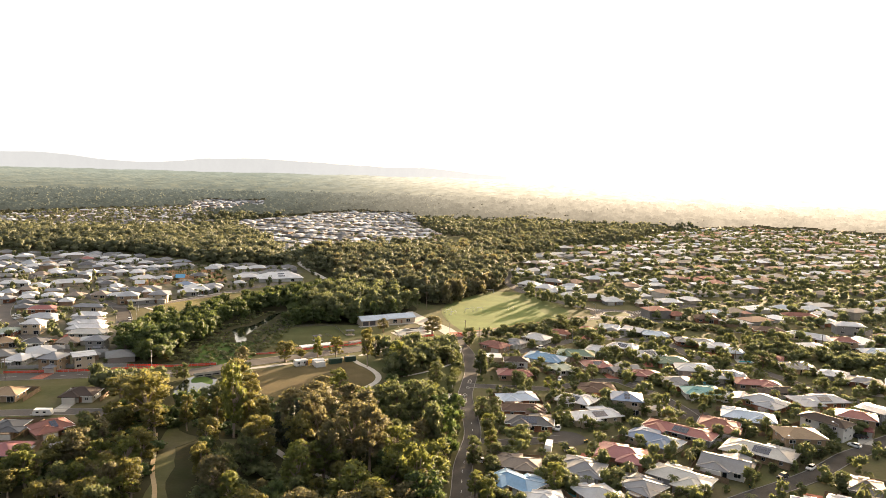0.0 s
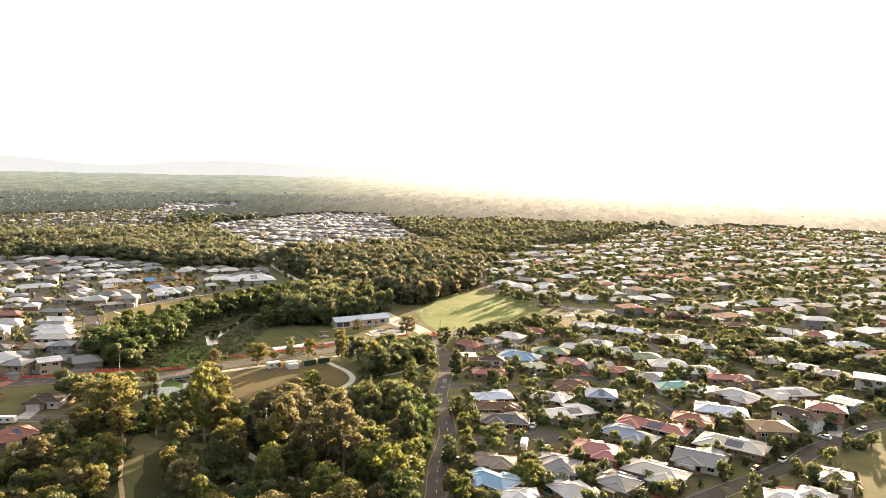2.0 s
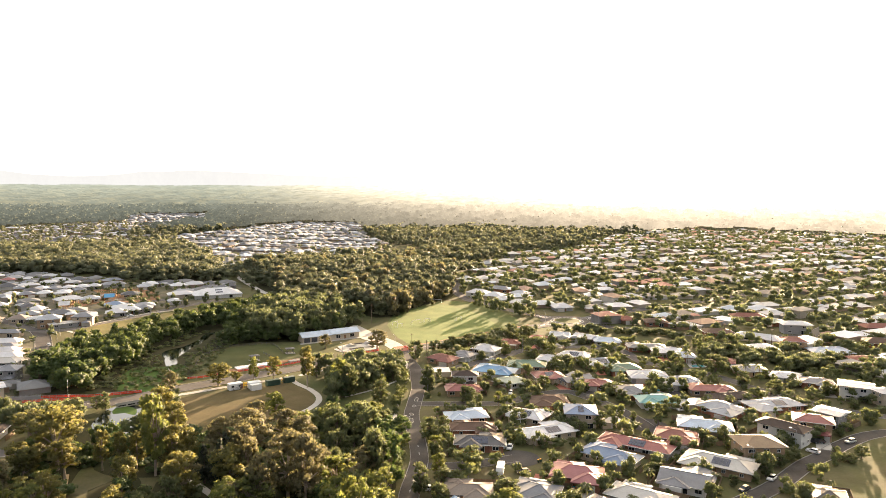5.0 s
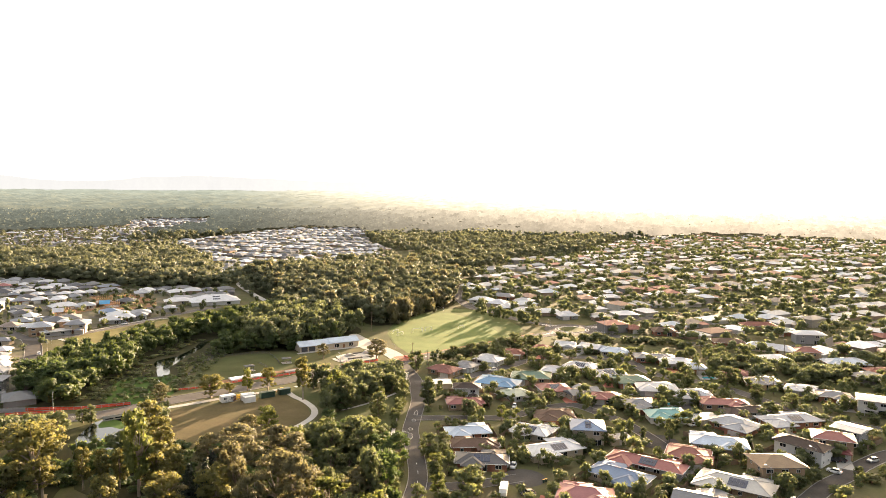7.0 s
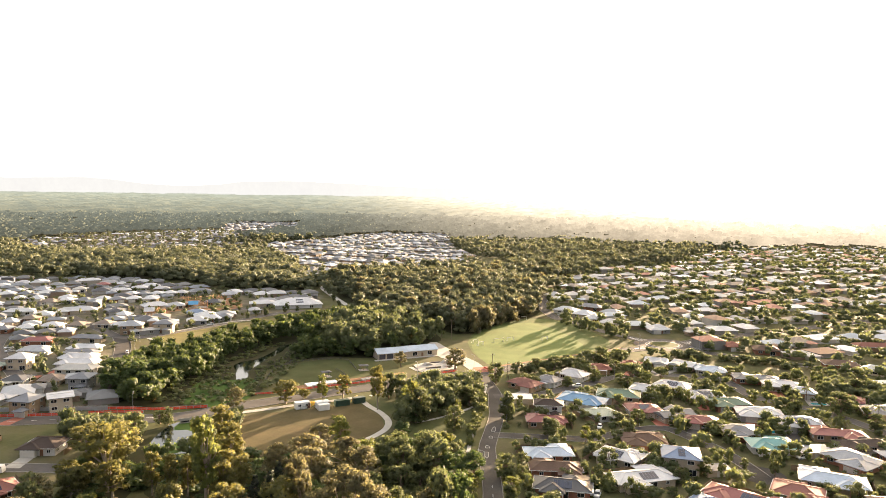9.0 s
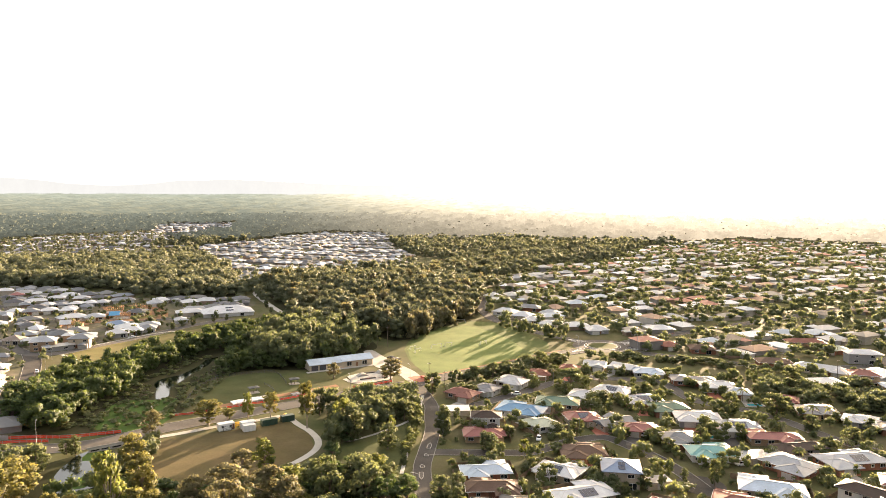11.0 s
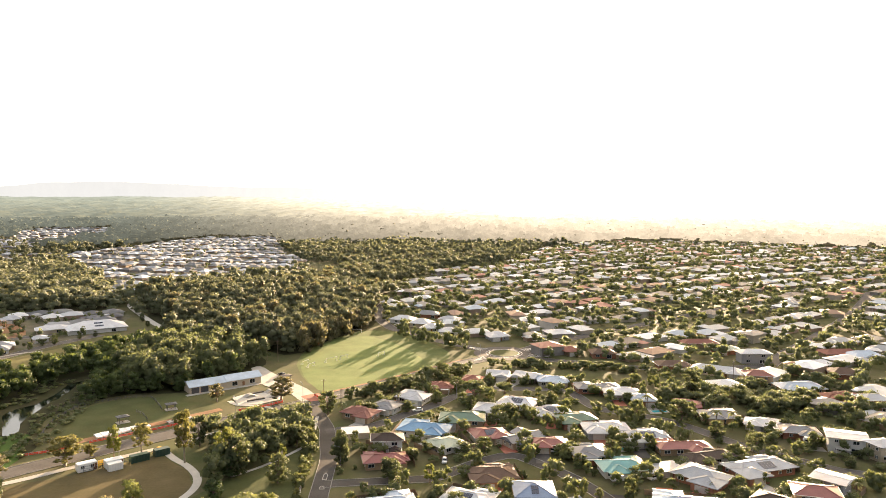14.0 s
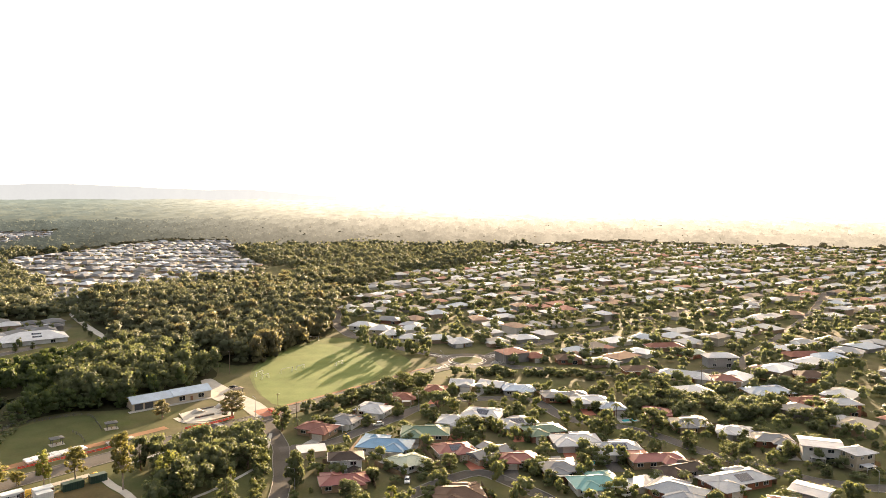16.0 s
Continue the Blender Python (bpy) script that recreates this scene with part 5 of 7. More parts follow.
def tree_parts(seed, kind, H, R, count, size):
    """Trunk with limbs and a crown, in metres."""
    rng = np.random.default_rng(seed)
    n = {"shrub": 11, "dark": 18}.get(kind, 58 if kind.startswith("gum") else 44)
    c, r = lobes(rng, kind, n)
    c = c * [R, R, H]
    r = r * R
    c[:, 2] = np.minimum(c[:, 2], H - r * 0.85)
    v, f, nv = leaf_quads(rng, c, r, count, size)
    core_v = np.concatenate([ICO_V * rr * 0.62 * [1, 1, 0.8] + cc for cc, rr in zip(c, r)])
    core_f = np.concatenate([ICO_F + k * len(ICO_V) for k in range(n)]) + len(v)
    faces = [tuple(q) for q in f.tolist()] + [tuple(q) for q in core_f.tolist()]
    crown = mesh_of("crown", np.concatenate([v, core_v]), faces, LEAF["round" if kind == "umbrella" else kind])
    crown.polygons.foreach_set("use_smooth", [True] * len(crown.polygons))
    crown.normals_split_custom_set_from_vertices(np.concatenate([nv] + [ICO_V] * n).tolist())
    s = Shape()
    base = 0.028 * H + 0.06
    fork = Vector((rng.uniform(-0.3, 0.3), rng.uniform(-0.3, 0.3), H * (0.38 if kind.startswith("gum") else 0.3)))
    s.tube((0, 0, -0.3), (0, 0, 0.3), base * 1.4, base, 8)
    s.tube((0, 0, 0.3), fork, base, base * 0.7, 8)
    for k in range(0, n, max(2, n // 14)):
        s.tube(fork, c[k], base * 0.5, base * 0.12, 5)
    trunk = s.mesh("trunk", M_PALEBARK if kind.startswith("gum") else M_BARK)
    return trunk, crown


def palm_parts(seed, H, R):
    rng = random.Random(seed)
    s = Shape()
    p = Vector((0, 0, -0.2))
    lean = Vector((rng.uniform(-0.08, 0.08), rng.uniform(-0.08, 0.08), 0))
    for k in range(6):
        q = p + Vector((0, 0, (H * 0.85 + 0.2) / 6)) + lean * (k * 0.3)
        s.tube(p, q, 0.2 - 0.015 * k, 0.19 - 0.015 * k, 7)
        p = q
    trunk = s.mesh("trunk", M_BARK)
    g = Shape()
    for k in range(16):
        a = 2 * math.pi * k / 16 + rng.uniform(-0.2, 0.2)
        el = rng.uniform(0.2, 1.1)
        d = Vector((math.cos(a), math.sin(a), 0))
        prev = p.copy()
        for j in range(6):
            u = (j + 1) / 6
            nxt = p + d * R * u * math.cos(el * 0.4) + Vector((0, 0, R * (math.sin(el) * u - 0.95 * u * u)))
            w = 0.28 * R * (1 - abs(u - 0.45)) * 0.5
            side = Vector((-d.y, d.x, 0)) * w
            droop = Vector((0, 0, -w * 0.7))
            for sg in (1, -1):
                o = len(g.v)
                g.v += [tuple(prev), tuple(nxt), tuple(nxt + side * sg + droop), tuple(prev + side * sg + droop)]
                g.f.append((o, o + 1, o + 2, o + 3))
            prev = nxt
    crown = g.mesh("crown", LEAF["palm"])
    return trunk, crown


TREE_WORDS = {
    "gum_gold": ("eucalyptus", "tall gum tree with golden-green sunlit leaves"), "gum_lime": ("eucalyptus", "gum tree with bright yellow-green foliage"),
    "gum_brown": ("eucalyptus", "broad gum tree with dull olive-brown foliage"), "round": ("tree", "rounded broadleaf tree with olive-green crown"),
    "fig": ("tree", "dense dark green fig tree"), "dark": ("conifer", "dark conical conifer in the shade"), "umbrella": ("tree", "spreading flat-topped shade tree"),
    "palm": ("palm", "garden palm with arching fronds"), "shrub": ("shrub", "clipped green garden shrub"),
}
TEMPLATES = {}
PLANTED = []


def template(kind, k):
    if (kind, k) not in TEMPLATES:
        if kind == "palm":
            TEMPLATES[kind, k] = palm_parts(40 + k, 8.0, 3.0)
        elif kind == "shrub":
            TEMPLATES[kind, k] = tree_parts(90 + k, kind, 3.0, 1.9, 240, 0.26)
        else:
            H, R, count, size = {"gum_gold": (15, 6, 3300, 0.29), "gum_lime": (12, 4.6, 2800, 0.25), "gum_brown": (17, 6.5, 3300, 0.30), "round": (9, 4.8, 1700, 0.27),
                                 "fig": (14, 6, 2500, 0.30), "dark": (14, 4, 1300, 0.38), "umbrella": (9, 6, 1500, 0.36)}[kind]
            TEMPLATES[kind, k] = tree_parts(sum(map(ord, kind)) + 11 * k, kind, H, R, count, size)
    return TEMPLATES[kind, k]


BASE = {"gum_gold": (15, 6), "gum_lime": (12, 4.6), "gum_brown": (17, 6.5), "round": (9, 4.8), "fig": (14, 6), "dark": (14, 4), "umbrella": (9, 6), "palm": (8, 3), "shrub": (3, 1.9)}
trnd = random.Random(21)


def plant(kind, x, y, H, R):
    """A tree of its own at a place, with its height and crown radius."""
    trunk, crown = template(kind, trnd.randrange(4))
    bh, br = BASE[kind]
    m = Matrix.LocRotScale((x, y, float(rise(x, y))), Euler((0, 0, trnd.uniform(0, 6.28))), (R / br, R / br, H / bh))
    cat, words = TREE_WORDS[kind]
    name = {"shrub": "shrub", "palm": "palm_tree"}.get(kind, "tree")
    t = new(name)
    t.matrix_basis = m
    tagged(t, words, cat)
    part("trunk", trunk, t)
    part("crown", crown, t)
    PLANTED.append((x, y, R))
    return t


def scatter(poly, spacing, seed, jitter=0.42):
    """Points spread unevenly over a polygon."""
    rng = np.random.default_rng(seed)
    xs, ys = [p[0] for p in poly], [p[1] for p in poly]
    gx, gy = np.meshgrid(np.arange(float(min(xs)), max(xs), spacing), np.arange(float(min(ys)), max(ys), spacing))
    p = np.c_[gx.ravel(), gy.ravel()]
    p[:, 0] += (np.round(p[:, 1] / spacing) % 2) * spacing / 2
    p += rng.normal(size=p.shape) * spacing * jitter
    return p[inside(poly, p)]


def wood_templates(count, quads, size, kinds, seed, n=7, H=14.0, R=5.2, loose=0.42):
    """Crowns for woodland, in metres, for a tree of height H and crown radius R."""
    out = []
    for k in range(count):
        rng = np.random.default_rng(seed + k)
        kind = kinds[k % len(kinds)]
        c, r = lobes(rng, kind, n)
        c, r = c * [R, R, H], r * R
        c[:, 2] = np.minimum(c[:, 2], H - r * 0.85)
        v, f, nv = leaf_quads(rng, c, r, quads, size, up=0.25, loose=loose)
        cv = np.concatenate([ICO_V * rr * 0.78 * [1, 1, 0.85] + cc for cc, rr in zip(c, r)])
        cf = np.concatenate([ICO_F + j * len(ICO_V) for j in range(n)])
        v, cv = v / [R, R, H], cv / [R, R, H]
        out.append((v, f, cv, cf, np.concatenate([nv] + [ICO_V] * n)))
    return out


def wood(name, pts, temps, heights, radii, mat, label, seed, category="woodland", soft=False):
    """Many trees too many to count, as one piece of woodland."""
    rng = np.random.default_rng(seed)
    V, F, N, o = [], [], [], 0
    for x, y in pts:
        v, f, cv, cf, nv = temps[rng.integers(len(temps))]
        h, r = rng.uniform(*heights), rng.uniform(*radii)
        h *= 0.8 + 0.45 * (noise.noise(Vector((x * 0.011, y * 0.011, 5.0))) * 0.5 + 0.5)
        a = rng.uniform(0, 6.28)
        rot = np.array([[math.cos(a), math.sin(a), 0], [-math.sin(a), math.cos(a), 0], [0, 0, 1]])
        base = np.array([x, y, float(rise(x, y))])
        allv = np.concatenate([v, cv]) @ rot * [r, r, h] + base
        V.append(allv)
        N.append(nv @ rot)
        F += (f + o).tolist()
        if len(cf):
            F += (cf + o + len(v)).tolist()
        o += len(allv)
    me = mesh_of(name, np.concatenate(V), F, mat)
    me.polygons.foreach_set("use_smooth", [True] * len(me.polygons))
    if soft:
        me.normals_split_custom_set_from_vertices(np.concatenate(N).tolist())
    return tagged(new(name, me), label, category, kind="stuff")

# single trees of park, creek and gardens
plant("gum_gold", -135, 239, 20.5, 8.3)
plant("gum_gold", -141, 234, 8.8, 6.1)
plant("round", -149, 226, 9.5, 5.4)
plant("gum_lime", -120, 204, 10.8, 4.3)
plant("gum_lime", -118, 191, 9.5, 4.2)
plant("gum_lime", -125, 189, 9.0, 3.7)
plant("gum_lime", -129, 186, 6.8, 3.6)
plant("gum_lime", -119, 186, 6.5, 4.2)
plant("gum_lime", -110, 187, 7.5, 3.5)
plant("gum_gold", -130, 182, 7.0, 3.6)
plant("gum_gold", -141, 183, 8.5, 3.7)
plant("gum_gold", -121, 240, 12.8, 3.2)
plant("gum_gold", -116, 241, 12.2, 3.2)
plant("gum_gold", -111, 242, 12.2, 3.2)
plant("gum_lime", -103, 238, 26.0, 5.0)
plant("gum_gold", -99, 241, 15.0, 5.0)
plant("gum_gold", -97, 247, 11.5, 4.6)
plant("gum_brown", -136, 316, 10.5, 3.8)
plant("round", -156, 296, 5.5, 2.8)
plant("gum_gold", -159, 261, 10.8, 8.6)
plant("gum_brown", -58, 225, 20.5, 7.4)
plant("gum_brown", -50, 228, 15.0, 4.9)
plant("gum_brown", -61, 213, 18.8, 5.0)
plant("gum_brown", -72, 231, 19.8, 4.5)
plant("dark", -79, 229, 16.0, 3.8)
plant("gum_lime", -40, 214, 13.0, 4.9)
plant("gum_gold", -66, 202, 8.8, 3.4)
plant("gum_gold", -56, 204, 10.0, 3.7)
plant("gum_lime", -47, 202, 7.2, 4.4)
plant("round", -34, 231, 20.0, 6.5)
plant("round", -53, 264, 12.8, 5.6)
plant("round", -44, 268, 13.5, 6.4)
plant("gum_brown", -75, 196, 6.5, 2.8)
plant("gum_lime", -106, 244, 18.2, 4.9)
plant("gum_lime", -34, 203, 17.8, 4.4)
plant("fig", -31, 237, 18.2, 5.2)
plant("gum_lime", -15, 206, 8.2, 2.9)
plant("gum_brown", -51, 218, 22.2, 5.9)
plant("round", -22, 233, 9.8, 3.3)
plant("round", -24, 277, 8.2, 4.3)
plant("round", -30, 332, 10.0, 4.4)
plant("round", -12, 317, 7.2, 4.9)
plant("round", -8, 255, 6.8, 4.6)
plant("gum_lime", 3, 219, 9.2, 3.5)
plant("gum_lime", -19, 212, 7.5, 2.8)
plant("gum_lime", -10, 209, 4.0, 3.3)
plant("gum_gold", -122, 332, 10.2, 6.4)
plant("gum_gold", -101, 343, 11.2, 4.0)
plant("gum_lime", -108, 337, 12.2, 2.9)
plant("gum_gold", -117, 339, 4.8, 2.8)
plant("gum_gold", -83, 334, 18.2, 4.2)
plant("gum_lime", -66, 326, 15, 5.0)
plant("round", -62, 323, 13.8, 5.3)
plant("round", -83, 350, 11.8, 4.0)
plant("fig", -64, 322, 9.2, 5.2)
plant("gum_lime", -49, 329, 8.2, 1.4)
plant("round", -48, 317, 9.5, 4.9)
plant("gum_brown", -65, 405, 11.0, 6.3)
plant("gum_brown", -93, 405, 8.2, 3.8)
plant("round", -63, 347, 9.8, 5.8)
plant("round", -55, 350, 10.2, 5.8)
plant("round", -48, 349, 8.5, 4.8)
plant("fig", -65, 306, 5.5, 4.0)
plant("gum_lime", -89, 305, 5.8, 3.9)
plant("round", -30, 332, 12.0, 4.0)
plant("round", -27, 349, 6.2, 2.1)
plant("round", -42, 387, 10.2, 4.5)
plant("umbrella", 20, 403, 9.8, 7.0)
plant("umbrella", 33, 407, 8.0, 4.6)
plant("round", -13, 320, 7.0, 4.4)
plant("gum_lime", 0, 316, 6.2, 2.2)
plant("round", -9, 390, 5.0, 3.8)
plant("round", 3, 402, 6.2, 3.4)
plant("round", 31, 382, 6.2, 6.4)
plant("round", 14, 376, 3.8, 2.1)
plant("round", 12, 341, 4.8, 5.0)
plant("round", 19, 341, 6.5, 3.2)
plant("round", -26, 412, 7.5, 4.1)
plant("round", -17, 420, 7.2, 4.7)
plant("round", -9, 428, 5.5, 4.2)
plant("round", 6, 441, 9.0, 5.7)
plant("round", 15, 446, 7.0, 4.5)
plant("round", 52, 399, 6.2, 3.2)
plant("round", 23, 415, 6.5, 3.5)
plant("round", 117, 344, 7.0, 4.1)
plant("round", 63, 311, 5.0, 3.0)
plant("palm", 118, 366, 8.5, 2.6)
plant("round", 108, 357, 7.0, 4.2)
plant("round", 101, 375, 10.0, 6.6)
plant("round", 83, 375, 10.0, 4.8)
plant("round", 124, 426, 9.2, 5.4)
plant("round", 118, 410, 7.8, 5.1)
plant("round", 152, 417, 7.2, 5.8)
plant("round", 137, 344, 7.0, 3.1)
plant("round", 142, 329, 3.5, 3.5)
plant("round", 196, 434, 5.8, 4.5)
plant("round", 122, 388, 3.2, 4.6)
plant("round", 144, 387, 6.5, 6.0)
plant("round", 159, 391, 6.8, 4.9)
plant("round", 172, 380, 3.2, 5.5)
plant("round", 37, 295, 6.2, 4.1)
plant("round", 50, 301, 4.8, 1.9)
plant("round", 59, 300, 8.8, 2.5)
plant("round", 60, 235, 6.0, 2.3)
plant("round", 38, 222, 4.2, 2.4)
plant("round", 45, 224, 4.8, 2.6)
plant("round", 70, 248, 3.5, 2.2)
plant("round", 82, 256, 7.8, 3.9)
plant("round", 89, 264, 4.5, 3.5)
plant("palm", 113, 370, 7.4, 2.6)
plant("palm", 87, 225, 9.0, 2.5)
plant("palm", 91, 224, 8.2, 2.6)
plant("palm", 50, 271, 3.2, 2.1)
plant("palm", 73, 297, 4.5, 1.9)
plant("palm", 57, 223, 3.5, 2.0)
plant("palm", 65, 249, 3.8, 2.2)
plant("round", 113, 271, 2.8, 3.7)
plant("round", 119, 275, 4.2, 3.1)
plant("round", 110, 273, 4.5, 2.1)
plant("round", 73, 291, 2.5, 3.1)
plant("palm", 12, 271, 5.2, 1.5)
plant("gum_gold", -119.7, 276, 16, 5.8)
plant("gum_gold", -107.6, 261, 15, 5.6)
plant("gum_lime", -113, 268, 11, 4.2)
plant("gum_gold", -144.4, 257, 14, 8.0)
plant("round", -154.6, 279, 10, 5.5)
plant("round", -152.7, 296, 7, 3.0)
plant("gum_lime", -82.3, 289, 11, 4.0)
plant("gum_brown", -88.9, 287, 8.5, 4.6)
plant("gum_brown", -84, 263, 13.5, 7.0)
plant("gum_brown", -90, 257, 12, 5.5)
plant("gum_brown", -71, 265, 13, 6.4)
plant("round", -57, 272, 12, 6.6)
plant("round", -46, 276, 12, 6.6)
plant("fig", -38, 268, 11, 5.6)
plant("gum_brown", -63, 257, 14, 6.5)
plant("gum_brown", -77, 249, 15, 6.5)
plant("dark", -82, 240, 14, 3.6)
plant("dark", -86, 234, 12, 3.2)
plant("fig", -72, 240, 10, 4.6)
plant("fig", -101, 216, 9, 4.4)
plant("gum_gold", -104, 222, 13, 5.0)
plant("gum_gold", -98, 206, 11, 4.4)

for x, y, h, r in ((-206, 338, 13, 8.5), (-193, 334, 14, 8.5), (-182, 326, 12, 7.5), (-198, 323, 11, 7), (-188, 345, 13, 7.5), (-210, 350, 11, 6.5)):
    plant("fig", x, y, h, r)

# ---- woods ----
T_MID = wood_templates(9, 170, 0.58, ("gum_a", "round", "gum_b", "round"), 300, n=12)
T_FAR = wood_templates(9, 44, 0.9, ("gum_a", "round", "round"), 400, n=6)
T_CREEK = wood_templates(8, 240, 0.43, ("round", "round", "gum_a"), 760, n=13, H=10.0, R=4.4)
T_PLOT = wood_templates(8, 24, 0.8, ("round", "round", "gum_a"), 620, n=4, H=7.0, R=3.4)
T_BELT = wood_templates(9, 90, 0.75, ("gum_a", "round", "gum_b"), 450, n=6)
T_GUM = wood_templates(5, 420, 0.5, ("gum_a",), 820, n=20, H=16.0, R=6.0, loose=0.7)
T_HAZE = wood_templates(6, 6, 2.4, ("round",), 500, n=1)
T_NEAR = wood_templates(6, 230, 0.44, ("round", "gum_a", "round"), 700, n=13, H=9.0, R=4.6)
T_GARDEN = wood_templates(9, 44, 0.62, ("round", "round", "gum_a"), 600, n=6, H=7.0, R=3.4)


def free_of(pts, margin_road=2.0, margin_house=1.5):
    return pts[~off_limits(pts, margin_road, margin_house)]


def without(pts, *polys):
    for p in polys:
        pts = pts[~inside(p, pts)]
    return pts


CREEK_LINE = [(-173, 432), (-172, 414), (-174, 398), (-180, 389), (-169, 374), (-159, 358), (-153, 366), (-160, 382), (-159, 402), (-162, 424), (-168, 446)]
WATER = [(-186, 396), (-178, 370), (-150, 366), (-147, 388), (-156, 430), (-164, 450), (-178, 446), (-180, 420)]
REEDS = [(-174, 318), (-178, 345), (-174, 372), (-158, 374), (-148, 368), (-136, 346), (-138, 325), (-150, 316)]
TRACK = [(-250, 694), (-240, 660), (-190, 584), (-151, 534), (-138, 524), (-136, 532), (-186, 598), (-234, 672), (-242, 696)]
CLUB_YARD = [(-118, 412), (-100, 404), (-76, 436), (-84, 456), (-100, 444)]
wood("central_woodland", without(free_of(scatter(FOREST_C, 6.6, 1)), TRACK, FIELD), T_MID, (10, 18), (4.0, 6.8), LEAF["forest"], "dense eucalyptus woodland behind the sports field", 2, soft=True)
wood("emergent_gums", without(free_of(scatter(FOREST_C, 30, 14)), TRACK, FIELD), T_GUM, (14, 18), (4.8, 7.0), LEAF["gum_brown"], "pale golden gums standing above the woods", 15)
wood("creek_woodland", without(free_of(scatter(CREEK_EAST, 5.6, 8)), TRACK, CLUB_YARD, DOGPARK), T_MID, (11, 17), (3.8, 5.8), LEAF["round"], "tall dark trees behind the clubhouse and dog park", 9)
wood("creek_woodland", without(free_of(scatter(FOREST_CREEK, 4.7, 3)), WATER, REEDS, TRACK, CLUB_YARD, DOGPARK, CREEK_EAST), T_CREEK, (6, 12), (2.8, 4.6), LEAF["creek"], "green trees crowding along the creek", 4, soft=True)
wood("belt_woodland", without(free_of(scatter(FOREST_BELT, 7.6, 5)), LEFT, ESTATE, ESTATE5), T_BELT, (9, 16), (4.4, 7.2), LEAF["forest"], "belt of tall woodland behind the new estate", 6, soft=True)
FAR_CLEARING = [(-150, 815), (-125, 850), (-100, 890), (-100, 950), (-115, 1000), (-170, 1060), (-150, 985), (-140, 900), (-145, 850)]
FAR_OPEN = ((ESTATE2, 0.84), (ESTATE3, 0.6), (SUBURB3, 0.6))
ALL_OPEN = (ESTATE, ESTATE5, LEFT, SUBURB, FIELD, FOREST_C, FOREST_BELT, FOREST_CREEK, FAR_CLEARING)


def shrunk(poly, k):
    """The polygon drawn in towards its middle."""
    mx, my = np.mean([p[0] for p in poly]), np.mean([p[1] for p in poly])
    return [(mx + (p[0] - mx) * k, my + (p[1] - my) * k) for p in poly]


def sector(r0, r1, spacing, seed, a0=-46, a1=46):
    rng = np.random.default_rng(seed)
    n = int((r1 * r1 - r0 * r0) / 2 * radians(a1 - a0) / spacing ** 2)
    r = np.sqrt(rng.uniform(r0 * r0, r1 * r1, n))
    a = np.radians(rng.uniform(a0, a1, n))
    p = np.c_[r * np.sin(a), 60 + r * np.cos(a)]
    p = without(p, *ALL_OPEN, *[shrunk(a, k) for a, k in FAR_OPEN])
    return p[(p[:, 1] > 620) | (p[:, 0] < -420)]


def gaps(pts, level, scale):
    """Leaves paddocks open among the woods."""
    return np.array([p for p in pts if noise.noise(Vector((p[0] / scale, p[1] / scale, 1.7))) < level])


wood("far_woodland", free_of(sector(560, 1320, 10.5, 21)), T_FAR, (7, 15), (4.2, 7.0), LEAF["forest"], "woodland stretching between the suburbs", 22)
NEAR_SUBURB = [(-46, 605), (-20, 588), (20, 540), (56, 532), (66, 488), (120, 452), (150, 410), (176, 340), (200, 300), (420, 330), (520, 700), (-30, 760)]
wood("garden_trees", free_of(scatter(NEAR_SUBURB, 11.0, 30), 0.2, 0.2), T_GARDEN, (3.5, 8), (2.5, 4.6), LEAF["round"], "garden and street trees of the suburb beyond the roundabout", 46)
wood("garden_trees", free_of(without(scatter(SUBURB, 12.0, 31), NEAR_SUBURB), 1.0, 1.0), T_PLOT, (3.5, 8), (2.6, 4.8), LEAF["round"], "garden and street trees of the far suburb", 32)
wood("garden_trees", free_of(scatter(ESTATE5, 13, 43), 1, 1), T_FAR, (4, 9), (2.8, 4.8), LEAF["forest"], "trees standing between distant estate houses", 45)
wood("garden_trees", free_of(scatter(ESTATE, 26, 35), 1, 1), T_FAR, (3, 6), (1.6, 3.0), LEAF["round"], "young street trees of the far estate", 36)
wood("garden_trees", free_of(scatter(LEFT, 9, 37), 1, 0.4), T_PLOT, (2.2, 5.5), (1.4, 2.8), LEAF["round"], "young garden trees of the new estate", 38)
wood("creek_scrub", without(free_of(scatter([(-176, 320), (-150, 318), (-138, 345), (-142, 372), (-146, 410), (-156, 440), (-184, 440), (-184, 372)], 3.4, 39), 1, 1), CREEK_LINE), T_GARDEN, (0.7, 2.0), (1.0, 2.0), LEAF["shrub"], "low green scrub beside the creek", 40)

# park trees that stand close to the camera
prng = np.random.default_rng(77)


def fill(poly, spacing, seed, kinds, heights, spread, limit):
    """Single trees over a polygon, leaving room round those that stand there."""
    pts = free_of(scatter(poly, spacing, seed), 2.5, 2.0)
    prng.shuffle(pts)
    made = 0
    for x, y in pts:
        if made >= limit or any(math.hypot(x - a, y - b) < 0.5 * r for a, b, r in PLANTED):
            continue
        h = prng.uniform(*heights)
        plant(kinds[prng.integers(len(kinds))], round(float(x), 1), round(float(y), 1), round(float(h), 1), round(float(h * prng.uniform(*spread)), 1))
        made += 1


def grove(poly, spacing, seed, heights, radii, leaf, label):
    """A stand of trees grown together."""
    pts = free_of(scatter(poly, spacing, seed), 2.0, 1.5)
    pts = np.array([p for p in pts if not any(math.hypot(p[0] - a, p[1] - b) < 0.5 * r for a, b, r in PLANTED)])
    if len(pts):
        wood("tree_grove", pts, T_NEAR, heights, radii, LEAF[leaf], label, seed, "trees")


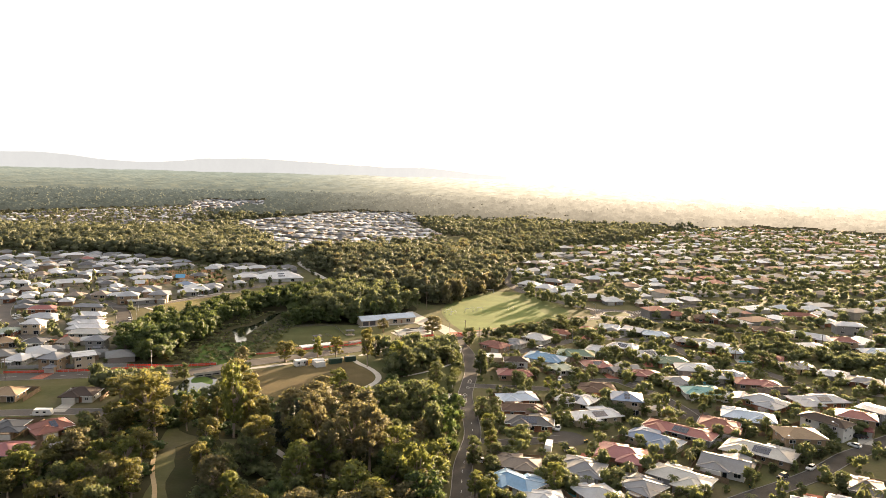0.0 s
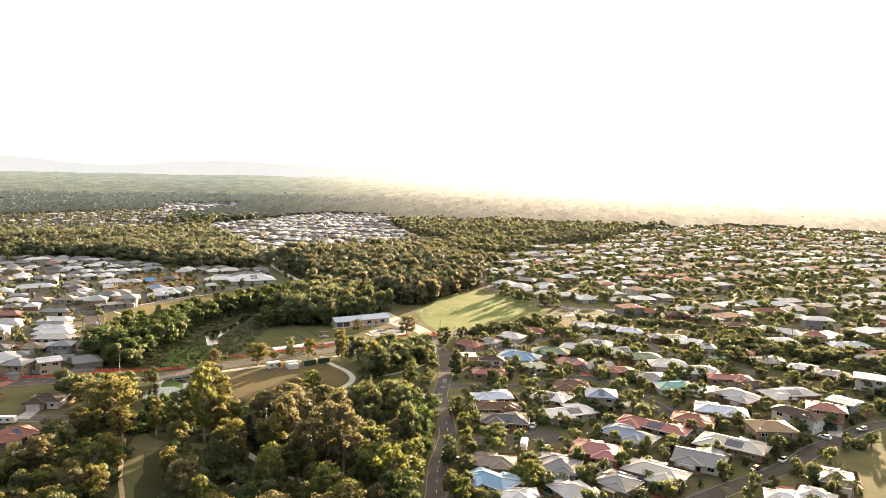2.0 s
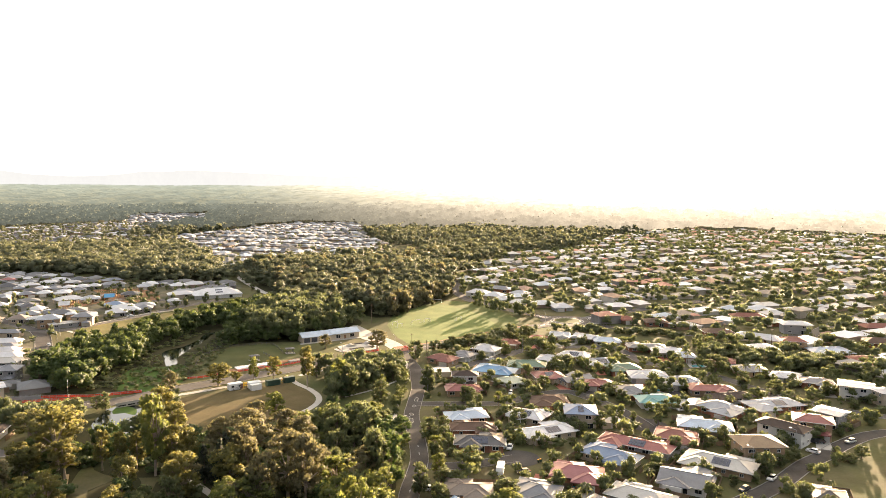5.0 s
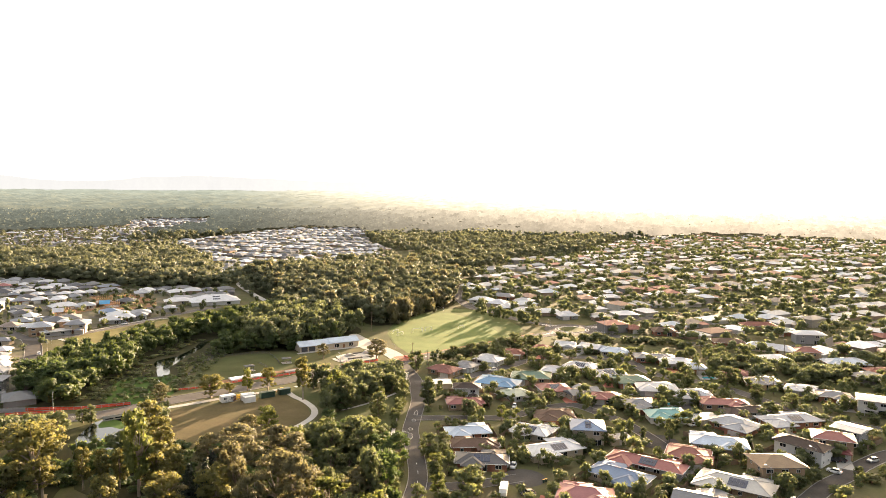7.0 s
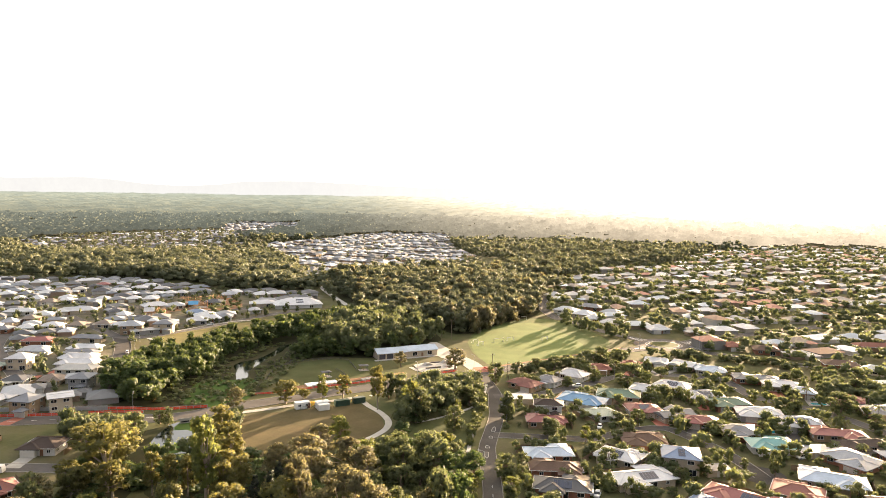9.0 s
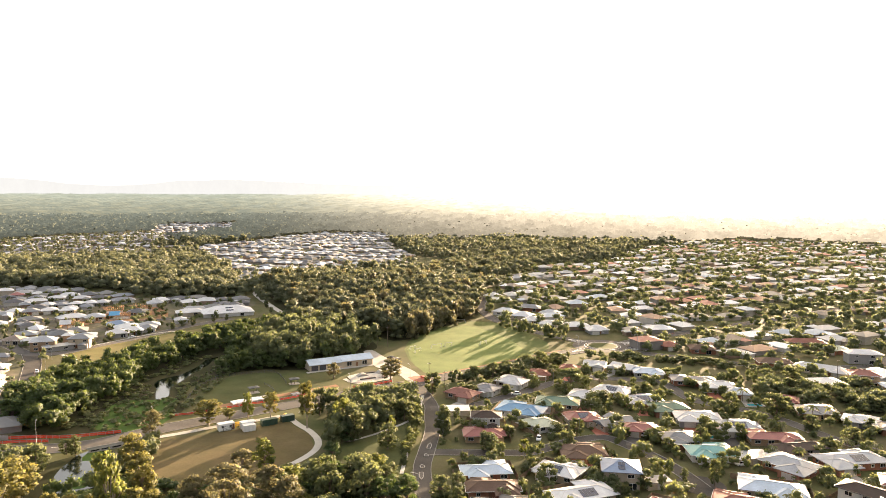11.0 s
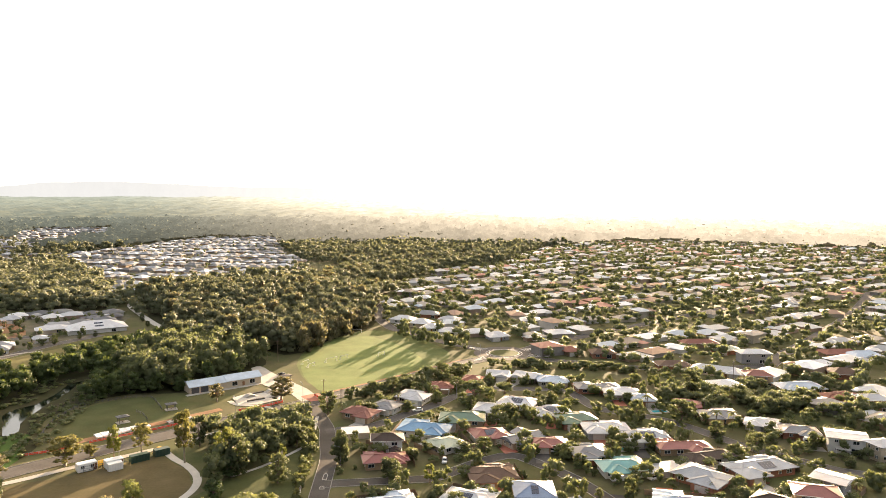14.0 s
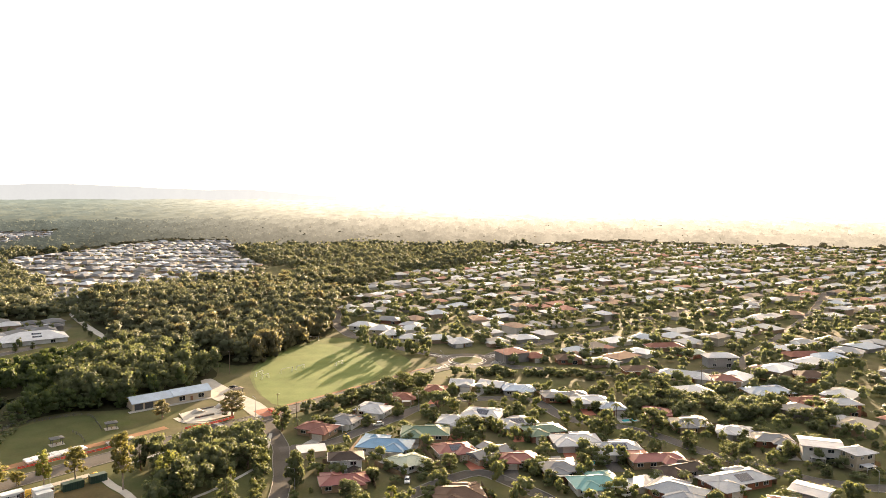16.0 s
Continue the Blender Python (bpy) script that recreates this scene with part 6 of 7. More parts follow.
ROADS.append((curve_of([(-98, 240), (-88, 233), (-81, 227), (-75, 222), (-68, 218)], 2.0), 0.4))
grove(FOREST_MID, 4.6, 65, (1.5, 3.6), (1.6, 2.8), "fig", "dense understorey beside the pond")
fill([(-90, 186), (-60, 172), (-31, 168), (-29, 215), (-32, 236), (-60, 240), (-84, 232), (-95, 222), (-91, 205)], 5.6, 51, ("round", "gum_brown", "gum_brown", "gum_gold", "fig", "gum_lime"), (8, 15), (0.36, 0.48), 44)
fill([(-60, 240), (-32, 236), (-34, 262), (-42, 290), (-64, 296), (-70, 270)], 6.0, 66, ("round", "round", "fig", "gum_lime"), (6, 12), (0.4, 0.52), 30)
fill([(-33, 186), (-27, 186), (-29, 262), (-37, 292), (-44, 292), (-35, 262)], 5.5, 68, ("round", "gum_lime", "round", "fig"), (6, 11), (0.4, 0.5), 22)
fill([(-19, 192), (-14, 192), (-15, 250), (-20, 310), (-26, 310), (-21, 250)], 6.5, 69, ("round", "round", "gum_lime"), (4, 7.5), (0.42, 0.55), 14)
POND_EDGE = [(-150, 246), (-128, 240), (-122, 262), (-130, 268), (-138, 256), (-150, 258)]
grove(POND_EDGE, 4.2, 67, (4, 8), (2.4, 3.8), "creek", "green trees at the near end of the pond")
BANK = [(-152, 176), (-106, 172), (-110, 200), (-118, 214), (-124, 228), (-136, 246), (-152, 250), (-146, 240), (-142, 214)]
fill(BANK, 5.4, 52, ("gum_gold", "gum_lime", "round", "gum_brown"), (8, 13), (0.34, 0.46), 36)
grove(FOREST_NEAR, 6.0, 63, (2.5, 6.0), (2.2, 3.6), "round", "dense understorey trees in the park")
grove(BANK, 6.2, 64, (2.5, 5.5), (2.0, 3.4), "fig", "dense understorey on the shaded bank")
grove([(-68, 312), (-64, 318), (-56, 330), (-44, 356), (-52, 384), (-70, 370), (-84, 360), (-76, 346), (-68, 328)], 4.6, 53, (6, 10), (3.2, 5.0), "round", "stand of dark green park trees beside the lawn")
grove([(-162, 272), (-156, 268), (-156, 290), (-165, 290), (-186, 282), (-180, 272)], 5.5, 54, (6, 10), (3, 4.5), "round", "trees behind the older houses")
grove([(-42, 415), (-20, 432), (4, 452), (20, 468), (26, 460), (6, 438), (-18, 416), (-36, 404)], 4.2, 55, (3, 6), (2.6, 4.0), "round", "row of garden trees along the main road")
grove([(30, 470), (34, 464), (80, 460), (120, 446), (122, 454), (84, 470), (40, 474)], 4.4, 56, (2.8, 4.6), (2.2, 3.4), "round", "trees along the collector road")
grove([(100, 396), (130, 390), (190, 372), (196, 384), (150, 412), (110, 424)], 5.2, 57, (5, 8.5), (3, 4.6), "round", "belt of trees between back gardens")
grove([(-6, 524), (14, 508), (22, 508), (8, 536), (-12, 566), (-26, 590), (-30, 580)], 6.4, 58, (5.5, 10), (2.4, 3.8), "round", "street trees beyond the sports field")
grove([(-76, 505), (-70, 492), (-40, 590), (-34, 600), (-42, 610), (-60, 560)], 5.0, 59, (9, 15), (3.4, 5.2), "gum_brown", "tall gums on the edge of the sports field")
fill([(37, 494), (49, 494), (49, 506), (37, 506)], 3.2, 60, ("shrub",), (1.2, 2.2), (0.6, 0.8), 14)
fill([(-40, 300), (-36, 300), (-40, 340), (-44, 384), (-48, 384), (-45, 340)], 2.2, 61, ("shrub",), (1.6, 3.0), (0.5, 0.7), 60)
grove([(-133, 300), (-131, 270), (-128, 262), (-126, 300), (-131, 312)], 4.0, 62, (3, 7), (2, 3.6), "round", "trees on the pond bank")

# gardens
gr = random.Random(99)
SMALL = []
for hx, hy, hl, hd, ha, close in [h for h in HOUSES if h[5] and h[0] > -60]:
    ca, sa = math.cos(radians(ha)), math.sin(radians(ha))
    for k in range(6):
        edge = gr.choice(("x", "y"))
        u = gr.choice((-1, 1)) * (hl / 2 + gr.uniform(1.6, 4.2)) if edge == "x" else gr.uniform(-0.5, 0.5) * hl
        w = gr.choice((-1, 1)) * (hd / 2 + gr.uniform(2.0, 6.5)) if edge == "y" else gr.uniform(-0.5, 0.5) * hd
        px, py = hx + ca * u - sa * w, hy + sa * u + ca * w
        if near_road(px, py, 1.0) or near_house(px, py, 0.8) or any(math.hypot(px - a, py - b) < 0.5 * r + 0.6 for a, b, r in PLANTED):
            continue
        kind = gr.choice(("shrub", "shrub", "shrub", "round", "shrub", "palm", "small"))
        h = gr.uniform(1.3, 2.8) if kind == "shrub" else gr.uniform(3.5, 6.5)
        if kind == "small":
            SMALL.append((px, py))
            PLANTED.append((px, py, 2.5))
            continue
        plant(kind, round(px, 1), round(py, 1), round(h, 1), round(h * (gr.uniform(0.5, 0.75) if kind != "palm" else 0.4), 1))
wood("garden_trees", np.array(SMALL), T_NEAR, (3.5, 6.5), (2.0, 3.2), LEAF["round"], "small garden trees among the near houses", 71, "trees")
wood("garden_trees", free_of(scatter([(-36, 320), (-25, 330), (-30, 400), (40, 440), (120, 440), (190, 400), (170, 320), (125, 300), (110, 260), (60, 215), (0, 200), (-15, 215), (-18, 290)], 7.6, 72), 1.2, 1.2), T_NEAR, (2.2, 6.5), (1.5, 3.3), LEAF["shrub"], "hedges and garden trees among the near houses", 73, "trees")

# ---- the distance: woods and hills with haze painted in as emission ----
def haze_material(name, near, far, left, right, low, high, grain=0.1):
    """Backdrop with haze painted as emission: more with distance, warmer towards the sun's side."""
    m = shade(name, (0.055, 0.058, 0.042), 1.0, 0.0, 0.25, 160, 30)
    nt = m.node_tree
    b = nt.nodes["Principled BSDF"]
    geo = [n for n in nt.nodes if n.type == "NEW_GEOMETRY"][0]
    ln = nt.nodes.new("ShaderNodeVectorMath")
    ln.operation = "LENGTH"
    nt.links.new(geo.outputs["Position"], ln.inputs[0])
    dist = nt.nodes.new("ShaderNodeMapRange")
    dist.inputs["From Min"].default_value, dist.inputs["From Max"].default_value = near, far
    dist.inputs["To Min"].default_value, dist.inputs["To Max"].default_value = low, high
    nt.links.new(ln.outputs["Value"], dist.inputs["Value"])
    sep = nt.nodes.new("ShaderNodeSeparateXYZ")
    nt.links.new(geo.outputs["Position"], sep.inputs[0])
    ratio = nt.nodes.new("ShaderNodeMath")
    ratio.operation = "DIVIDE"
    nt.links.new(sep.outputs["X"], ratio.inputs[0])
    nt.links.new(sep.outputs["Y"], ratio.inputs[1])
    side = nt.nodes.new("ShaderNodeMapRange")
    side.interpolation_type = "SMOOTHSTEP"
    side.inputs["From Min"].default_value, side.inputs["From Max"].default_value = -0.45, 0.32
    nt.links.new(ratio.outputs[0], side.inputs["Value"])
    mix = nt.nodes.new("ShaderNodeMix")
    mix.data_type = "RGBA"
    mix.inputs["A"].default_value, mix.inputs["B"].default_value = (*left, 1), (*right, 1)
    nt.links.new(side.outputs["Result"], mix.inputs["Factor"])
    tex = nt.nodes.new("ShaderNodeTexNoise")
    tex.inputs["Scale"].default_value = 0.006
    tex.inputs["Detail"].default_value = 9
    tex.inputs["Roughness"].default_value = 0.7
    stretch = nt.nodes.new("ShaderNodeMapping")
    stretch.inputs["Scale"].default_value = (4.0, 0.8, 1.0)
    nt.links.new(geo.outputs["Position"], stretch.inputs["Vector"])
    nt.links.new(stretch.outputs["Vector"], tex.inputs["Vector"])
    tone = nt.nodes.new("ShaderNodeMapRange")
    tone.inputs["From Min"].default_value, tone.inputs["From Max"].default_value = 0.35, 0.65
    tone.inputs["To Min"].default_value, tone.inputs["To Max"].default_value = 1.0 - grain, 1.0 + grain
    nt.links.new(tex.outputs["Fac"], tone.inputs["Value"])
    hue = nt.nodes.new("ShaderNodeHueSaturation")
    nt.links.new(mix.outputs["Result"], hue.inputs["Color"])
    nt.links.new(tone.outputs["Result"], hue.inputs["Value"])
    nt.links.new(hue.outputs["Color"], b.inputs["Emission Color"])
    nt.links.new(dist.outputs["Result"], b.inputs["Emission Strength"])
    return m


def backdrop_woods():
    na, nr = 420, 46
    r = 2280 * (4860 / 2280) ** np.linspace(0, 1, nr)
    a = np.radians(np.linspace(-56, 56, na))
    v = []
    for i, rr in enumerate(r):
        for aa in a:
            x, y = rr * math.sin(aa), 60 + rr * math.cos(aa)
            bump = noise.noise(Vector((x / 46, y / 70, 2.0))) * 6 + noise.noise(Vector((x / 240, y / 300, 7.0))) * 7
            v.append((x, y, float(rise(x, y)) + (9 + bump if i else 0.0)))
    f = [(i * na + k, i * na + k + 1, (i + 1) * na + k + 1, (i + 1) * na + k) for i in range(nr - 1) for k in range(na - 1)]
    # haze is put into the emission of far trees and horizon strip
    m = haze_material("distant_woods_haze", 1250, 4700, (0.058, 0.066, 0.057), (0.44, 0.38, 0.29), 0.19, 1.1, 0.26)
    wood("backdrop_woods", gaps(sector(1290, 2300, 14.5, 23), 0.62, 260), T_HAZE, (10, 19), (8, 13), m, "far massed crowns, paled by a painted haze glow", 24)
    tagged(new("backdrop_woods", mesh_of("backdrop_woods", v, [tuple(reversed(q)) for q in f], m)), "woodland strip along the horizon, paled by a painted haze glow", "backdrop", kind="structure")


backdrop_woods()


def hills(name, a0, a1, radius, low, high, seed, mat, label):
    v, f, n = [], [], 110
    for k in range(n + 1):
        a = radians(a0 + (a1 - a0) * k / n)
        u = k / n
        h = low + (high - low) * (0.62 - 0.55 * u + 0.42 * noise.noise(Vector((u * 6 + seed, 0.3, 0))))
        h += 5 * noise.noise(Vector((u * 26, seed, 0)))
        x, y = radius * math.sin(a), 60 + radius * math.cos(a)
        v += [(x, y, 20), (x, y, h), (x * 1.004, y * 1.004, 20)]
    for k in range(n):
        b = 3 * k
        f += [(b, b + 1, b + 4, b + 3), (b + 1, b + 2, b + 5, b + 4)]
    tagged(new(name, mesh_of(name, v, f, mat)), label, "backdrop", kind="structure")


# pale emission paints the haze over the hills, warmer to the right
M_HILL_HAZE = haze_material("hills_haze_glow", 4000, 4900, (0.112, 0.118, 0.121), (0.185, 0.182, 0.175), 0.97, 1.0, 0.02)
hills("backdrop_hills", -50, -4, 4850, 82, 215, 2.0, M_HILL_HAZE, "hills glowing pale blue-grey with painted morning haze")

# ---- clubhouse and sports ground ----
def clubhouse():
    t = thing("clubhouse", pose(-97.5, 430, 0, 0, 0, 36), "long pale brick clubhouse with a light blue-grey metal roof", "clubhouse")
    L, D = 34.0, 9.0
    w = Shape().box(-L / 2, -D / 2, -0.3, L / 2, D / 2, 3.2)
    for sx in (-1, 1):
        x = sx * L / 2
        w.add([(x, -D / 2, 3.2), (x, D / 2, 3.2), (x, 0, 5.0), (x - sx * .2, -D / 2, 3.2), (x - sx * .2, D / 2, 3.2), (x - sx * .2, 0, 5.0)], [(0, 1, 2), (5, 4, 3), (0, 2, 5, 3), (1, 4, 5, 2)])
    part("wall", w.mesh("wall", M_WALL["cream rendered"]), t)
    for x0, x1, lift in ((-L / 2 - 0.5, 0.0, 0.0), (0.02, L / 2 + 0.5, 0.18)):
        r = Shape()
        b, z, h = D / 2 + 0.7, 3.05 + lift, 2.05
        r.add([(x0, -b, z), (x1, -b, z), (x1, 0, z + h), (x0, 0, z + h), (x1, b, z), (x0, b, z), (x0, -b, z + .15), (x1, -b, z + .15), (x1, 0, z + h + .15), (x0, 0, z + h + .15), (x1, b, z + .15), (x0, b, z + .15)],
              [(6, 7, 8, 9), (9, 8, 10, 11), (3, 2, 1, 0), (5, 4, 2, 3), (0, 1, 7, 6), (4, 5, 11, 10), (0, 6, 9, 3), (3, 9, 11, 5), (1, 2, 8, 7), (2, 4, 10, 8)])
        part("roof", r.mesh("roof", M_ROOF["paleblue"]), t, "light blue-grey ribbed metal")
    for x in (-14.5, -10.2):
        part("roller_door", Shape().box(x - 1.7, -D / 2 - 0.06, 0, x + 1.7, -D / 2 + 0.01, 2.7).mesh("roller_door", M_DARKTRIM), t, "dark roller door")
    for x in (4.0, 12.5):
        wd = part("window", WIN["door"][0], t, place=pose(x, -D / 2 - 0.02, 1.7))
        part("pane", WIN["door"][1], wd)
    part("door", DOOR, t, place=pose(8.2, -D / 2 - 0.03, 0))
    part("slab", Shape().box(-L / 2 - 2, -D / 2 - 2.6, -0.05, L / 2 + 1, -D / 2 - 0.005, 0.12).mesh("slab", M_CONCRETE), t, "pale concrete apron")


clubhouse()


def goal(x, y, ang, w=7.3, h=2.4):
    t = thing("football_goal", pose(x, y, 0.03, 0, 0, ang), "white metal football goal with bare frame", "goal", "goals on the sports field")
    for sx in (-1, 1):
        part("post", Shape().tube((sx * w / 2, 0, 0), (sx * w / 2, 0, h), 0.09, 0.09, 8).mesh("post", M_WHITEMETAL), t)
        part("stay", Shape().tube((sx * w / 2, 0, h - 0.05), (sx * w / 2, 1.6, 0.05), 0.05, 0.05).tube((sx * w / 2, 0, 0.05), (sx * w / 2, 1.6, 0.05), 0.05, 0.05).mesh("stay", M_WHITEMETAL), t)
    part("crossbar", Shape().tube((-w / 2, 0, h), (w / 2, 0, h), 0.09, 0.09, 8).mesh("crossbar", M_WHITEMETAL), t)


goal(-53, 479, 45)
goal(-47, 486, 45, 5.0, 2.0)
goal(-62, 468, 60, 5.0, 2.0)
goal(-66, 474, 60, 5.0, 2.0)
goal(-27, 494, 50, 5.0, 2.0)
goal(-48, 560, -10)


def shelter(x, y, ang, roof_mat, label):
    t = thing("picnic_shelter", pose(x, y, 0.02, 0, 0, ang), label, "shelter")
    part("slab", Shape().box(-2.4, -1.9, -0.1, 2.4, 1.9, 0.12).mesh("slab", M_CONCRETE), t)
    for sx in (-1, 1):
        for sy in (-1, 1):
            part("post", Shape().box(sx * 1.6 - 0.08, sy * 1.2 - 0.08, 0.1, sx * 1.6 + 0.08, sy * 1.2 + 0.08, 2.5).mesh("post", M_DARKTRIM), t)
    s = Shape()
    hip_roof(s, 4.0, 3.0, 2.55, 0.3, 14)
    part("roof", s.mesh("roof", roof_mat), t)
    part("table", Shape().box(-0.9, -0.4, 0.72, 0.9, 0.4, 0.78).box(-0.1, -0.3, 0.1, 0.1, 0.3, 0.73).mesh("table", M_FENCE), t)


shelter(-109, 394, 30, M_ROOF["charcoal"], "small dark-roofed picnic shelter on a concrete slab")
shelter(-122, 377, 40, M_ROOF["charcoal"], "dark-roofed shelter beside the dog park")
shelter(-70, 441, 40, M_ROOF["taupe"], "brown-roofed shelter beside the car park")


def skate_park():
    t = thing("skate_park", pose(-77, 411, 0.0, 0, 0, 36), "pale grey concrete skate park with ramps and kerbs", "skate park")
    out = [(-11, -6), (-4, -10), (8, -9), (12, -2), (9, 7), (0, 9), (-9, 6)]
    n = len(out)
    part("slab", mesh_of("slab", [(*p, 0.2) for p in out] + [(*p, -0.2) for p in out], [tuple(range(n))] + [(k, k + n, (k + 1) % n + n, (k + 1) % n) for k in range(n)], M_PATH), t)
    for x, y, l, w, h in ((-5, 2, 6, 3, 1.1), (3, -4, 7, 2.4, 0.8), (6, 3, 4, 3, 1.3)):
        part("ramp", Shape().add([(x, y, 0.2), (x + l, y, 0.2), (x + l, y + w, 0.2), (x, y + w, 0.2), (x + l * .4, y, 0.2 + h), (x + l * .6, y, 0.2 + h), (x + l * .6, y + w, 0.2 + h), (x + l * .4, y + w, 0.2 + h)],
                                 [(0, 1, 5, 4), (1, 2, 6, 5), (2, 3, 7, 6), (3, 0, 4, 7), (4, 5, 6, 7)]).mesh("ramp", M_CONCRETE), t)
    for x, y, l in ((-6, -4, 8), (0, 6, 6)):
        part("ledge", Shape().box(x, y, 0.2, x + l, y + 0.9, 0.75, 0.05).mesh("ledge", M_ASPHALT_OLD), t)


skate_park()


def rail_fence(name, pts, h, label, mat, gap=2.4, rails=(0.5, 1.0), net=None, group=""):
    """Posts and rails along a line; net hangs a sheet of mesh on them."""
    line = curve_of(pts, gap)
    x0, y0 = line[0]
    t = thing(name, pose(x0, y0, 0), label, "fence", group)
    p = line - [x0, y0]
    post = Shape().box(-0.05, -0.05, -0.2, 0.05, 0.05, h).mesh("post", mat)
    for q in p:
        part("post", post, t, place=pose(q[0], q[1], 0))
    for z in rails:
        s = Shape()
        for a, b in zip(p, p[1:]):
            s.beam((*a, z * h), (*b, z * h), 0.05, 0.08)
        part("rail", s.mesh("rail", mat), t)
    if net:
        s = Shape()
        for k, (a, b) in enumerate(zip(p, p[1:])):
            d = 0.06 * math.sin(k * 2.1)
            s.beam((a[0], a[1], 0.12 + d), (b[0], b[1], 0.12 - d * 0.5), 0.03, h * 0.85)
        part("netting", s.mesh("netting", net), t, "bright orange-red plastic mesh")
    return t


rail_fence("safety_fence", [(-229, 284), (-205, 293), (-192, 298)], 1.1, "orange safety mesh fence along the roadworks", M_STEEL, net=M_NETTING)
rail_fence("safety_fence", [(-197, 303), (-188, 306), (-178, 309), (-166, 311), (-150, 319)], 1.2, "orange safety mesh fence beside the bridge", M_STEEL, net=M_NETTING)
rail_fence("safety_fence", [(-190, 300), (-180, 304), (-170, 306)], 1.1, "orange safety mesh fence beside the road", M_STEEL, net=M_NETTING)
rail_fence("safety_fence", [(-124, 353), (-112, 363), (-103, 370), (-97, 377)], 0.9, "red-orange mesh along the trench", M_STEEL, net=M_NETTING)
rail_fence("safety_fence", [(-64, 404), (-70, 398), (-80, 391)], 1.0, "orange mesh beside the skate park", M_STEEL, net=M_NETTING)
rail_fence("safety_fence", [(-52, 414), (-49, 410), (-46, 406)], 1.0, "short orange barrier at the corner", M_STEEL, net=M_NETTING)
rail_fence("safety_fence", [(-142, 340), (-134, 344), (-128, 350)], 0.9, "orange mesh on the road edge", M_STEEL, net=M_NETTING)
rail_fence("park_fence", [(-149, 399), (-136, 408), (-125, 411), (-116, 399), (-112, 392)], 1.2, "dark wire fence across the dog park", M_DARKTRIM, rails=(0.35, 0.7, 1.0))
rail_fence("park_fence", [(-122, 390), (-117, 385), (-113, 379)], 1.2, "dark wire fence of the dog park", M_DARKTRIM, rails=(0.35, 0.7, 1.0))
rail_fence("park_fence", [(-146, 362), (-150, 380), (-149, 399)], 1.2, "dark wire fence beside the creek trees", M_DARKTRIM, rails=(0.35, 0.7, 1.0))
rail_fence("noise_fence", [(-232, 290), (-215, 296), (-200, 301), (-186, 306)], 1.8, "pale metal fence behind the estate", M_STEEL, rails=(0.2, 0.4, 0.6, 0.8, 1.0), net=M_STEEL)
rail_fence("site_fence", [(-113, 326), (-106, 331), (-99, 337), (-92, 343)], 1.8, "dark temporary fence round the site yard", M_DARKTRIM, rails=(0.3, 0.6, 1.0))


def culvert():
    t = thing("road_culvert", pose(-147.5, 309.5, 0, 0, 0, 43), "grey concrete road culvert with dark openings over the pond", "culvert")
    s = Shape().box(-9, -7.2, -0.4, 9, -6.6, 0.25).box(-9, -7.2, 0.9, 9, -6.6, 1.25)
    for k in range(6):
        s.box(-9 + k * 3.48, -7.2, 0.2, -8.4 + k * 3.48, -6.6, 0.95)
    part("headwall", s.mesh("headwall", M_CONCRETE), t)
    # solid black box stands in for the shade behind the headwall
    part("opening", Shape().box(-8.4, -6.62, 0.0, 8.4, -6.0, 0.92).mesh("opening", M_TYRE), t, "dark box standing for the shade inside the culvert")
    part("parapet", Shape().box(-9.5, -6.9, 1.25, 9.5, -6.7, 1.9, 0.03).mesh("parapet", M_CONCRETE), t)


culvert()


def site_office(x, y, ang, l=6.0):
    t = thing("site_office", pose(x, y, 0, 0, 0, ang), "white portable site office on the dry grass", "site office", "site huts")
    part("body", Shape().box(-l / 2, -1.5, 0.25, l / 2, 1.5, 2.8, 0.08).mesh("body", M_WHITEMETAL), t)
    part("skid", Shape().box(-l / 2 + .2, -1.3, -0.05, l / 2 - .2, -1.1, 0.26).box(-l / 2 + .2, 1.1, -0.05, l / 2 - .2, 1.3, 0.26).mesh("skid", M_STEEL), t)
    for px in (-l / 4, l / 4):
        w = part("window", WIN["small"][0], t, place=pose(px, -1.52, 1.7))
        part("pane", WIN["small"][1], w)
    part("door", DOOR, t, place=pose(l / 2 - 0.7, -1.52, 0.3))


site_office(-113, 328, 40, 6)
site_office(-105.5, 331, 40, 5.5)


def container(x, y, ang, mat, label, l=6.0):
    t = thing("container", pose(x, y, 0, 0, 0, ang), label, "container")
    rim = [(-l / 2 + u * 0.25, -1.2 - 0.05 * (u // 1 % 2)) for u in range(int(l * 4) + 1)]
    rim += [(-x2, -y2) for x2, y2 in rim]
    n = len(rim)
    v = [(x2, y2, 0.0) for x2, y2 in rim] + [(x2, y2, 2.4) for x2, y2 in rim]
    f = [(k, (k + 1) % n, n + (k + 1) % n, n + k) for k in range(n)] + [tuple(range(n, 2 * n)), tuple(reversed(range(n)))]
    part("body", mesh_of("body", v, f, mat), t)
    part("door", Shape().box(l / 2, -1.15, 0.1, l / 2 + 0.06, -0.02, 2.3).box(l / 2, 0.02, 0.1, l / 2 + 0.06, 1.15, 2.3).mesh("door", mat), t)


container(-104, 328.5, 40, M_WHITEMETAL, "white shipping container in the site yard", 4.5)
container(-99, 336, 40, M_GREENMETAL, "dark green shipping container in the site yard")
container(-93.5, 341.5, 40, M_GREENMETAL, "dark green skip container by the path", 5)


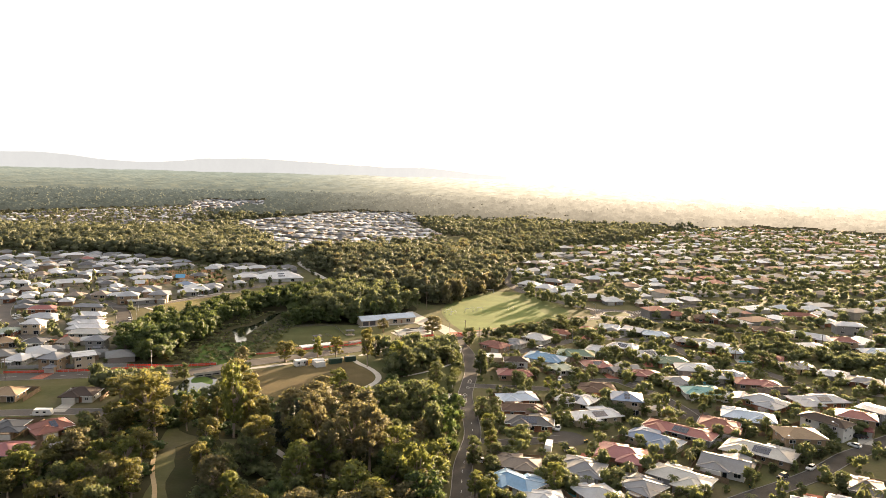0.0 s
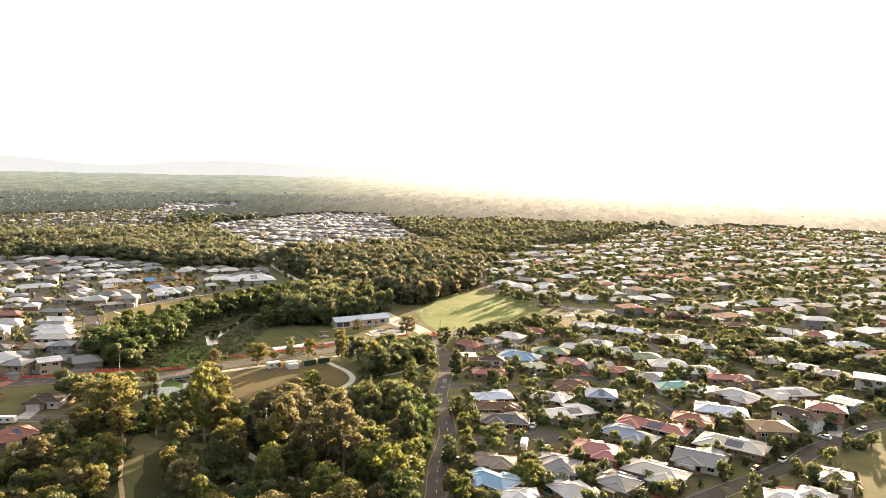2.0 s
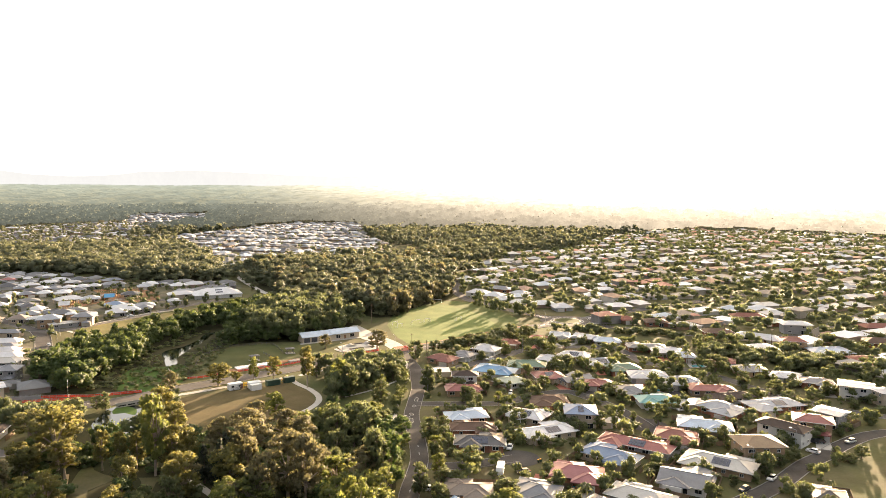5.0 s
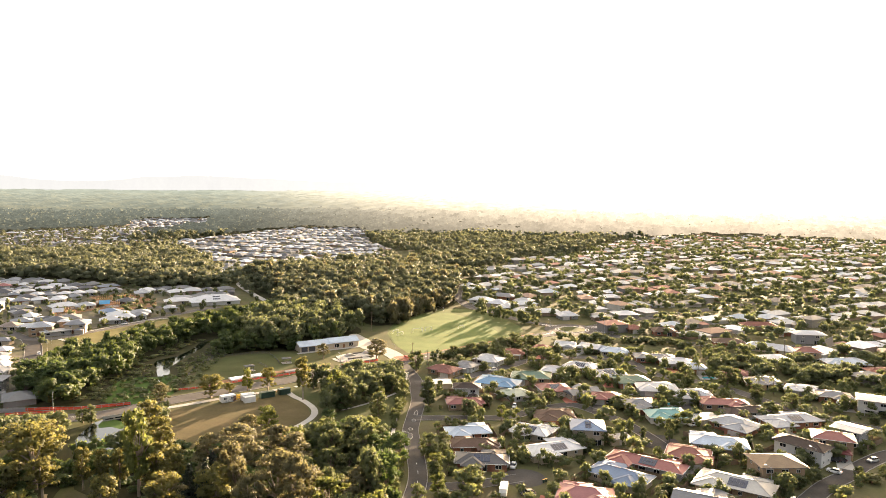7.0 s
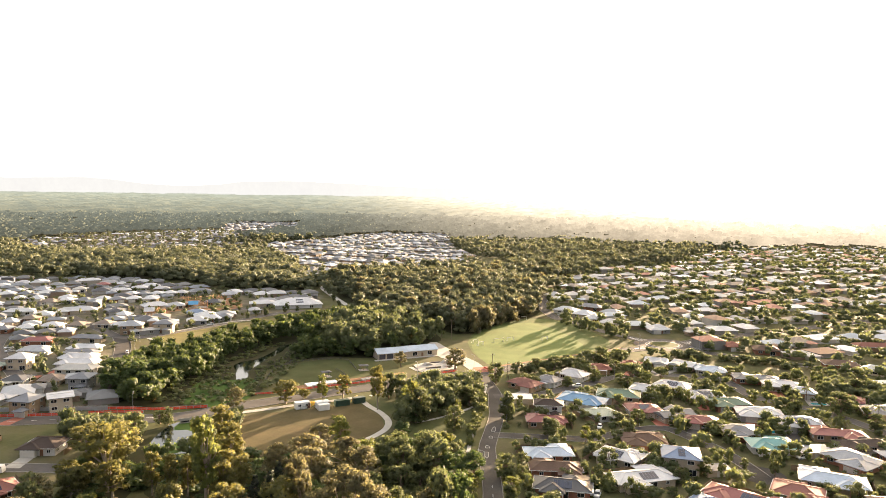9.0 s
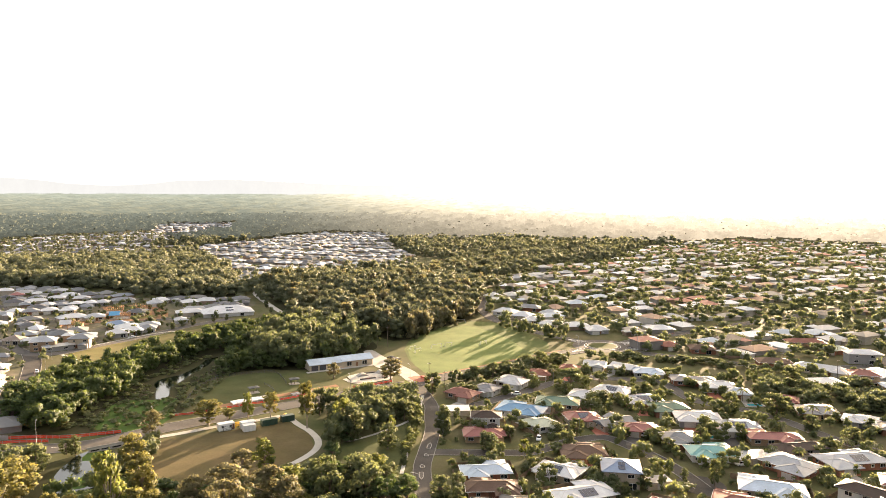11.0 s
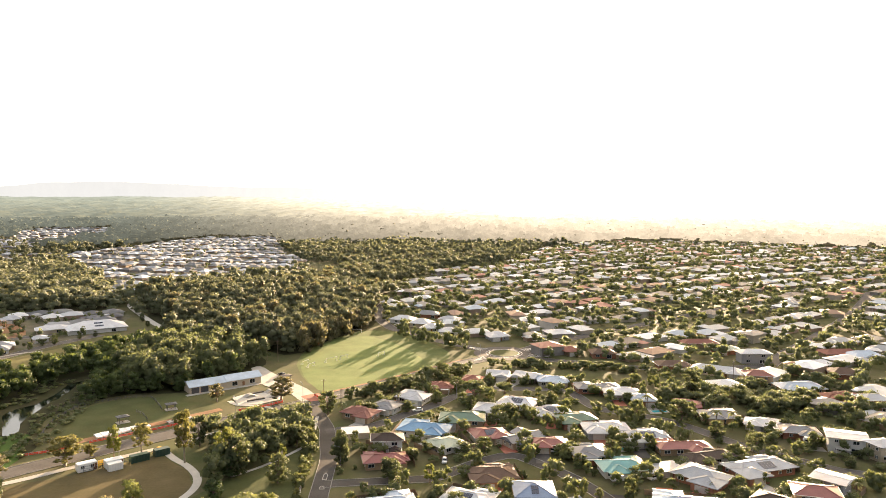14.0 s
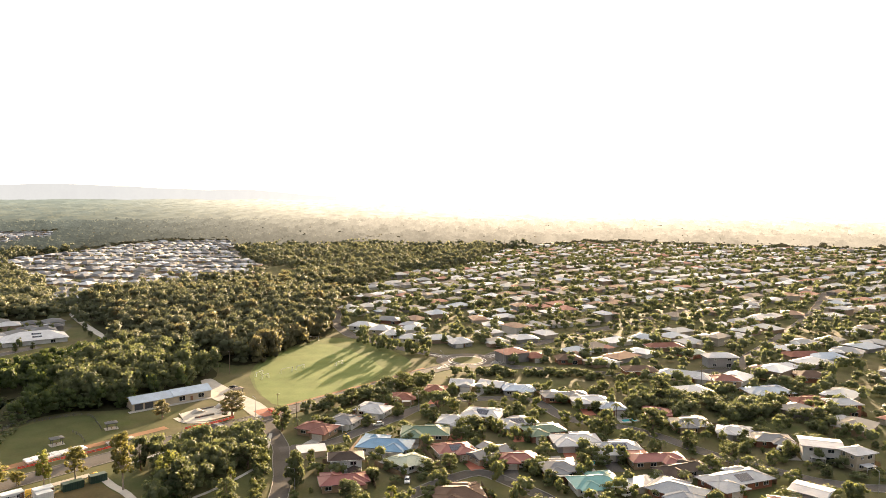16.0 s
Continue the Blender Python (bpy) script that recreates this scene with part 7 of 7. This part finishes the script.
def tarp(x, y, ang, label):
    t = thing("tarpaulin", pose(x, y, 0, 0, 0, ang), label, "tarpaulin")
    v, f = [], []
    for i in range(7):
        for j in range(6):
            u, w = i / 6 - 0.5, j / 5 - 0.5
            h = max(0.0, 2.6 - 5 * (u * u + w * w)) + 0.25 * noise.noise(Vector((u * 6 + x, w * 6, 0)))
            v.append((u * 4.0, w * 3.0, max(0.02, h - 0.2)))
    for i in range(6):
        for j in range(5):
            a = i * 6 + j
            f.append((a, a + 6, a + 7, a + 1))
    part("sheet", mesh_of("sheet", v, f, M_YELLOW), t)


tarp(-109.5, 331, 40, "orange-yellow tarpaulin heaped over site gear")
tarp(-95, 343, 40, "orange-yellow tarpaulin beside the green container")


def slab_stack(x, y, ang, n, m, mat, label, w=2.2, d=2.4):
    t = thing("slab_stack", pose(x, y, 0, 0, 0, ang), label, "building material")
    slab = Shape().box(-w / 2 + 0.08, -d / 2 + 0.08, 0, w / 2 - 0.08, d / 2 - 0.08, 0.5, 0.04).mesh("slab", mat)
    for i in range(n):
        for j in range(m):
            part("slab", slab, t, place=pose((i - n / 2) * w, (j - m / 2) * d, 0.03 + 0.06 * ((i + j) % 3)))


slab_stack(-117.5, 368, 42, 9, 2, M_WHITEMETAL, "long rows of pale concrete culvert slabs on bare earth")
slab_stack(-100.5, 381, 42, 5, 1, M_CONCRETE, "stacked pale concrete slabs by the road", 2.0, 3.0)


def lamp_post(x, y, ang, h=9.0):
    t = thing("street_lamp", pose(x, y, 0, 0, 0, ang), "tall galvanised street lamp with a single arm", "street lamp", "street lamps")
    part("post", Shape().tube((0, 0, -0.2), (0, 0, h), 0.1, 0.06, 8).mesh("post", M_STEEL), t)
    part("arm", Shape().tube((0, 0, h - 0.1), (1.6, 0, h + 0.25), 0.05, 0.04).mesh("arm", M_STEEL), t)
    hd = part("head", Shape().box(1.4, -0.16, h + 0.2, 2.15, 0.16, h + 0.34, 0.03).mesh("head", M_STEEL), t)
    part("lens", Shape().box(1.5, -0.12, h + 0.17, 2.05, 0.12, h + 0.2).mesh("lens", M_LAMPGLASS), hd)


for a in ((-108, 341, 130, 9), (-171, 301, 120, 9), (60, 307, 200, 6), (-139, 322, 130, 9), (-78, 380, 130, 9), (-30, 330, 180, 7), (-31, 280, 180, 7), (12, 410, 120, 6.5), (80, 262, 140, 7),
          (100, 280, 140, 7), (-55, 402, 130, 9), (112, 367, 200, 6.5), (20, 341, 250, 6.5), (-252, 420, 200, 7), (-238, 396, 200, 7), (150, 315, 100, 7), (28, 482, 130, 9), (62, 492, 200, 9)):
    lamp_post(*a)


def power_pole(x, y, ang, h=10.0):
    t = thing("power_pole", pose(x, y, 0, 0, 0, ang), "weathered timber power pole with a crossarm", "power pole", "power poles")
    part("pole", Shape().tube((0, 0, -0.3), (0, 0, h), 0.17, 0.11, 8).mesh("pole", M_BARK), t)
    arm = part("crossarm", Shape().box(-1.1, -0.06, h - 0.8, 1.1, 0.06, h - 0.66).mesh("crossarm", M_FENCE), t)
    for k in (-0.95, -0.35, 0.35, 0.95):
        part("insulator", Shape().tube((k, 0, h - 0.66), (k, 0, h - 0.45), 0.05, 0.03).mesh("insulator", M_WHITEMETAL), arm)


for a in ((-82, 479, 10, 12), (-89, 484, 10, 11), (-47, 409, 40, 9), (-222, 277, 20, 9), (150, 440, 30, 10), (170, 428, 30, 10), (128, 452, 30, 10), (-38, 398, 40, 8)):
    power_pole(*a)


# ---- vehicles ----
CAR_PAINT = {"white": shade("car_white", (0.75, 0.75, 0.74), 0.25, 0.5, 0.03, coat=0.6), "silver": shade("car_silver", (0.45, 0.46, 0.47), 0.3, 0.5, 0.03, metal=0.5, coat=0.6),
             "black": shade("car_dark", (0.03, 0.032, 0.036), 0.25, 0.5, 0.03, coat=0.6), "red": shade("car_red", (0.42, 0.03, 0.03), 0.25, 0.5, 0.03, coat=0.6)}
CAR_WORDS = {"white": "white", "silver": "silver", "black": "dark", "red": "red"}


def loft(sections):
    """Skins rings of equal length into one closed form."""
    v = [p for s in sections for p in s]
    n = len(sections[0])
    f = [(i * n + k, i * n + (k + 1) % n, (i + 1) * n + (k + 1) % n, (i + 1) * n + k) for i in range(len(sections) - 1) for k in range(n)]
    f += [tuple(range(n - 1, -1, -1)), tuple(range((len(sections) - 1) * n, len(sections) * n))]
    return v, f


def car_meshes(colour):
    def ringx(x, hw, z0, z1):
        return [(x, -hw, z0), (x, hw, z0), (x, hw * 1.02, (z0 + z1) / 2), (x, hw * 0.92, z1), (x, -hw * 0.92, z1), (x, -hw * 1.02, (z0 + z1) / 2)]

    body = loft([ringx(-2.2, 0.72, 0.42, 0.72), ringx(-2.05, 0.84, 0.25, 0.86), ringx(-1.0, 0.9, 0.22, 0.93), ringx(0.8, 0.9, 0.22, 0.93), ringx(1.9, 0.86, 0.24, 0.95), ringx(2.2, 0.76, 0.4, 0.8)])
    glass = loft([[(-1.1, -0.78, 0.92), (-1.1, 0.78, 0.92), (-0.35, 0.64, 1.42), (-0.35, -0.64, 1.42)], [(1.85, -0.76, 0.94), (1.85, 0.76, 0.94), (1.3, 0.64, 1.42), (1.3, -0.64, 1.42)]])
    roof = loft([[(-0.42, -0.66, 1.4), (-0.42, 0.66, 1.4), (-0.36, 0.6, 1.49), (-0.36, -0.6, 1.49)], [(1.36, -0.66, 1.4), (1.36, 0.66, 1.4), (1.28, 0.6, 1.49), (1.28, -0.6, 1.49)]])
    return mesh_of("body", *body, CAR_PAINT[colour]), mesh_of("window", *glass, M_GLASS), mesh_of("roof", *roof, CAR_PAINT[colour])


TYRE = Shape().tube((0, -0.11, 0), (0, 0.11, 0), 0.33, 0.33, 14).mesh("tyre", M_TYRE)
RIM = Shape().tube((0, -0.12, 0), (0, 0.12, 0), 0.2, 0.2, 10).mesh("rim", M_ALU)
HEADLIGHT = Shape().box(-0.06, -0.2, -0.07, 0.05, 0.2, 0.07).mesh("headlight", M_LAMPGLASS)
TAILLIGHT = Shape().box(-0.05, -0.18, -0.09, 0.06, 0.18, 0.09).mesh("tail_light", M_LIGHTRED)
CARS = {}


def wheel(t, x, y):
    w = part("wheel", TYRE, t, place=pose(x, y, 0.33))
    part("rim", RIM, w)


def car(x, y, ang, colour):
    m = pose(x, y, 0.1, 0, 0, ang)
    if colour in CARS:
        return copy_thing(CARS[colour], m)
    t = thing("car", m, "%s parked hatchback on asphalt or paving" % CAR_WORDS[colour], "car", "parked cars")
    body, glass, roof = car_meshes(colour)
    part("body", body, t)
    part("window", glass, t, "dark tinted car windows")
    part("roof", roof, t)
    for wx in (-1.35, 1.35):
        for wy in (-0.8, 0.8):
            wheel(t, wx, wy)
    for sy in (-1, 1):
        part("headlight", HEADLIGHT, t, place=pose(-2.17, sy * 0.52, 0.64))
        part("tail_light", TAILLIGHT, t, place=pose(2.14, sy * 0.56, 0.74))
    CARS[colour] = t
    return t


def caravan(x, y, ang, l=6.2, van=False):
    t = thing("van" if van else "caravan", pose(x, y, 0.1, 0, 0, ang), "white delivery van on a driveway" if van else "white touring caravan parked on a driveway", "van" if van else "caravan")
    prof = [(-l / 2, 0.5), (l / 2, 0.5), (l / 2 + 0.1, 1.4), (l / 2 - 0.25, 2.55), (-l / 2 + 0.35, 2.6), (-l / 2 - 0.1, 1.5)]
    v, f = loft([[(a, yy, b) for a, b in prof] for yy in (-1.1, 1.1)])
    part("body", mesh_of("body", v, f, M_WHITEMETAL), t)
    for sy in (-1, 1):
        for px in (-1.5, 0.9):
            part("window", Shape().box(px - 0.5, sy * 1.1 - 0.03, 1.35, px + 0.5, sy * 1.1 + 0.03, 1.95).mesh("window", M_GLASS), t)
    for wx in ((-1.7, 1.7) if van else (-0.4, 0.4)):
        for wy in (-0.95, 0.95):
            wheel(t, wx, wy)
    if not van:
        part("drawbar", Shape().tube((-l / 2 - 1.3, 0, 0.5), (-l / 2, 0.5, 0.5), 0.05, 0.05).tube((-l / 2 - 1.3, 0, 0.5), (-l / 2, -0.5, 0.5), 0.05, 0.05).tube((-l / 2 - 1.2, 0, -0.05), (-l / 2 - 1.2, 0, 0.5), 0.05, 0.05).mesh("drawbar", M_STEEL), t)


car(4, 271, 80, "white")
car(2, 272, 80, "silver")
car(-20, 236, 0, "silver")
car(-18, 236, 0, "red")
car(-16, 239, 5, "white")
car(8, 251, 20, "black")
car(71, 323, 40, "white")
car(81, 326, 20, "white")
car(83, 254, 50, "white")
car(72, 245, 42, "black")
car(109, 288, -40, "black")
car(111, 288, -40, "black")
car(105, 278, -40, "white")
car(122, 289, 30, "silver")
car(140, 365, -25, "white")
caravan(140, 350, -25, 5.0, True)
caravan(134, 360, -20)
caravan(1, 251, 85)
car(-15, 392, -40, "white")
car(-5, 391, 10, "white")
car(3, 345, 85, "black")
car(5, 334, 85, "white")
car(44, 343, -40, "white")
car(47, 315, -30, "white")
car(72, 319, 30, "white")
car(82, 322, 25, "white")
car(83, 423, 30, "white")
car(-176, 259, 80, "white")
caravan(-177, 242, 15)
car(-309, 387, 60, "white")
car(-302, 380, 60, "silver")
car(-297, 382, 60, "white")
car(-242, 395, -55, "white")
car(-235, 389, -55, "black")
car(-229, 372, -55, "white")
car(-259, 460, 50, "white")
car(-242, 479, 50, "white")
car(-290, 460, 30, "white")
car(-296, 459, 30, "black")
car(-24, 239, -85, "black")
car(-74, 450, -30, "black")
car(89, 549, 30, "white")
car(-22, 585, -40, "white")


# ---- garden fences, pools ----
def yard_fence(x0, y0, x1, y1):
    """A run of timber paling fence, panel by panel."""
    L = math.hypot(x1 - x0, y1 - y0)
    n = max(1, round(L / 2.9))
    a = math.degrees(math.atan2(y1 - y0, x1 - x0))
    t = thing("garden_fence", pose(x0, y0, 0, 0, 0, a), "weathered timber paling fence between gardens", "fence", "garden fences")
    for k in range(n):
        part("panel", PALING, t, place=Matrix.Translation(((k + 0.5) * L / n, 0, 0)) @ Matrix.Diagonal((L / n / 2.4, 1, 1, 1)))


def paling_mesh():
    """Lapped palings as one folded sheet."""
    front, back = [], []
    for k in range(8):
        d = 0.02 * (k % 2)
        for u in (-1.2 + k * 0.3, -0.9 + k * 0.3):
            front.append((u, -0.02 + d))
            back.append((u, 0.02 + d))
    out = front + back[::-1]
    n = len(out)
    v = [(x, y, -0.1) for x, y in out] + [(x, y, 1.78) for x, y in out]
    f = [(k, (k + 1) % n, (k + 1) % n + n, k + n) for k in range(n)]
    f += [(k + n, k + 1 + n, n - 2 - k + n, n - 1 - k + n) for k in range(n // 2 - 1)]
    return mesh_of("panel", v, f, M_FENCE)


PALING = paling_mesh()
for hx, hy, hl, hd, ha, close in [h for h in HOUSES if h[5] and (h[0] > -60 or h[1] < 330)]:
    ca, sa = math.cos(radians(ha)), math.sin(radians(ha))
    a, b = hl / 2 + 2.6, hd / 2 + 5.5
    for (u0, w0), (u1, w1) in (((-a, -b), (-a, b)), ((a, -b * 0.4), (a, b)), ((-a, b), (a, b))):
        p = [(hx + ca * u - sa * w, hy + sa * u + ca * w) for u, w in ((u0 + (u1 - u0) * k / 6, w0 + (w1 - w0) * k / 6) for k in range(7))]
        if any(near_house(x, y, 0.7) or near_road(x, y, 2.2) for x, y in p):
            continue
        yard_fence(*p[0], *p[-1])


def pool(x, y, ang, l=7.0, w=3.6):
    t = thing("swimming_pool", pose(x, y, 0.0, 0, 0, ang), "small turquoise garden swimming pool with pale coping", "pool")
    s = Shape()
    for p, q in (((-l / 2, -w / 2), (l / 2, -w / 2)), ((l / 2, -w / 2), (l / 2, w / 2)), ((l / 2, w / 2), (-l / 2, w / 2)), ((-l / 2, w / 2), (-l / 2, -w / 2))):
        s.beam((*p, 0.0), (*q, 0.0), 0.7, 0.28)
    part("coping", s.mesh("coping", M_PATH), t)
    part("water", Shape().box(-l / 2, -w / 2, 0.05, l / 2, w / 2, 0.2).mesh("water", M_POOL), t)


pool(71, 346, 10)
pool(24, 243, -14)
pool(9, 219, 20)
pool(97, 390, 10)
pool(52, 258, -25)


def wheelie_bin(x, y, ang):
    t = thing("wheelie_bin", pose(x, y, 0.05, 0, 0, ang), "dark green wheelie bin at the kerb", "bin", "kerbside bins")
    v, f = loft([[(-0.2, -0.22, 0.05), (0.2, -0.22, 0.05), (0.2, 0.22, 0.05), (-0.2, 0.22, 0.05)], [(-0.28, -0.29, 0.98), (0.28, -0.29, 0.98), (0.28, 0.32, 0.98), (-0.28, 0.32, 0.98)]])
    part("body", mesh_of("body", v, f, M_GREENMETAL), t)
    part("lid", Shape().box(-0.3, -0.33, 0.98, 0.3, 0.34, 1.06, 0.03).mesh("lid", M_YELLOW), t, "yellow lid")


for a in ((13, 260, 20), (13.8, 260.6, 30), (0.5, 253, 80), (1.4, 253, 80), (116, 346, 40), (117, 345.4, 40), (60, 235, 40), (-17, 379, 20)):
    wheelie_bin(*a)


# ---- building plots in the new estate ----
M_STUD = shade("stud_timber", (0.46, 0.27, 0.13), 0.8, 0.2, 0.2, 2, 0.3, islands=0.12)
M_NEWBRICK = shade("new_brick", (0.42, 0.20, 0.12), 0.9, 0.15, 0.2, 2, 0.2)
M_TARP = shade("blue_tarpaulin", (0.05, 0.24, 0.42), 0.5, 0.4, 0.15, 2, 0.3, 0.2, 0.3)
patch("building_plots", [(-330, 582), (-314, 594), (-286, 588), (-258, 552), (-268, 534), (-292, 522), (-300, 490), (-308, 496), (-310, 525), (-308, 556)], M_EARTH, label="bare red-brown earth of unbuilt house plots", category="earth")
patch("grass_plot", [(-286, 551), (-271, 557), (-264, 547), (-279, 538)], M_VERGE, label="yellow-green grassed building plot", category="lawn", rough=0.3)
patch("grass_plot", [(-322, 578), (-308, 590), (-298, 580), (-312, 570)], M_LAWN, label="dull green vacant building plot", category="lawn", rough=0.3)


def unfinished_house(x, y, ang, L, D, roofed):
    """A slab with stud walls; some carry bare rafters, some part of the roof."""
    t = thing("unfinished_house", pose(x, y, 0, 0, 0, ang), "half-built house with bare timber frame on a pale slab", "building site", "half-built houses")
    part("slab", Shape().box(-L / 2 - 0.3, -D / 2 - 0.3, -0.1, L / 2 + 0.3, D / 2 + 0.3, 0.28, 0.04).mesh("slab", M_CONCRETE), t)
    for sy in (-1, 1):
        f = Shape()
        for k in range(int(L / 0.9) + 1):
            u = -L / 2 + k * L / int(L / 0.9)
            f.box(u - 0.06, sy * D / 2 - 0.06, 0.28, u + 0.06, sy * D / 2 + 0.06, 2.7)
        f.box(-L / 2 - 0.06, sy * D / 2 - 0.08, 2.7, L / 2 + 0.06, sy * D / 2 + 0.08, 2.86)
        part("wall_frame", f.mesh("wall_frame", M_STUD), t)
    for sx in (-1, 1):
        part("brick_wall", Shape().box(sx * L / 2 - 0.12, -D / 2, 0.28, sx * L / 2 + 0.12, D / 2, 2.0).mesh("brick_wall", M_NEWBRICK), t, "part-laid orange brick wall")
    for k in range(int(L / 1.2) + 1):
        u = -L / 2 + k * L / int(L / 1.2)
        part("truss", Shape().beam((u, -D / 2 - 0.4, 2.8), (u, 0, 4.9), 0.09, 0.12).beam((u, 0, 4.9), (u, D / 2 + 0.4, 2.8), 0.09, 0.12).beam((u, -D / 2, 2.86), (u, D / 2, 2.86), 0.09, 0.1).mesh("truss", M_STUD), t)
    if roofed:
        r = Shape()
        r.add([(-L / 2 - 0.4, 0, 5.06), (0.2, 0, 5.06), (0.2, D / 2 + 0.6, 2.86), (-L / 2 - 0.4, D / 2 + 0.6, 2.86), (0.2, -D / 2 - 0.6, 2.86), (-L / 2 - 0.4, -D / 2 - 0.6, 2.86)], [(0, 3, 2, 1), (5, 0, 1, 4)])
        part("roof", r.mesh("roof", M_TARP if roofed == "tarp" else M_ROOF["white"]), t, "blue tarpaulin over the rafters" if roofed == "tarp" else "half-laid white metal roof")


unfinished_house(-300, 505, 28, 13, 9, "white")
unfinished_house(-288, 541, 28, 13, 9, "tarp")
unfinished_house(-306, 562, 28, 13, 9, "")
unfinished_house(-291, 575, 28, 12, 8, "")
for x, y, h in ((-252, 456, 4.2), (-251, 470, 4), (-247, 482, 4.5), (-242, 487, 3.6), (-239, 494, 4.2), (-231, 508, 4.8), (-229, 518, 4.4), (-224, 522, 5), (-217, 538, 4.2), (-211, 546, 4), (-191, 579, 4.5), (-203, 600, 5)):
    plant("round", x, y, h, h * 0.48)
